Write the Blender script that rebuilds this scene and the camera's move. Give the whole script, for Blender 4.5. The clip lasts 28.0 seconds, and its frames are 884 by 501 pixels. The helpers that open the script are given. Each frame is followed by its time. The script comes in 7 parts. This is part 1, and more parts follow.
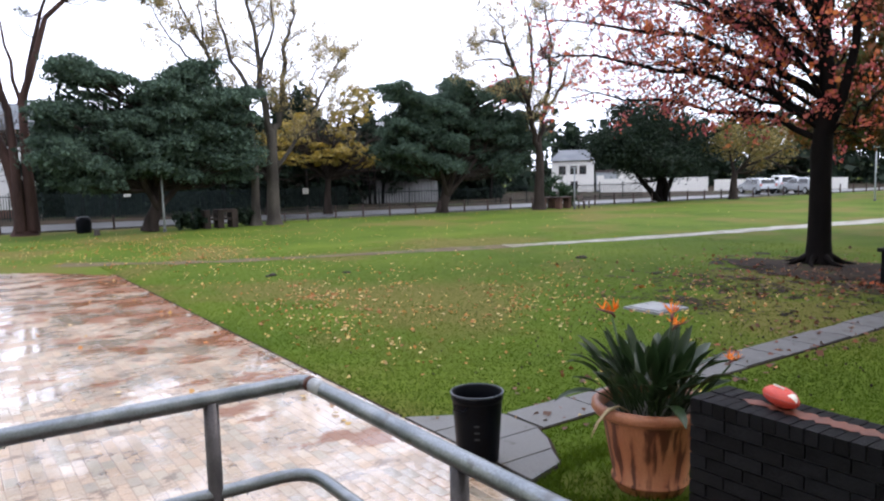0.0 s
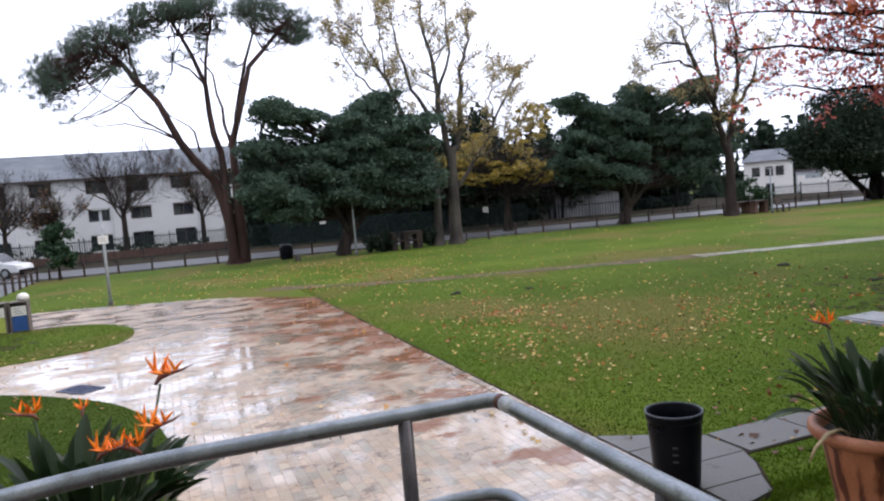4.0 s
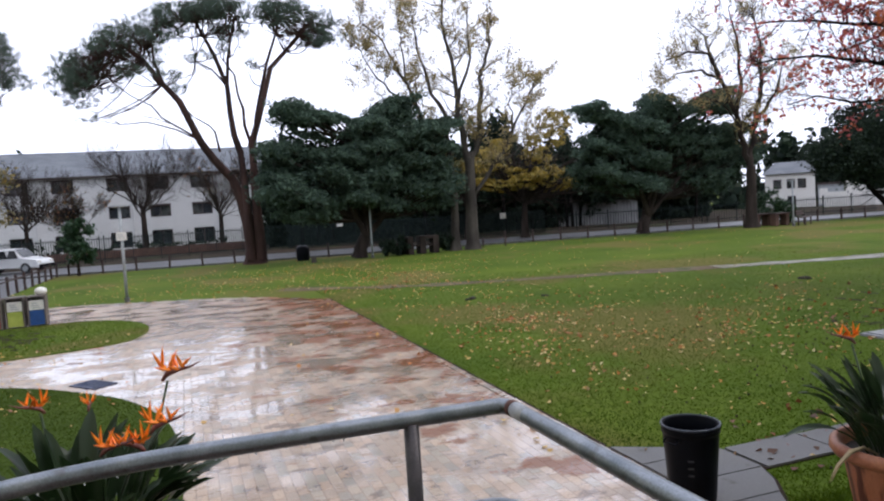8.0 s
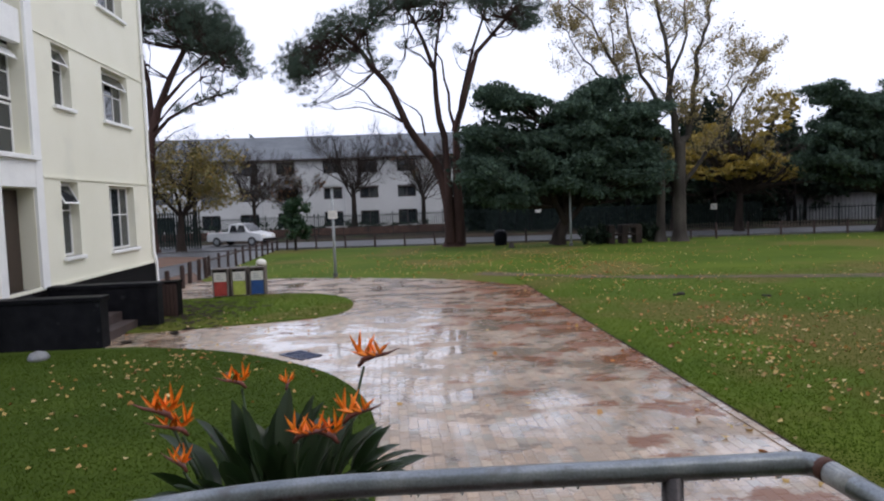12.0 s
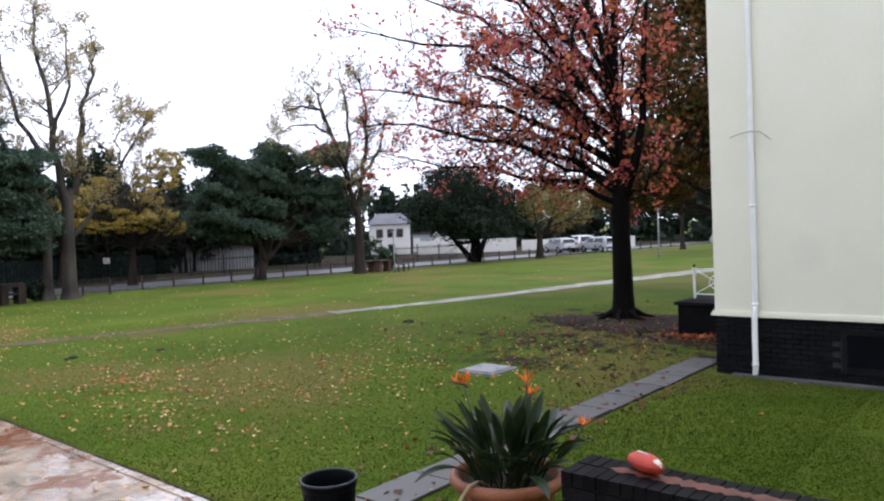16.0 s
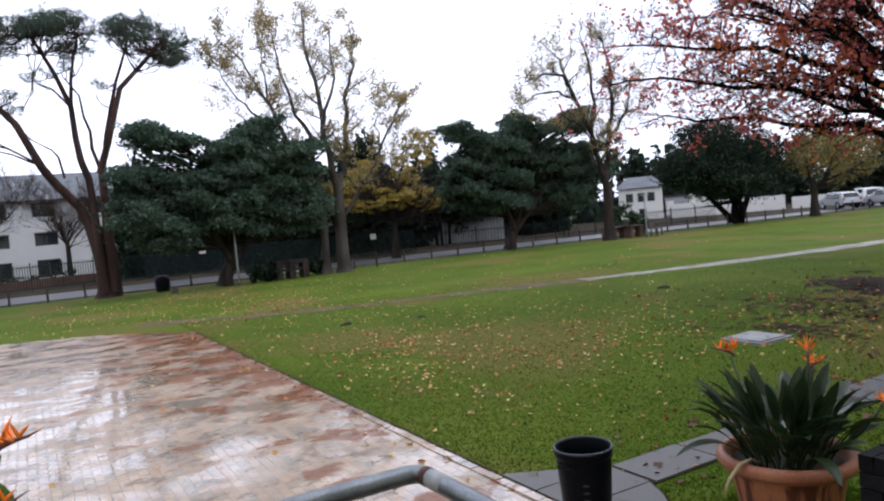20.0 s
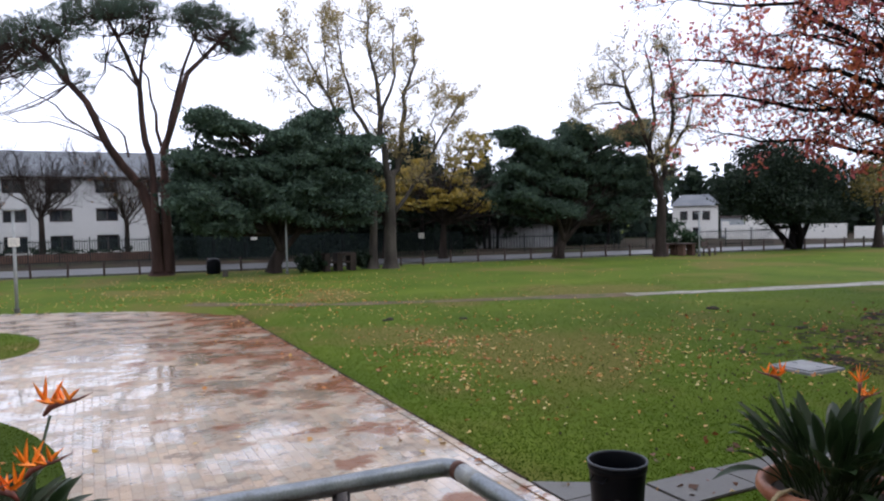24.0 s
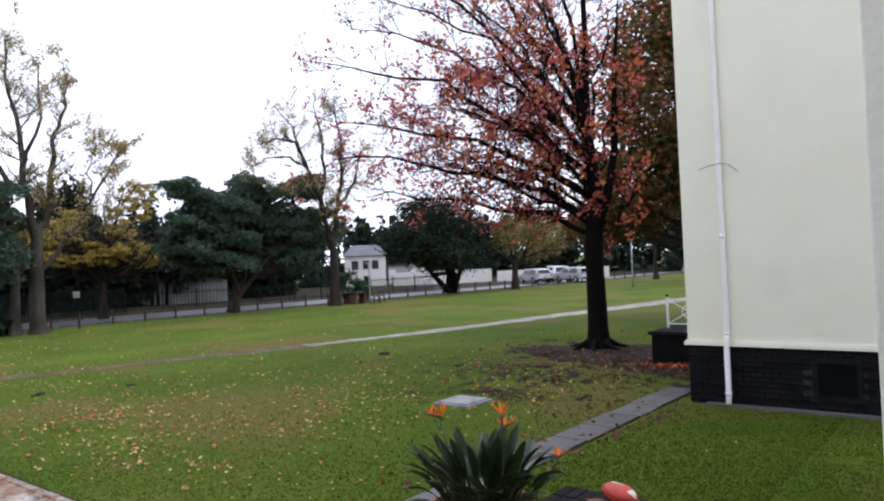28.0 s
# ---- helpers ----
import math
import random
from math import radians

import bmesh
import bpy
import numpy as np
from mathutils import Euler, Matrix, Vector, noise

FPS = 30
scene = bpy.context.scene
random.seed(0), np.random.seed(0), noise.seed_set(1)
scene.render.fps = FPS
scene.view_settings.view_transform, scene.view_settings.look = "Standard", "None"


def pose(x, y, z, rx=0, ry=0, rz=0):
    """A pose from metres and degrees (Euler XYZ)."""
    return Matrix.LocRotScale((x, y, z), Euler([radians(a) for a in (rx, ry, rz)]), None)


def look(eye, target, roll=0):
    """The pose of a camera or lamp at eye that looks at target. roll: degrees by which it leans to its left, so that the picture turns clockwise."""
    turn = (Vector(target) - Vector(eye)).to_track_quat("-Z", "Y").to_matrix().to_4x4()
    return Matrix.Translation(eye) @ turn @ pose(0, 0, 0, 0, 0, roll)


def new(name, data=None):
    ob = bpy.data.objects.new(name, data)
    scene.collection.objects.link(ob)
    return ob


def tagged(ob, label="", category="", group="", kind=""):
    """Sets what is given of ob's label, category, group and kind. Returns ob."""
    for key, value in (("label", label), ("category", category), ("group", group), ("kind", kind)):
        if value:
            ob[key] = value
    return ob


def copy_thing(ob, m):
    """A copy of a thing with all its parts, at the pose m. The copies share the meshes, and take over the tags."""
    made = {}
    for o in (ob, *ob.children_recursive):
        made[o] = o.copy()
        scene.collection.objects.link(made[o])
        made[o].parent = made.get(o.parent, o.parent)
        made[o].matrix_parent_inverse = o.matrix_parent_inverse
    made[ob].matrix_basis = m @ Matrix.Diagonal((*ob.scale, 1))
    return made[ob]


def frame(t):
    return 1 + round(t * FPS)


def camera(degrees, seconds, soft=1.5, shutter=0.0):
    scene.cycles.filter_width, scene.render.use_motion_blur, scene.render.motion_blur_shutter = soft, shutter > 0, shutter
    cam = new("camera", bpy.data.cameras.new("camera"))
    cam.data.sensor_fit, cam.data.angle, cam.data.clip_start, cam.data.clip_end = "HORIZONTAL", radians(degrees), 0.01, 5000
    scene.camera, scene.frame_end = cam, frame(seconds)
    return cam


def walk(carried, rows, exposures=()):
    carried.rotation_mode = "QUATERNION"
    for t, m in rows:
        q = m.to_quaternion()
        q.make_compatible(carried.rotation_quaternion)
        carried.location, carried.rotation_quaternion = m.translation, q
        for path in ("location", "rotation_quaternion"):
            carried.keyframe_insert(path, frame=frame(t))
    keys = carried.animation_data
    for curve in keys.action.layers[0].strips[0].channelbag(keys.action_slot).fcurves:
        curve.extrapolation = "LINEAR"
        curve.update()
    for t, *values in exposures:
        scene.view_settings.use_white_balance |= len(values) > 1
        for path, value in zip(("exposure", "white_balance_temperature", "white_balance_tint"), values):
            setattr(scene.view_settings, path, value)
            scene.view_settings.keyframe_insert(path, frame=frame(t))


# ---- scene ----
cam = camera(62.6, 28.0, soft=2.2)
PATH = [
    (0, (0.378, 0.584, 2.621), (-1.257, 1.716, 2.407), -1.4),
    (0.5, (0.377, 0.57, 2.627), (-1.313, 1.619, 2.416), -2.7),
    (1, (0.394, 0.58, 2.648), (-1.172, 1.815, 2.506), -2.5),
    (1.5, (0.427, 0.568, 2.657), (-1.062, 1.9, 2.555), -2.4),
    (2, (0.416, 0.565, 2.648), (-1.064, 1.906, 2.541), -2.2),
    (2.5, (0.409, 0.552, 2.643), (-1.101, 1.858, 2.521), -1.8),
    (3, (0.41, 0.551, 2.639), (-1.119, 1.833, 2.51), -2.1),
    (3.5, (0.328, 0.579, 2.62), (-1.491, 1.398, 2.473), -4.4),
    (4, (0.316, 0.598, 2.61), (-1.552, 1.298, 2.467), -4.9),
    (4.5, (0.276, 0.614, 2.6), (-1.648, 1.144, 2.476), -4.7),
    (6.5, (0.282, 0.59, 2.577), (-1.642, 1.131, 2.494), -2.1),
    (7, (0.254, 0.593, 2.575), (-1.682, 1.079, 2.456), -2.9),
    (7.5, (0.255, 0.61, 2.576), (-1.662, 1.166, 2.458), -3.1),
    (8, (0.231, 0.643, 2.578), (-1.653, 1.302, 2.453), -3.6),
    (8.5, (0.219, 0.672, 2.561), (-1.68, 1.285, 2.424), -4.5),
    (9, (0.188, 0.694, 2.539), (-1.77, 1.011, 2.283), -4.8),
    (9.5, (0.07, 0.696, 2.546), (-1.874, 1.069, 2.258), -0.2),
    (10, (-0.073, 0.653, 2.541), (-2.059, 0.821, 2.367), 0.5),
    (10.5, (-0.208, 0.696, 2.524), (-2.206, 0.652, 2.445), -0.4),
    (11, (-0.191, 0.737, 2.512), (-2.177, 0.555, 2.366), -2.5),
    (11.5, (-0.353, 0.665, 2.521), (-2.343, 0.607, 2.337), -0.8),
    (12, (-0.402, 0.654, 2.531), (-2.393, 0.79, 2.396), -2.1),
    (12.5, (-0.288, 0.677, 2.551), (-2.252, 1.022, 2.398), -2.1),
    (13, (-0.33, 0.671, 2.548), (-2.26, 1.189, 2.454), -1.6),
    (13.5, (-0.337, 0.706, 2.552), (-2.164, 1.518, 2.475), -2.0),
    (15.5, (0.04, 0.535, 2.698), (-1.307, 2.013, 2.645), -1.8),
    (16, (0.05, 0.517, 2.71), (-1.256, 2.031, 2.652), -2.3),
    (16.5, (0.055, 0.518, 2.711), (-1.293, 1.995, 2.674), -2.7),
    (17, (0.05, 0.525, 2.704), (-1.313, 1.989, 2.695), -2.4),
    (17.5, (0.047, 0.529, 2.705), (-1.336, 1.974, 2.686), -2.8),
    (18, (0.039, 0.53, 2.71), (-1.392, 1.927, 2.696), -3.6),
    (18.5, (0.033, 0.543, 2.703), (-1.441, 1.894, 2.7), -3.8),
    (19, (0.019, 0.56, 2.697), (-1.479, 1.885, 2.703), -4.1),
    (19.5, (0.016, 0.54, 2.691), (-1.596, 1.722, 2.634), -4.7),
    (20, (-0.117, 0.693, 2.634), (-1.853, 1.68, 2.536), -5.3),
    (20.5, (-0.252, 0.752, 2.578), (-2.111, 1.483, 2.481), -4.4),
    (21, (-0.267, 0.751, 2.568), (-2.188, 1.299, 2.461), -3.3),
    (21.5, (-0.28, 0.747, 2.562), (-2.233, 1.165, 2.46), -2.3),
    (23.5, (0.039, 0.591, 2.67), (-1.875, 1.165, 2.59), -1.3),
    (24, (-0.11, 0.683, 2.613), (-1.907, 1.557, 2.529), -1.2),
    (24.5, (-0.125, 0.689, 2.612), (-1.872, 1.66, 2.537), -1.5),
    (25, (-0.087, 0.68, 2.626), (-1.766, 1.764, 2.558), -2.4),
    (25.5, (0.003, 0.588, 2.687), (-1.488, 1.92, 2.666), -2.5),
    (26, (0.004, 0.565, 2.694), (-1.355, 2.032, 2.703), -2.3),
    (26.5, (0.061, 0.5, 2.712), (-1.218, 2.038, 2.726), -2.4),
    (27, (0.069, 0.502, 2.714), (-1.204, 2.044, 2.724), -2.6),
    (27.5, (0.069, 0.509, 2.713), (-1.207, 2.048, 2.726), -3.1),
    (28, (0.079, 0.501, 2.716), (-1.173, 2.06, 2.741), -2.6),
]
EXPOSURE = [(0, 0.52), (2, 0.42), (3.3, 0.32), (4.5, 0.05), (7, -0.14), (8.5, -0.08), (9.5, -0.16), (10.2, -0.28), (10.6, -0.45), (11.3, -0.55), (12, -0.45), (12.8, -0.24), (13.5, -0.08), (15.5, 0.19), (16.3, 0.18), (17.2, 0.09), (19, 0.04), (20, -0.05), (24, -0.1), (25, -0.05), (26, 0.02), (28, 0.05)]
walk(cam, [(t, look(eye, target, roll)) for t, eye, target, roll in PATH], EXPOSURE)

# ---- world and light: bright overcast sky after rain ----
world = bpy.data.worlds.new("overcast_sky")
scene.world = world
world.use_nodes = True
wn, wl = world.node_tree.nodes, world.node_tree.links
sky = wn.new("ShaderNodeTexSky")
sky.sky_type, sky.sun_disc = "NISHITA", False
sky.sun_elevation, sky.sun_rotation, sky.air_density, sky.dust_density = radians(50), radians(23), 1.0, 4.0
sky_gain = wn.new("ShaderNodeVectorMath")
sky_gain.operation = "SCALE"
sky_gain.inputs["Scale"].default_value = 0.10
cloud = wn.new("ShaderNodeMixRGB")
cloud.inputs[0].default_value = 0.86
cloud.inputs[2].default_value = (1.66, 1.74, 2.10, 1)
wl.new(sky.outputs[0], sky_gain.inputs[0])
wl.new(sky_gain.outputs[0], cloud.inputs[1])
wl.new(cloud.outputs[0], wn["Background"].inputs[0])
wn["Background"].inputs[1].default_value = 1.0
sun = new("sun", bpy.data.lights.new("sun", "SUN"))
sun.data.energy, sun.data.angle, sun.data.color = 1.2, radians(30), (1.0, 0.96, 0.9)
sun.matrix_world = look((6, 14, 18), (0, 0, 0))


# ---- materials ----
def mat(name, a, b, scale=6.0, rough=0.7, bump=0.15, fine=60.0, metal=0.0, spots=None, spot_scale=1.0, spot_at=0.55,
        vary=0.0, island=False, stretch=(1, 1, 1), rough_b=None, trans=0.0, spec=0.5):
    """Two tones mixed by noise, fine grain on top, optional stains, optional change from piece to piece."""
    m = bpy.data.materials.new(name)
    m.use_nodes = True
    n, l = m.node_tree.nodes, m.node_tree.links
    p = n["Principled BSDF"]
    tc, mp = n.new("ShaderNodeTexCoord"), n.new("ShaderNodeMapping")
    mp.inputs["Scale"].default_value = stretch
    l.new(tc.outputs["Object"], mp.inputs[0])
    big, small = n.new("ShaderNodeTexNoise"), n.new("ShaderNodeTexNoise")
    big.inputs["Scale"].default_value, small.inputs["Scale"].default_value = scale, fine
    big.inputs["Detail"].default_value, small.inputs["Detail"].default_value = 5, 3
    for t in (big, small):
        l.new(mp.outputs[0], t.inputs["Vector"])
    ramp = n.new("ShaderNodeValToRGB")
    ramp.color_ramp.elements[0].position, ramp.color_ramp.elements[1].position = 0.32, 0.68
    ramp.color_ramp.elements[0].color, ramp.color_ramp.elements[1].color = (*a, 1), (*b, 1)
    l.new(big.outputs[0], ramp.inputs[0])
    grain = n.new("ShaderNodeMixRGB")
    grain.blend_type, grain.inputs[0].default_value = "OVERLAY", 0.45
    l.new(ramp.outputs[0], grain.inputs[1])
    l.new(small.outputs[0], grain.inputs[2])
    out = grain.outputs[0]
    if spots:
        st = n.new("ShaderNodeTexNoise")
        st.inputs["Scale"].default_value, st.inputs["Detail"].default_value = spot_scale, 6
        l.new(mp.outputs[0], st.inputs["Vector"])
        sr = n.new("ShaderNodeValToRGB")
        sr.color_ramp.elements[0].position, sr.color_ramp.elements[1].position = spot_at, spot_at + 0.09
        l.new(st.outputs[0], sr.inputs[0])
        mx = n.new("ShaderNodeMixRGB")
        mx.inputs[2].default_value = (*spots, 1)
        l.new(sr.outputs[0], mx.inputs[0])
        l.new(out, mx.inputs[1])
        out = mx.outputs[0]
    if vary:
        hs = n.new("ShaderNodeHueSaturation")
        src = n.new("ShaderNodeNewGeometry").outputs["Random Per Island"] if island else n.new("ShaderNodeObjectInfo").outputs["Random"]
        rng = n.new("ShaderNodeMapRange")
        rng.inputs["To Min"].default_value, rng.inputs["To Max"].default_value = 1 - vary, 1 + vary
        l.new(src, rng.inputs["Value"])
        l.new(rng.outputs[0], hs.inputs["Value"])
        l.new(out, hs.inputs["Color"])
        out = hs.outputs[0]
    l.new(out, p.inputs["Base Color"])
    if rough_b is not None:
        rr = n.new("ShaderNodeMapRange")
        rr.inputs["From Min"].default_value, rr.inputs["From Max"].default_value = 0.35, 0.65
        rr.inputs["To Min"].default_value, rr.inputs["To Max"].default_value = rough, rough_b
        l.new(big.outputs[0], rr.inputs["Value"])
        l.new(rr.outputs[0], p.inputs["Roughness"])
    else:
        p.inputs["Roughness"].default_value = rough
    p.inputs["Metallic"].default_value = metal
    p.inputs["Specular IOR Level"].default_value = spec
    if bump:
        bp = n.new("ShaderNodeBump")
        bp.inputs["Strength"].default_value, bp.inputs["Distance"].default_value = bump, 0.01
        l.new(small.outputs[0], bp.inputs["Height"])
        l.new(bp.outputs[0], p.inputs["Normal"])
    if trans:
        p.inputs["Transmission Weight"].default_value = trans
    return m


def leaf_mat(name, tones, rough=0.5, gloss=0.4, patch=None, thin=0.25):
    """Leaves: one of several tones for each leaf."""
    m = bpy.data.materials.new(name)
    m.use_nodes = True
    n, l = m.node_tree.nodes, m.node_tree.links
    p = n["Principled BSDF"]
    geo, ramp = n.new("ShaderNodeNewGeometry"), n.new("ShaderNodeValToRGB")
    els = ramp.color_ramp.elements
    while len(els) < len(tones):
        els.new(0.5)
    for k, c in enumerate(tones):
        els[k].position, els[k].color = k / max(1, len(tones) - 1), (*c, 1)
    l.new(geo.outputs["Random Per Island"], ramp.inputs[0])
    tone = ramp.outputs[0]
    if patch:
        tc = n.new("ShaderNodeTexCoord")
        for colour, scale, lo, hi, most in patch:
            nz, rg, mx = n.new("ShaderNodeTexNoise"), n.new("ShaderNodeMapRange"), n.new("ShaderNodeMixRGB")
            nz.inputs["Scale"].default_value, nz.inputs["Detail"].default_value = scale, 5
            l.new(tc.outputs["Object"], nz.inputs["Vector"])
            rg.inputs["From Min"].default_value, rg.inputs["From Max"].default_value, rg.inputs["To Max"].default_value = lo, hi, most
            l.new(nz.outputs[0], rg.inputs["Value"])
            l.new(rg.outputs[0], mx.inputs[0])
            l.new(tone, mx.inputs[1])
            mx.inputs[2].default_value = (*colour, 1)
            tone = mx.outputs[0]
    l.new(tone, p.inputs["Base Color"])
    p.inputs["Roughness"].default_value = rough
    p.inputs["Specular IOR Level"].default_value = gloss
    tr, add = n.new("ShaderNodeBsdfTranslucent"), n.new("ShaderNodeMixShader")
    l.new(tone, tr.inputs[0])
    add.inputs[0].default_value = thin
    l.new(p.outputs[0], add.inputs[1])
    l.new(tr.outputs[0], add.inputs[2])
    l.new(add.outputs[0], n["Material Output"].inputs[0])
    return m


def glass_mat(name, tint, rough=0.03):
    m = bpy.data.materials.new(name)
    m.use_nodes = True
    p = m.node_tree.nodes["Principled BSDF"]
    p.inputs["Base Color"].default_value = (*tint, 1)
    p.inputs["Roughness"].default_value = rough
    p.inputs["Specular IOR Level"].default_value = 0.6
    p.inputs["Transmission Weight"].default_value = 0.6
    return m


def paving_mat(name, a, b):
    """Wet clay pavers: tones by piece, brown mud in broad streaks, thin water film in hollows."""
    m = mat(name, a, b, scale=1.2, rough=0.4, bump=0.06, fine=45, vary=0.14, island=True)
    n, l = m.node_tree.nodes, m.node_tree.links
    p = n["Principled BSDF"]
    base = p.inputs["Base Color"].links[0].from_socket
    geo = n.new("ShaderNodeNewGeometry")
    tone = n.new("ShaderNodeValToRGB")
    e = tone.color_ramp.elements
    e[0].position, e[0].color = 0.0, (0.64, 0.66, 0.66, 1)
    e[1].position, e[1].color = 1.0, (1.10, 0.98, 0.88, 1)
    for pos, c in ((0.12, (0.78, 0.80, 0.78, 1)), (0.2, (1, 0.95, 0.9, 1)), (0.75, (1.05, 0.9, 0.8, 1))):
        x = e.new(pos)
        x.color = c
    each, both, wrap = n.new("ShaderNodeObjectInfo"), n.new("ShaderNodeMath"), n.new("ShaderNodeMath")
    wrap.operation = "FRACT"
    l.new(geo.outputs["Random Per Island"], both.inputs[0])
    l.new(each.outputs["Random"], both.inputs[1])
    l.new(both.outputs[0], wrap.inputs[0])
    l.new(wrap.outputs[0], tone.inputs[0])
    mul = n.new("ShaderNodeMixRGB")
    mul.blend_type, mul.inputs[0].default_value = "MULTIPLY", 1.0
    l.new(base, mul.inputs[1])
    l.new(tone.outputs[0], mul.inputs[2])
    tc = n.new("ShaderNodeTexCoord")
    sep = n.new("ShaderNodeSeparateXYZ")
    l.new(tc.outputs["Object"], sep.inputs[0])
    # mud: streaks that lie along the lawn edge
    mp = n.new("ShaderNodeMapping")
    mp.inputs["Scale"].default_value = (0.95, 0.75, 1)
    l.new(tc.outputs["Object"], mp.inputs[0])
    st = n.new("ShaderNodeTexNoise")
    st.inputs["Scale"].default_value, st.inputs["Detail"].default_value, st.inputs["Roughness"].default_value = 1.5, 9, 0.66
    l.new(mp.outputs[0], st.inputs["Vector"])
    edge = n.new("ShaderNodeMapRange")
    edge.inputs["From Min"].default_value, edge.inputs["From Max"].default_value = 0.6, 4.3
    edge.inputs["To Min"].default_value, edge.inputs["To Max"].default_value = -0.08, 0.075
    l.new(sep.outputs["Y"], edge.inputs["Value"])
    far = n.new("ShaderNodeMapRange")
    far.inputs["From Min"].default_value, far.inputs["From Max"].default_value = -6.0, -15.0
    far.inputs["To Min"].default_value, far.inputs["To Max"].default_value = -0.085, 0.03
    l.new(sep.outputs["X"], far.inputs["Value"])
    s1, s2 = n.new("ShaderNodeMath"), n.new("ShaderNodeMath")
    l.new(st.outputs[0], s1.inputs[0])
    l.new(edge.outputs[0], s1.inputs[1])
    l.new(s1.outputs[0], s2.inputs[0])
    l.new(far.outputs[0], s2.inputs[1])
    sr = n.new("ShaderNodeValToRGB")
    sr.color_ramp.elements[0].position, sr.color_ramp.elements[1].position = 0.545, 0.575
    l.new(s2.outputs[0], sr.inputs[0])
    # thin dark smears of leaf mould
    mp2, st2, sr2, most2, sm = n.new("ShaderNodeMapping"), n.new("ShaderNodeTexNoise"), n.new("ShaderNodeValToRGB"), n.new("ShaderNodeMath"), n.new("ShaderNodeMixRGB")
    mp2.inputs["Scale"].default_value = (2.6, 1.7, 1)
    l.new(tc.outputs["Object"], mp2.inputs[0])
    st2.inputs["Scale"].default_value, st2.inputs["Detail"].default_value, st2.inputs["Roughness"].default_value = 1.3, 7, 0.7
    l.new(mp2.outputs[0], st2.inputs["Vector"])
    sr2.color_ramp.elements[0].position, sr2.color_ramp.elements[1].position = 0.555, 0.605
    l.new(st2.outputs[0], sr2.inputs[0])
    most2.operation, most2.inputs[1].default_value = "MULTIPLY", 0.7
    l.new(sr2.outputs[0], most2.inputs[0])
    l.new(most2.outputs[0], sm.inputs[0])
    l.new(mul.outputs[0], sm.inputs[1])
    sm.inputs[2].default_value = (0.075, 0.040, 0.026, 1)
    mud = n.new("ShaderNodeMixRGB")
    mud.inputs[2].default_value = (0.185, 0.062, 0.018, 1)
    mf = n.new("ShaderNodeMath")
    mf.operation, mf.inputs[1].default_value = "MULTIPLY", 0.9
    l.new(sr.outputs[0], mf.inputs[0])
    l.new(mf.outputs[0], mud.inputs[0])
    l.new(sm.outputs[0], mud.inputs[1])
    l.new(mud.outputs[0], p.inputs["Base Color"])
    # water film
    wt = n.new("ShaderNodeTexNoise")
    wt.inputs["Scale"].default_value, wt.inputs["Detail"].default_value, wt.inputs["Roughness"].default_value = 1.0, 8, 0.62
    mp3 = n.new("ShaderNodeMapping")
    mp3.inputs["Scale"].default_value = (1.5, 0.9, 1)
    l.new(tc.outputs["Object"], mp3.inputs[0])
    l.new(mp3.outputs[0], wt.inputs["Vector"])
    wr = n.new("ShaderNodeMapRange")
    wr.inputs["From Min"].default_value, wr.inputs["From Max"].default_value = 0.46, 0.56
    wr.inputs["To Min"].default_value, wr.inputs["To Max"].default_value = 0.38, 0.14
    l.new(wt.outputs[0], wr.inputs["Value"])
    l.new(wr.outputs[0], p.inputs["Roughness"])
    p.inputs["Specular IOR Level"].default_value = 0.5
    film = n.new("ShaderNodeMapRange")
    film.inputs["From Min"].default_value, film.inputs["From Max"].default_value = 0.44, 0.55
    film.inputs["To Min"].default_value, film.inputs["To Max"].default_value = 0.15, 1.0
    l.new(wt.outputs[0], film.inputs["Value"])
    dull, wet = n.new("ShaderNodeMath"), n.new("ShaderNodeMath")
    dull.operation, dull.inputs[0].default_value = "SUBTRACT", 1.0
    l.new(mf.outputs[0], dull.inputs[1])
    wet.operation = "MULTIPLY"
    l.new(film.outputs[0], wet.inputs[0])
    l.new(dull.outputs[0], wet.inputs[1])
    l.new(wet.outputs[0], p.inputs["Coat Weight"])
    p.inputs["Coat Roughness"].default_value = 0.07
    p.inputs["Coat IOR"].default_value = 1.6
    return m


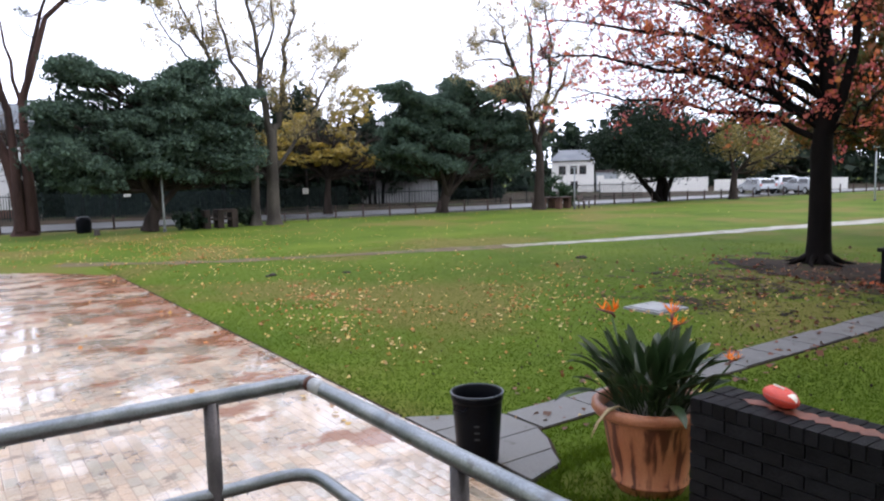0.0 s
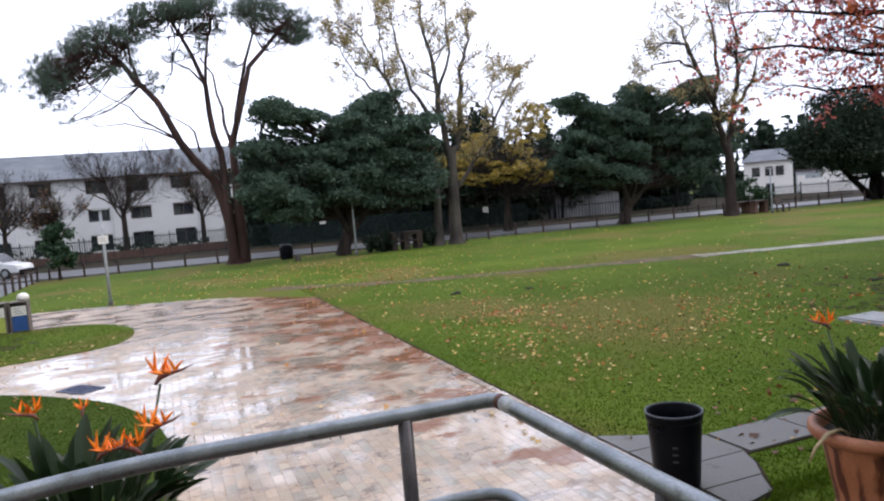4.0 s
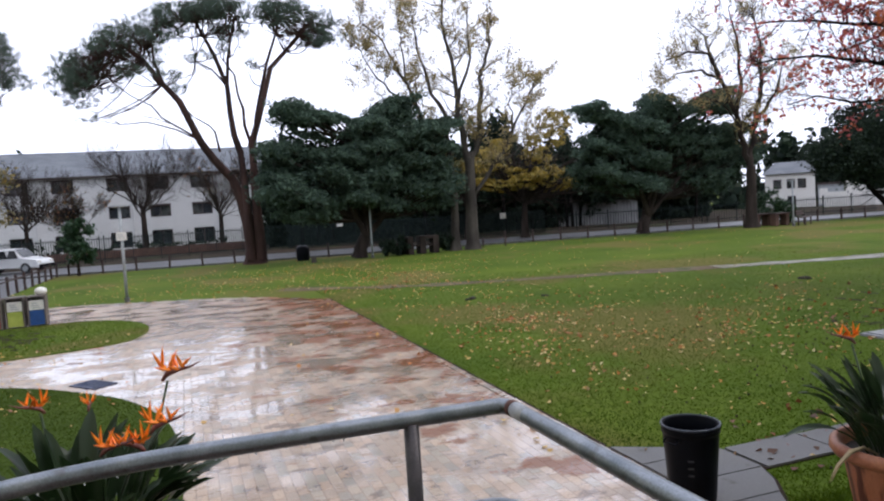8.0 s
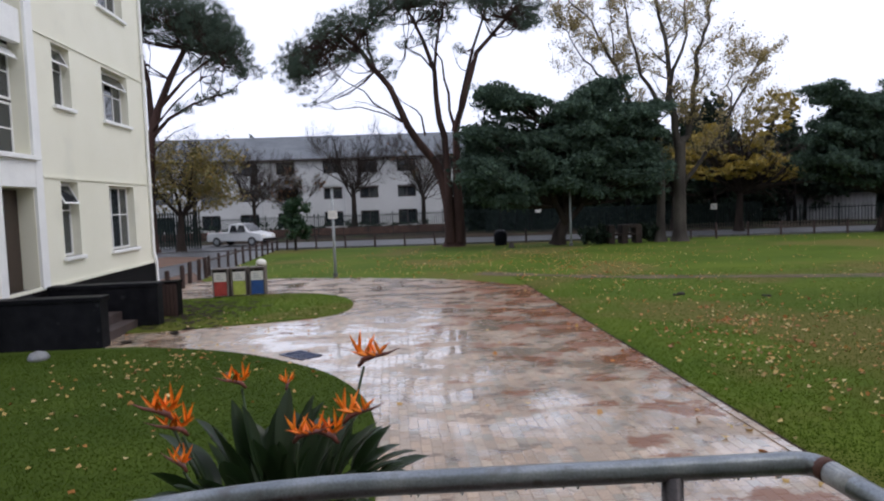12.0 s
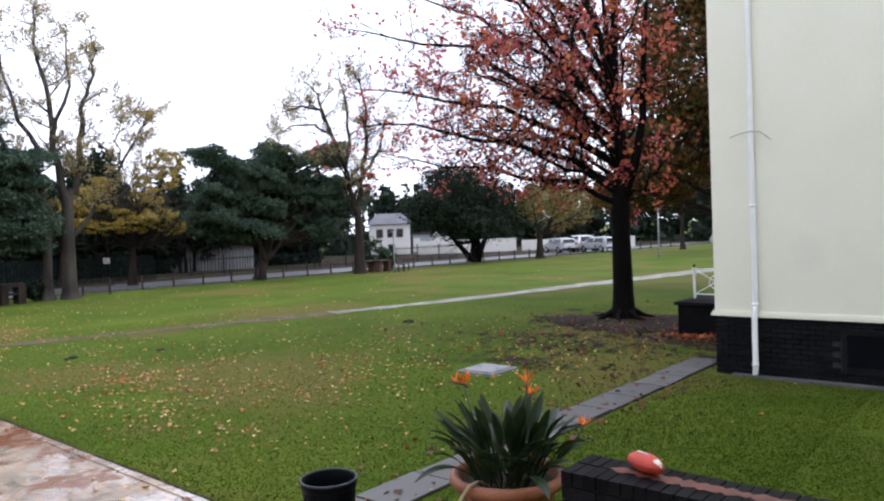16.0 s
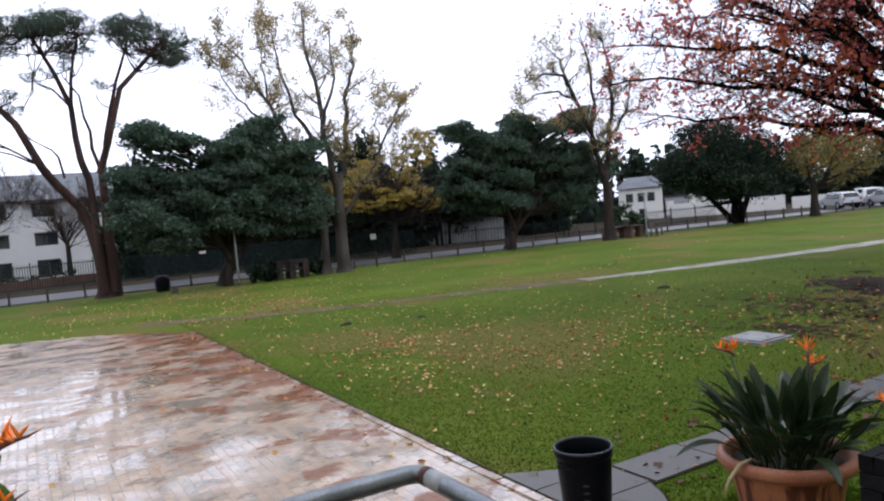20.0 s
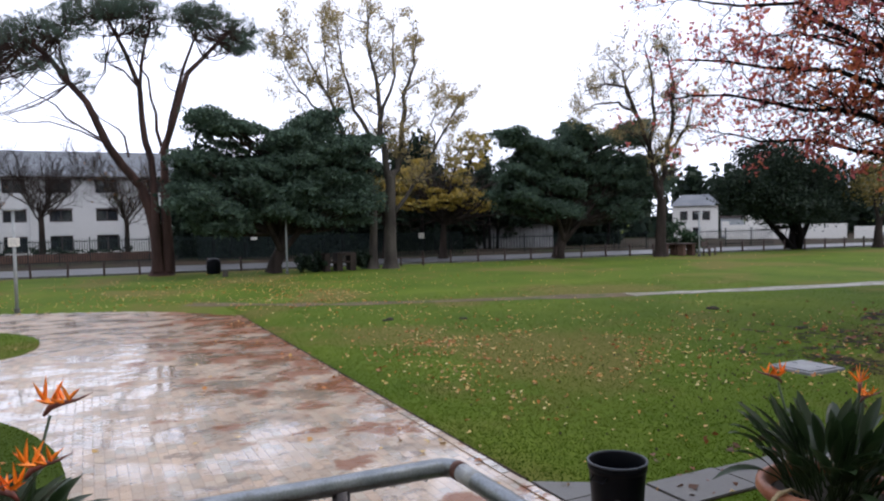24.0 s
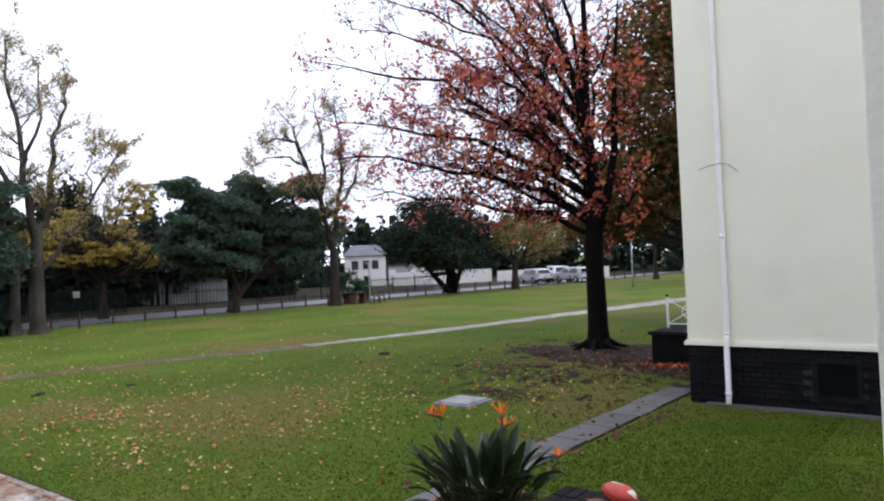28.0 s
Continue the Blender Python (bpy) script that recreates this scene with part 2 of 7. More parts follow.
MAT = dict(
    lawn=mat("lawn_soil_and_turf", (0.052, 0.088, 0.008), (0.088, 0.122, 0.014), 0.35, 0.95, 0.5, 14, spots=(0.112, 0.104, 0.026), spot_scale=0.20, spot_at=0.50, spec=0.1),
    paver=paving_mat("wet_clay_paver", (0.30, 0.242, 0.186), (0.42, 0.348, 0.274)),
    joint=paving_mat("wet_joint_sand", (0.21, 0.162, 0.124), (0.29, 0.228, 0.178)),
    slab=mat("wet_concrete_slab", (0.070, 0.068, 0.066), (0.125, 0.122, 0.118), 2.5, 0.42, 0.2, 70, vary=0.12, rough_b=0.65, spots=(0.05, 0.045, 0.035), spot_scale=3, spot_at=0.6),
    path=mat("worn_path", (0.16, 0.148, 0.118), (0.28, 0.26, 0.215), 1.2, 0.45, 0.3, 30, spots=(0.09, 0.075, 0.035), spot_scale=1.6, spot_at=0.48),
    mud=mat("trodden_mud", (0.012, 0.008, 0.006), (0.034, 0.021, 0.013), 0.9, 0.9, 0.5, 25, spots=(0.035, 0.045, 0.012), spot_scale=0.9, spot_at=0.6, spec=0.15),
    track=mat("trodden_sandy_track", (0.065, 0.046, 0.026), (0.15, 0.112, 0.068), 0.9, 0.8, 0.4, 25, spots=(0.05, 0.06, 0.018), spot_scale=0.9, spot_at=0.56, spec=0.2),
    asphalt=mat("wet_asphalt", (0.05, 0.052, 0.055), (0.085, 0.088, 0.092), 0.5, 0.38, 0.25, 90),
    earth=mat("red_earth", (0.075, 0.036, 0.020), (0.14, 0.072, 0.040), 0.8, 0.8, 0.4, 30),
    cream=mat("cream_wall_paint", (0.755, 0.74, 0.62), (0.79, 0.775, 0.66), 0.9, 0.6, 0.12, 120, spots=(0.71, 0.70, 0.595), spot_scale=0.5, spot_at=0.6),
    white=mat("white_gloss_paint", (0.78, 0.785, 0.785), (0.83, 0.835, 0.83), 3, 0.5, 0.05, 40),
    brickd=mat("black_painted_brick", (0.005, 0.0052, 0.0068), (0.011, 0.0112, 0.0135), 4, 0.5, 0.5, 70, vary=0.4, spots=(0.024, 0.024, 0.027), spot_scale=5, spot_at=0.68, spec=0.06),
    mortar=mat("dark_mortar", (0.017, 0.018, 0.022), (0.032, 0.034, 0.040), 8, 0.8, 0.3, 80),
    galv=mat("galvanised_pipe", (0.15, 0.17, 0.19), (0.25, 0.27, 0.29), 9, 0.36, 0.12, 150, metal=0.85, spots=(0.13, 0.135, 0.14), spot_scale=14, spot_at=0.58),
    post=mat("dark_weathered_pipe", (0.050, 0.046, 0.052), (0.10, 0.09, 0.10), 7, 0.42, 0.15, 120, metal=0.6),
    scuff=mat("zinc_paint_patch", (0.28, 0.29, 0.30), (0.40, 0.41, 0.42), 20, 0.45, 0.1, 120, metal=0.2),
    rust=mat("rusted_weld", (0.06, 0.022, 0.016), (0.11, 0.045, 0.032), 30, 0.8, 0.3, 200),
    terra=mat("stained_terracotta", (0.34, 0.11, 0.05), (0.46, 0.19, 0.10), 1, 0.5, 0.2, 25, spots=(0.10, 0.026, 0.014), spot_scale=1.4, spot_at=0.505, stretch=(9, 9, 0.7)),
    terrar=mat("terracotta_rim", (0.26, 0.085, 0.042), (0.38, 0.15, 0.08), 3, 0.45, 0.2, 40),
    # bluish tone of the bin rim is its highlight, put into the colour
    binrim=mat("black_rim_blue_sheen", (0.012, 0.018, 0.030), (0.03, 0.04, 0.06), 8, 0.3, 0.05, 60, spec=0.5),
    terral=mat("pale_terracotta", (0.30, 0.20, 0.16), (0.42, 0.33, 0.28), 4, 0.6, 0.25, 60, spots=(0.22, 0.09, 0.05), spot_scale=4, spot_at=0.55),
    soil=mat("potting_soil", (0.012, 0.010, 0.008), (0.03, 0.022, 0.016), 12, 0.9, 0.6, 60),
    binp=mat("black_plastic", (0.0025, 0.003, 0.005), (0.004, 0.005, 0.008), 4, 0.4, 0.05, 80, spec=0.07),
    ink=mat("faded_white_marking", (0.018, 0.02, 0.026), (0.03, 0.034, 0.042), 30, 0.7, 0, 80),
    red=mat("worn_red_rubber", (0.48, 0.035, 0.022), (0.60, 0.06, 0.035), 14, 0.42, 0.2, 160),
    pale=mat("off_white_panel", (0.62, 0.60, 0.55), (0.75, 0.73, 0.68), 20, 0.5, 0.1, 120),
    rustline=mat("rust_stain", (0.085, 0.024, 0.014), (0.17, 0.050, 0.028), 8, 0.5, 0.2, 60),
    strel=leaf_mat("strelitzia_leaf", ((0.013, 0.027, 0.010), (0.027, 0.050, 0.018), (0.048, 0.076, 0.030)), 0.34, 0.4),
    dry=mat("dry_leaf", (0.30, 0.22, 0.12), (0.45, 0.36, 0.22), 12, 0.8, 0.2, 60),
    orange=mat("orange_petal", (0.92, 0.17, 0.008), (1.0, 0.32, 0.02), 15, 0.5, 0.1, 60),
    beak=mat("flower_spathe", (0.10, 0.045, 0.04), (0.22, 0.06, 0.05), 15, 0.5, 0.1, 60),
    bark=mat("wet_bark", (0.016, 0.012, 0.010), (0.045, 0.034, 0.028), 2.5, 0.85, 0.9, 26, stretch=(1, 1, 0.25), spec=0.15),
    barkd=mat("black_wet_bark", (0.003, 0.0024, 0.0024), (0.008, 0.006, 0.0056), 3, 0.8, 0.9, 28, stretch=(1, 1, 0.25), spec=0.08),
    barkp=mat("reddish_pine_bark", (0.026, 0.016, 0.014), (0.072, 0.040, 0.033), 1.8, 0.85, 0.9, 16, stretch=(1, 1, 0.2), spec=0.15),
    barkg=mat("grey_plane_bark", (0.035, 0.030, 0.026), (0.095, 0.083, 0.070), 1.6, 0.8, 0.6, 18, stretch=(1, 1, 0.4), spec=0.15),
    lv_red=leaf_mat("autumn_red_leaf", ((0.34, 0.05, 0.055), (0.60, 0.14, 0.14), (0.62, 0.18, 0.09), (0.56, 0.13, 0.16), (0.26, 0.05, 0.05)), patch=(((0.64, 0.19, 0.05), 0.45, 0.53, 0.65, 0.6), ((0.22, 0.05, 0.04), 0.8, 0.57, 0.7, 0.5)), thin=0.5),
    lv_orange=leaf_mat("autumn_orange_leaf", ((0.60, 0.15, 0.05), (0.68, 0.21, 0.06), (0.48, 0.10, 0.05), (0.64, 0.27, 0.09)), thin=0.5),
    lv_rust=leaf_mat("rust_and_green_leaf", ((0.035, 0.055, 0.012), (0.075, 0.075, 0.018), (0.24, 0.085, 0.020), (0.05, 0.07, 0.016), (0.30, 0.095, 0.025), (0.06, 0.065, 0.016))),
    lv_yel=leaf_mat("autumn_yellow_leaf", ((0.30, 0.21, 0.035), (0.46, 0.32, 0.055), (0.18, 0.16, 0.035), (0.54, 0.38, 0.07), (0.13, 0.13, 0.035))),
    lv_olive=leaf_mat("dull_olive_leaf", ((0.15, 0.125, 0.035), (0.24, 0.185, 0.05), (0.10, 0.10, 0.035), (0.34, 0.22, 0.055))),
    lv_tan=leaf_mat("pale_tan_leaf", ((0.40, 0.31, 0.15), (0.30, 0.25, 0.12), (0.50, 0.37, 0.14), (0.22, 0.18, 0.09)), thin=0.45),
    lv_con=leaf_mat("dark_conifer_spray", ((0.046, 0.074, 0.058), (0.074, 0.115, 0.086), (0.110, 0.165, 0.112), (0.056, 0.092, 0.070)), 0.75, 0.15),
    lv_pine=leaf_mat("stone_pine_needles", ((0.042, 0.066, 0.052), (0.066, 0.096, 0.072), (0.090, 0.122, 0.088)), 0.7, 0.2),
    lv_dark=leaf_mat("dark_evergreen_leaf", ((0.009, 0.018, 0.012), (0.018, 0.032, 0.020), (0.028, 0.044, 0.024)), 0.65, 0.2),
    lv_bush=leaf_mat("green_bush_leaf", ((0.015, 0.045, 0.020), (0.03, 0.07, 0.03), (0.045, 0.08, 0.03))),
    fallen=leaf_mat("fallen_leaf", ((0.52, 0.32, 0.10), (0.60, 0.42, 0.15), (0.44, 0.16, 0.04), (0.70, 0.56, 0.28), (0.24, 0.09, 0.03), (0.52, 0.21, 0.05)), 0.5, 0.4),
    fallend=leaf_mat("dark_fallen_leaf", ((0.07, 0.035, 0.02), (0.12, 0.05, 0.025), (0.22, 0.06, 0.025), (0.05, 0.03, 0.02)), 0.5, 0.4),
    grass=leaf_mat("grass_blade", ((0.058, 0.100, 0.007), (0.072, 0.119, 0.009), (0.084, 0.132, 0.011), (0.064, 0.108, 0.008)), 0.7, 0.1, (((0.112, 0.112, 0.022), 0.26, 0.52, 0.68, 0.5), ((0.038, 0.080, 0.007), 0.4, 0.46, 0.64, 0.7)), 0.6),
    # darker copies of grass and lawn: the small lawn's shade put into colour
    shaded_blade=leaf_mat("shaded_grass_blade", ((0.036, 0.066, 0.006), (0.056, 0.090, 0.008), (0.074, 0.108, 0.012), (0.044, 0.076, 0.007)), 0.6, 0.15, (((0.07, 0.075, 0.015), 0.4, 0.55, 0.7, 0.5),), 0.6),
    turf=mat("shaded_lawn_turf", (0.030, 0.052, 0.006), (0.052, 0.078, 0.010), 0.6, 0.95, 0.5, 14, spec=0.1),
    farwall=mat("aged_white_wall", (0.44, 0.44, 0.43), (0.54, 0.54, 0.53), 0.25, 0.7, 0.1, 20, spots=(0.36, 0.35, 0.34), spot_scale=0.3, spot_at=0.58),
    roof=mat("grey_slate_roof", (0.095, 0.105, 0.12), (0.14, 0.15, 0.165), 0.6, 0.75, 0.3, 12, stretch=(1, 1, 3), spec=0.25),
    shade=mat("dark_window_brick_surround", (0.035, 0.025, 0.024), (0.06, 0.04, 0.037), 2, 0.7, 0.2, 30),
    brickr=mat("red_brown_brick", (0.07, 0.036, 0.026), (0.12, 0.062, 0.045), 1.5, 0.8, 0.3, 25),
    glass=glass_mat("window_glass", (0.06, 0.07, 0.08)),
    lace=mat("net_curtain", (0.45, 0.46, 0.46), (0.62, 0.63, 0.63), 8, 0.9, 0.1, 90),
    green=mat("dark_green_fence_paint", (0.010, 0.017, 0.016), (0.020, 0.030, 0.028), 3, 0.8, 0.1, 60, spec=0.12),
    steel=mat("grey_painted_steel", (0.24, 0.26, 0.27), (0.34, 0.36, 0.37), 5, 0.45, 0.1, 60),
    wood=mat("dark_stained_timber", (0.026, 0.013, 0.011), (0.055, 0.028, 0.023), 2, 0.7, 0.4, 40, stretch=(1, 1, 0.15)),
    grate=mat("wet_steel_grate", (0.025, 0.04, 0.10), (0.05, 0.075, 0.17), 8, 0.3, 0.2, 60, metal=0.6),
    carw=mat("white_car_paint", (0.70, 0.71, 0.72), (0.76, 0.77, 0.78), 3, 0.18, 0, 60),
    cars=mat("silver_car_paint", (0.42, 0.44, 0.46), (0.50, 0.52, 0.54), 3, 0.2, 0, 60, metal=0.4),
    tyre=mat("tyre_rubber", (0.010, 0.010, 0.011), (0.02, 0.02, 0.022), 8, 0.7, 0.2, 60),
    door=mat("dark_stained_door", (0.022, 0.013, 0.010), (0.042, 0.026, 0.019), 2, 0.4, 0.2, 40, stretch=(1, 1, 0.15)),
    recr=mat("red_bin_panel", (0.30, 0.035, 0.03), (0.40, 0.06, 0.05), 5, 0.45, 0.1, 60),
    recg=mat("lime_bin_panel", (0.30, 0.36, 0.06), (0.40, 0.46, 0.10), 5, 0.45, 0.1, 60),
    recb=mat("blue_bin_panel", (0.012, 0.055, 0.19), (0.02, 0.08, 0.26), 5, 0.45, 0.1, 60),
    dusk=mat("unlit_room", (0.10, 0.095, 0.085), (0.14, 0.13, 0.12), 1, 0.9, 0.1, 20),
    # near-black brown: the darkness below the street trees is put into this colour
    verge=mat("tree_shaded_verge", (0.018, 0.014, 0.010), (0.042, 0.030, 0.020), 0.6, 0.9, 0.4, 20, spots=(0.03, 0.042, 0.015), spot_scale=0.3, spot_at=0.56, spec=0.1),
    greyw=mat("weathered_grey_sheet", (0.20, 0.20, 0.20), (0.30, 0.30, 0.295), 0.5, 0.6, 0.1, 20),
    cover=mat("pale_wet_concrete", (0.15, 0.155, 0.165), (0.24, 0.245, 0.255), 4, 0.4, 0.3, 60, spots=(0.22, 0.22, 0.22), spot_scale=6, spot_at=0.6),
    autoglass=mat("dark_car_glass", (0.012, 0.014, 0.016), (0.02, 0.022, 0.025), 3, 0.08, 0, 60),
    recs=mat("weathered_brown_grey_frame", (0.085, 0.070, 0.062), (0.14, 0.118, 0.105), 4, 0.6, 0.2, 50),
    greenp=mat("green_spill_stain", (0.16, 0.30, 0.22), (0.24, 0.36, 0.28), 6, 0.4, 0.1, 60),
)


# ---- mesh building ----
class Shape:
    """Collects vertices and faces of one mesh."""

    def __init__(self):
        self.v, self.f = [], []

    def add(self, verts, faces):
        k = len(self.v)
        self.v += [tuple(p) for p in verts]
        self.f += [tuple(k + i for i in q) for q in faces]
        return self

    def box(self, x0, x1, y0, y1, z0, z1):
        v = [(x, y, z) for z in (z0, z1) for y in (y0, y1) for x in (x0, x1)]
        return self.add(v, [(0, 2, 3, 1), (4, 5, 7, 6), (0, 1, 5, 4), (2, 6, 7, 3), (0, 4, 6, 2), (1, 3, 7, 5)])

    def obox(self, m, sx, sy, sz):
        v = [m @ Vector((x * sx / 2, y * sy / 2, z * sz / 2)) for z in (-1, 1) for y in (-1, 1) for x in (-1, 1)]
        return self.add(v, [(0, 2, 3, 1), (4, 5, 7, 6), (0, 1, 5, 4), (2, 6, 7, 3), (0, 4, 6, 2), (1, 3, 7, 5)])

    def tube(self, pts, radii, n=8, caps=True):
        pts = [Vector(p) for p in pts]
        if not hasattr(radii, "__len__"):
            radii = [radii] * len(pts)
        verts, faces, side = [], [], None
        for k, p in enumerate(pts):
            d = (pts[min(k + 1, len(pts) - 1)] - pts[max(k - 1, 0)]).normalized()
            if side is None:
                side = d.orthogonal().normalized()
            side = (side - d * side.dot(d)).normalized()
            up = d.cross(side)
            for a in range(n):
                w = 2 * math.pi * a / n
                verts.append(p + (side * math.cos(w) + up * math.sin(w)) * radii[k])
        for k in range(len(pts) - 1):
            for a in range(n):
                b = (a + 1) % n
                faces.append((k * n + a, k * n + b, (k + 1) * n + b, (k + 1) * n + a))
        if caps:
            faces.append(tuple(reversed(range(n))))
            faces.append(tuple((len(pts) - 1) * n + a for a in range(n)))
        return self.add(verts, faces)

    def lathe(self, profile, at=(0, 0, 0), n=32, wobble=0.0):
        verts, faces = [], []
        for k, (r, z) in enumerate(profile):
            for a in range(n):
                w = 2 * math.pi * a / n
                q = r * (1 + wobble * math.sin(2 * w + 1))
                verts.append((at[0] + q * math.cos(w), at[1] + q * math.sin(w), at[2] + z))
        for k in range(len(profile) - 1):
            for a in range(n):
                b = (a + 1) % n
                faces.append((k * n + a, k * n + b, (k + 1) * n + b, (k + 1) * n + a))
        faces.append(tuple(reversed(range(n))))
        faces.append(tuple((len(profile) - 1) * n + a for a in range(n)))
        return self.add(verts, faces)

    def slab(self, outline, z0, z1):
        n = len(outline)
        return self.add([(x, y, z0) for x, y in outline] + [(x, y, z1) for x, y in outline],
                        [tuple(reversed(range(n))), tuple(range(n, 2 * n))] + [(k, (k + 1) % n, n + (k + 1) % n, n + k) for k in range(n)])

    def mesh(self, name, material, smooth=False):
        me = bpy.data.meshes.new(name)
        me.from_pydata(self.v, [], self.f)
        me.materials.append(material)
        if smooth:
            me.polygons.foreach_set("use_smooth", [True] * len(me.polygons))
        return me


def part(name, shape, material, parent=None, label="", smooth=False, bevel=0.0, kind="", category="", group=""):
    """Links one mesh, under a thing or a part if parent is given."""
    me = shape.mesh(name, material, smooth) if isinstance(shape, Shape) else shape
    ob = new(name, me)
    if parent is not None:
        ob.parent = parent
        if parent.type == "EMPTY":
            ob.matrix_parent_inverse = parent.matrix_basis.inverted()
    if bevel:
        b = ob.modifiers.new("soft_edges", "BEVEL")
        b.width, b.segments, b.limit_method = bevel, 2, "ANGLE"
    return tagged(ob, label, category, group, kind)


def thing(name, at, label, category, group="", kind=""):
    ob = new(name)
    ob.location = at
    ob.matrix_basis = Matrix.Translation(at)
    ob.empty_display_size = 0.2
    return tagged(ob, label, category, group, kind)


def cloud_mesh(name, pts, size, material, flat=0.0, seed=1, aspect=1.7, fold=0.0):
    """Many small leaves at the given places, each a pointed lozenge, turned at random."""
    rng = np.random.default_rng(seed)
    pts = np.asarray(pts, float).reshape(-1, 3)
    n = len(pts)
    u = rng.normal(size=(n, 3))
    u[:, 2] *= 1 - flat
    u /= np.linalg.norm(u, axis=1)[:, None] + 1e-9
    w = rng.normal(size=(n, 3))
    if flat:
        w[:, 2] *= 1 - flat
    w -= (w * u).sum(1)[:, None] * u
    w /= np.linalg.norm(w, axis=1)[:, None] + 1e-9
    s = size * rng.uniform(0.6, 1.35, n)[:, None]
    nn = np.cross(u, w)
    quad = np.stack([pts - u * s * 0.5 * aspect, pts + w * s * 0.5 + nn * s * fold, pts + u * s * 0.5 * aspect, pts - w * s * 0.5 + nn * s * fold], 1).reshape(-1, 3)
    me = bpy.data.meshes.new(name)
    me.vertices.add(4 * n)
    me.vertices.foreach_set("co", quad.ravel())
    me.loops.add(4 * n)
    me.loops.foreach_set("vertex_index", np.arange(4 * n, dtype=np.int32))
    me.polygons.add(n)
    me.polygons.foreach_set("loop_start", np.arange(0, 4 * n, 4, dtype=np.int32))
    me.update(calc_edges=True)
    me.materials.append(material)
    return me


def wall_sheet(axis, at, inner, u0, u1, z0, z1, holes):
    """A wall of true thickness with openings that go through it. axis: the wall's normal; at, inner: its two faces; holes: (u0, u1, z0, z1)."""
    s = Shape()
    us = sorted({u0, u1, *(h[0] for h in holes), *(h[1] for h in holes)})
    zs = sorted({z0, z1, *(h[2] for h in holes), *(h[3] for h in holes)})

    def solid(i, j):
        if not (0 <= i < len(us) - 1 and 0 <= j < len(zs) - 1):
            return False
        cu, cz = (us[i] + us[i + 1]) / 2, (zs[j] + zs[j + 1]) / 2
        return not any(h[0] < cu < h[1] and h[2] < cz < h[3] for h in holes)

    def q(*pts):
        s.add([(d, u, z) if axis == "x" else (u, d, z) for d, u, z in pts], [(0, 1, 2, 3)])

    for i in range(len(us) - 1):
        for j in range(len(zs) - 1):
            if not solid(i, j):
                continue
            a, b, c, d = us[i], us[i + 1], zs[j], zs[j + 1]
            for f in (at, inner):
                q((f, a, c), (f, b, c), (f, b, d), (f, a, d))
            for ok, e in ((solid(i - 1, j), a), (solid(i + 1, j), b)):
                if not ok:
                    q((at, e, c), (inner, e, c), (inner, e, d), (at, e, d))
            for ok, e in ((solid(i, j - 1), c), (solid(i, j + 1), d)):
                if not ok:
                    q((at, a, e), (at, b, e), (inner, b, e), (inner, a, e))
    return s


# ---- ground ----
rng = np.random.default_rng(7)
LAWN_EDGE = 4.40          # lawn to the north of the paving starts here
ground = part("ground", Shape().add([(-1500, -1500, -0.03), (1500, -1500, -0.03), (1500, 1500, -0.03), (-1500, 1500, -0.03)], [(0, 1, 2, 3)]), MAT["lawn"], None,
              "wide flat park lawn of short wet grass", kind="structure", category="lawn")

SOUTH_EDGE = [(-2.2, 0.42), (-6.5, 0.42), (-7.9, 0.42), (-8.8, 0.37), (-9.9, 0.2), (-11.2, -0.3), (-12.15, -1.02), (-13.15, -2.0), (-13.75, -3.0), (-14.25, -4.2)]
ISLAND = [(-15.9, -4.45), (-16.2, -3.6), (-16.5, -2.2), (-16.85, -1.2), (-17.4, -0.6), (-18.4, -0.36), (-19.4, -0.42), (-20.4, -0.75), (-21.3, -1.4), (-21.75, -2.2), (-21.78, -3.0), (-21.5, -4.3), (-21.35, -6.0), (-18.0, -6.6), (-16.0, -5.6)]
FAR_EDGE = [(-21.3, LAWN_EDGE), (-22.4, 3.7), (-23.9, 2.5), (-24.9, 0.7), (-25.8, -1.3), (-26.4, -2.6), (-26.6, -4.0), (-26.5, -6.4)]


def smoothed(line, closed=False, rounds=2):
    for _ in range(rounds):
        out = [] if closed else [line[0]]
        for k in range(len(line) if closed else len(line) - 1):
            (ax, ay), (bx, by) = line[k], line[(k + 1) % len(line)]
            out += [(ax * 0.75 + bx * 0.25, ay * 0.75 + by * 0.25), (ax * 0.25 + bx * 0.75, ay * 0.25 + by * 0.75)]
        line = out if closed else out + [line[-1]]
    return line


SOUTH_EDGE, ISLAND, FAR_EDGE = smoothed(SOUTH_EDGE), smoothed(ISLAND, True), smoothed(FAR_EDGE)
SOUTH_LAWN = SOUTH_EDGE + [(-14.3, -6.9), (-13.7, -7.0), (-13.7, -26), (-2.2, -26)]


def inside(x, y, poly):
    odd = False
    for k in range(len(poly)):
        (ax, ay), (bx, by) = poly[k - 1], poly[k]
        if (ay > y) != (by > y) and x < (bx - ax) * (y - ay) / (by - ay) + ax:
            odd = not odd
    return odd


PAVED = [(-2.12, LAWN_EDGE), *FAR_EDGE, (-15.2, -6.9), (-14.3, -6.9), *reversed(SOUTH_EDGE), (-2.12, 0.42)]


def paved(x, y):
    return (inside(x, y, PAVED) or inside(x, y + 0.13, PAVED) or inside(x - 0.15, y, PAVED)) and not (inside(x, y, ISLAND) and inside(x + 0.16, y, ISLAND) and inside(x - 0.16, y, ISLAND) and inside(x, y - 0.12, ISLAND) and inside(x, y + 0.12, ISLAND))


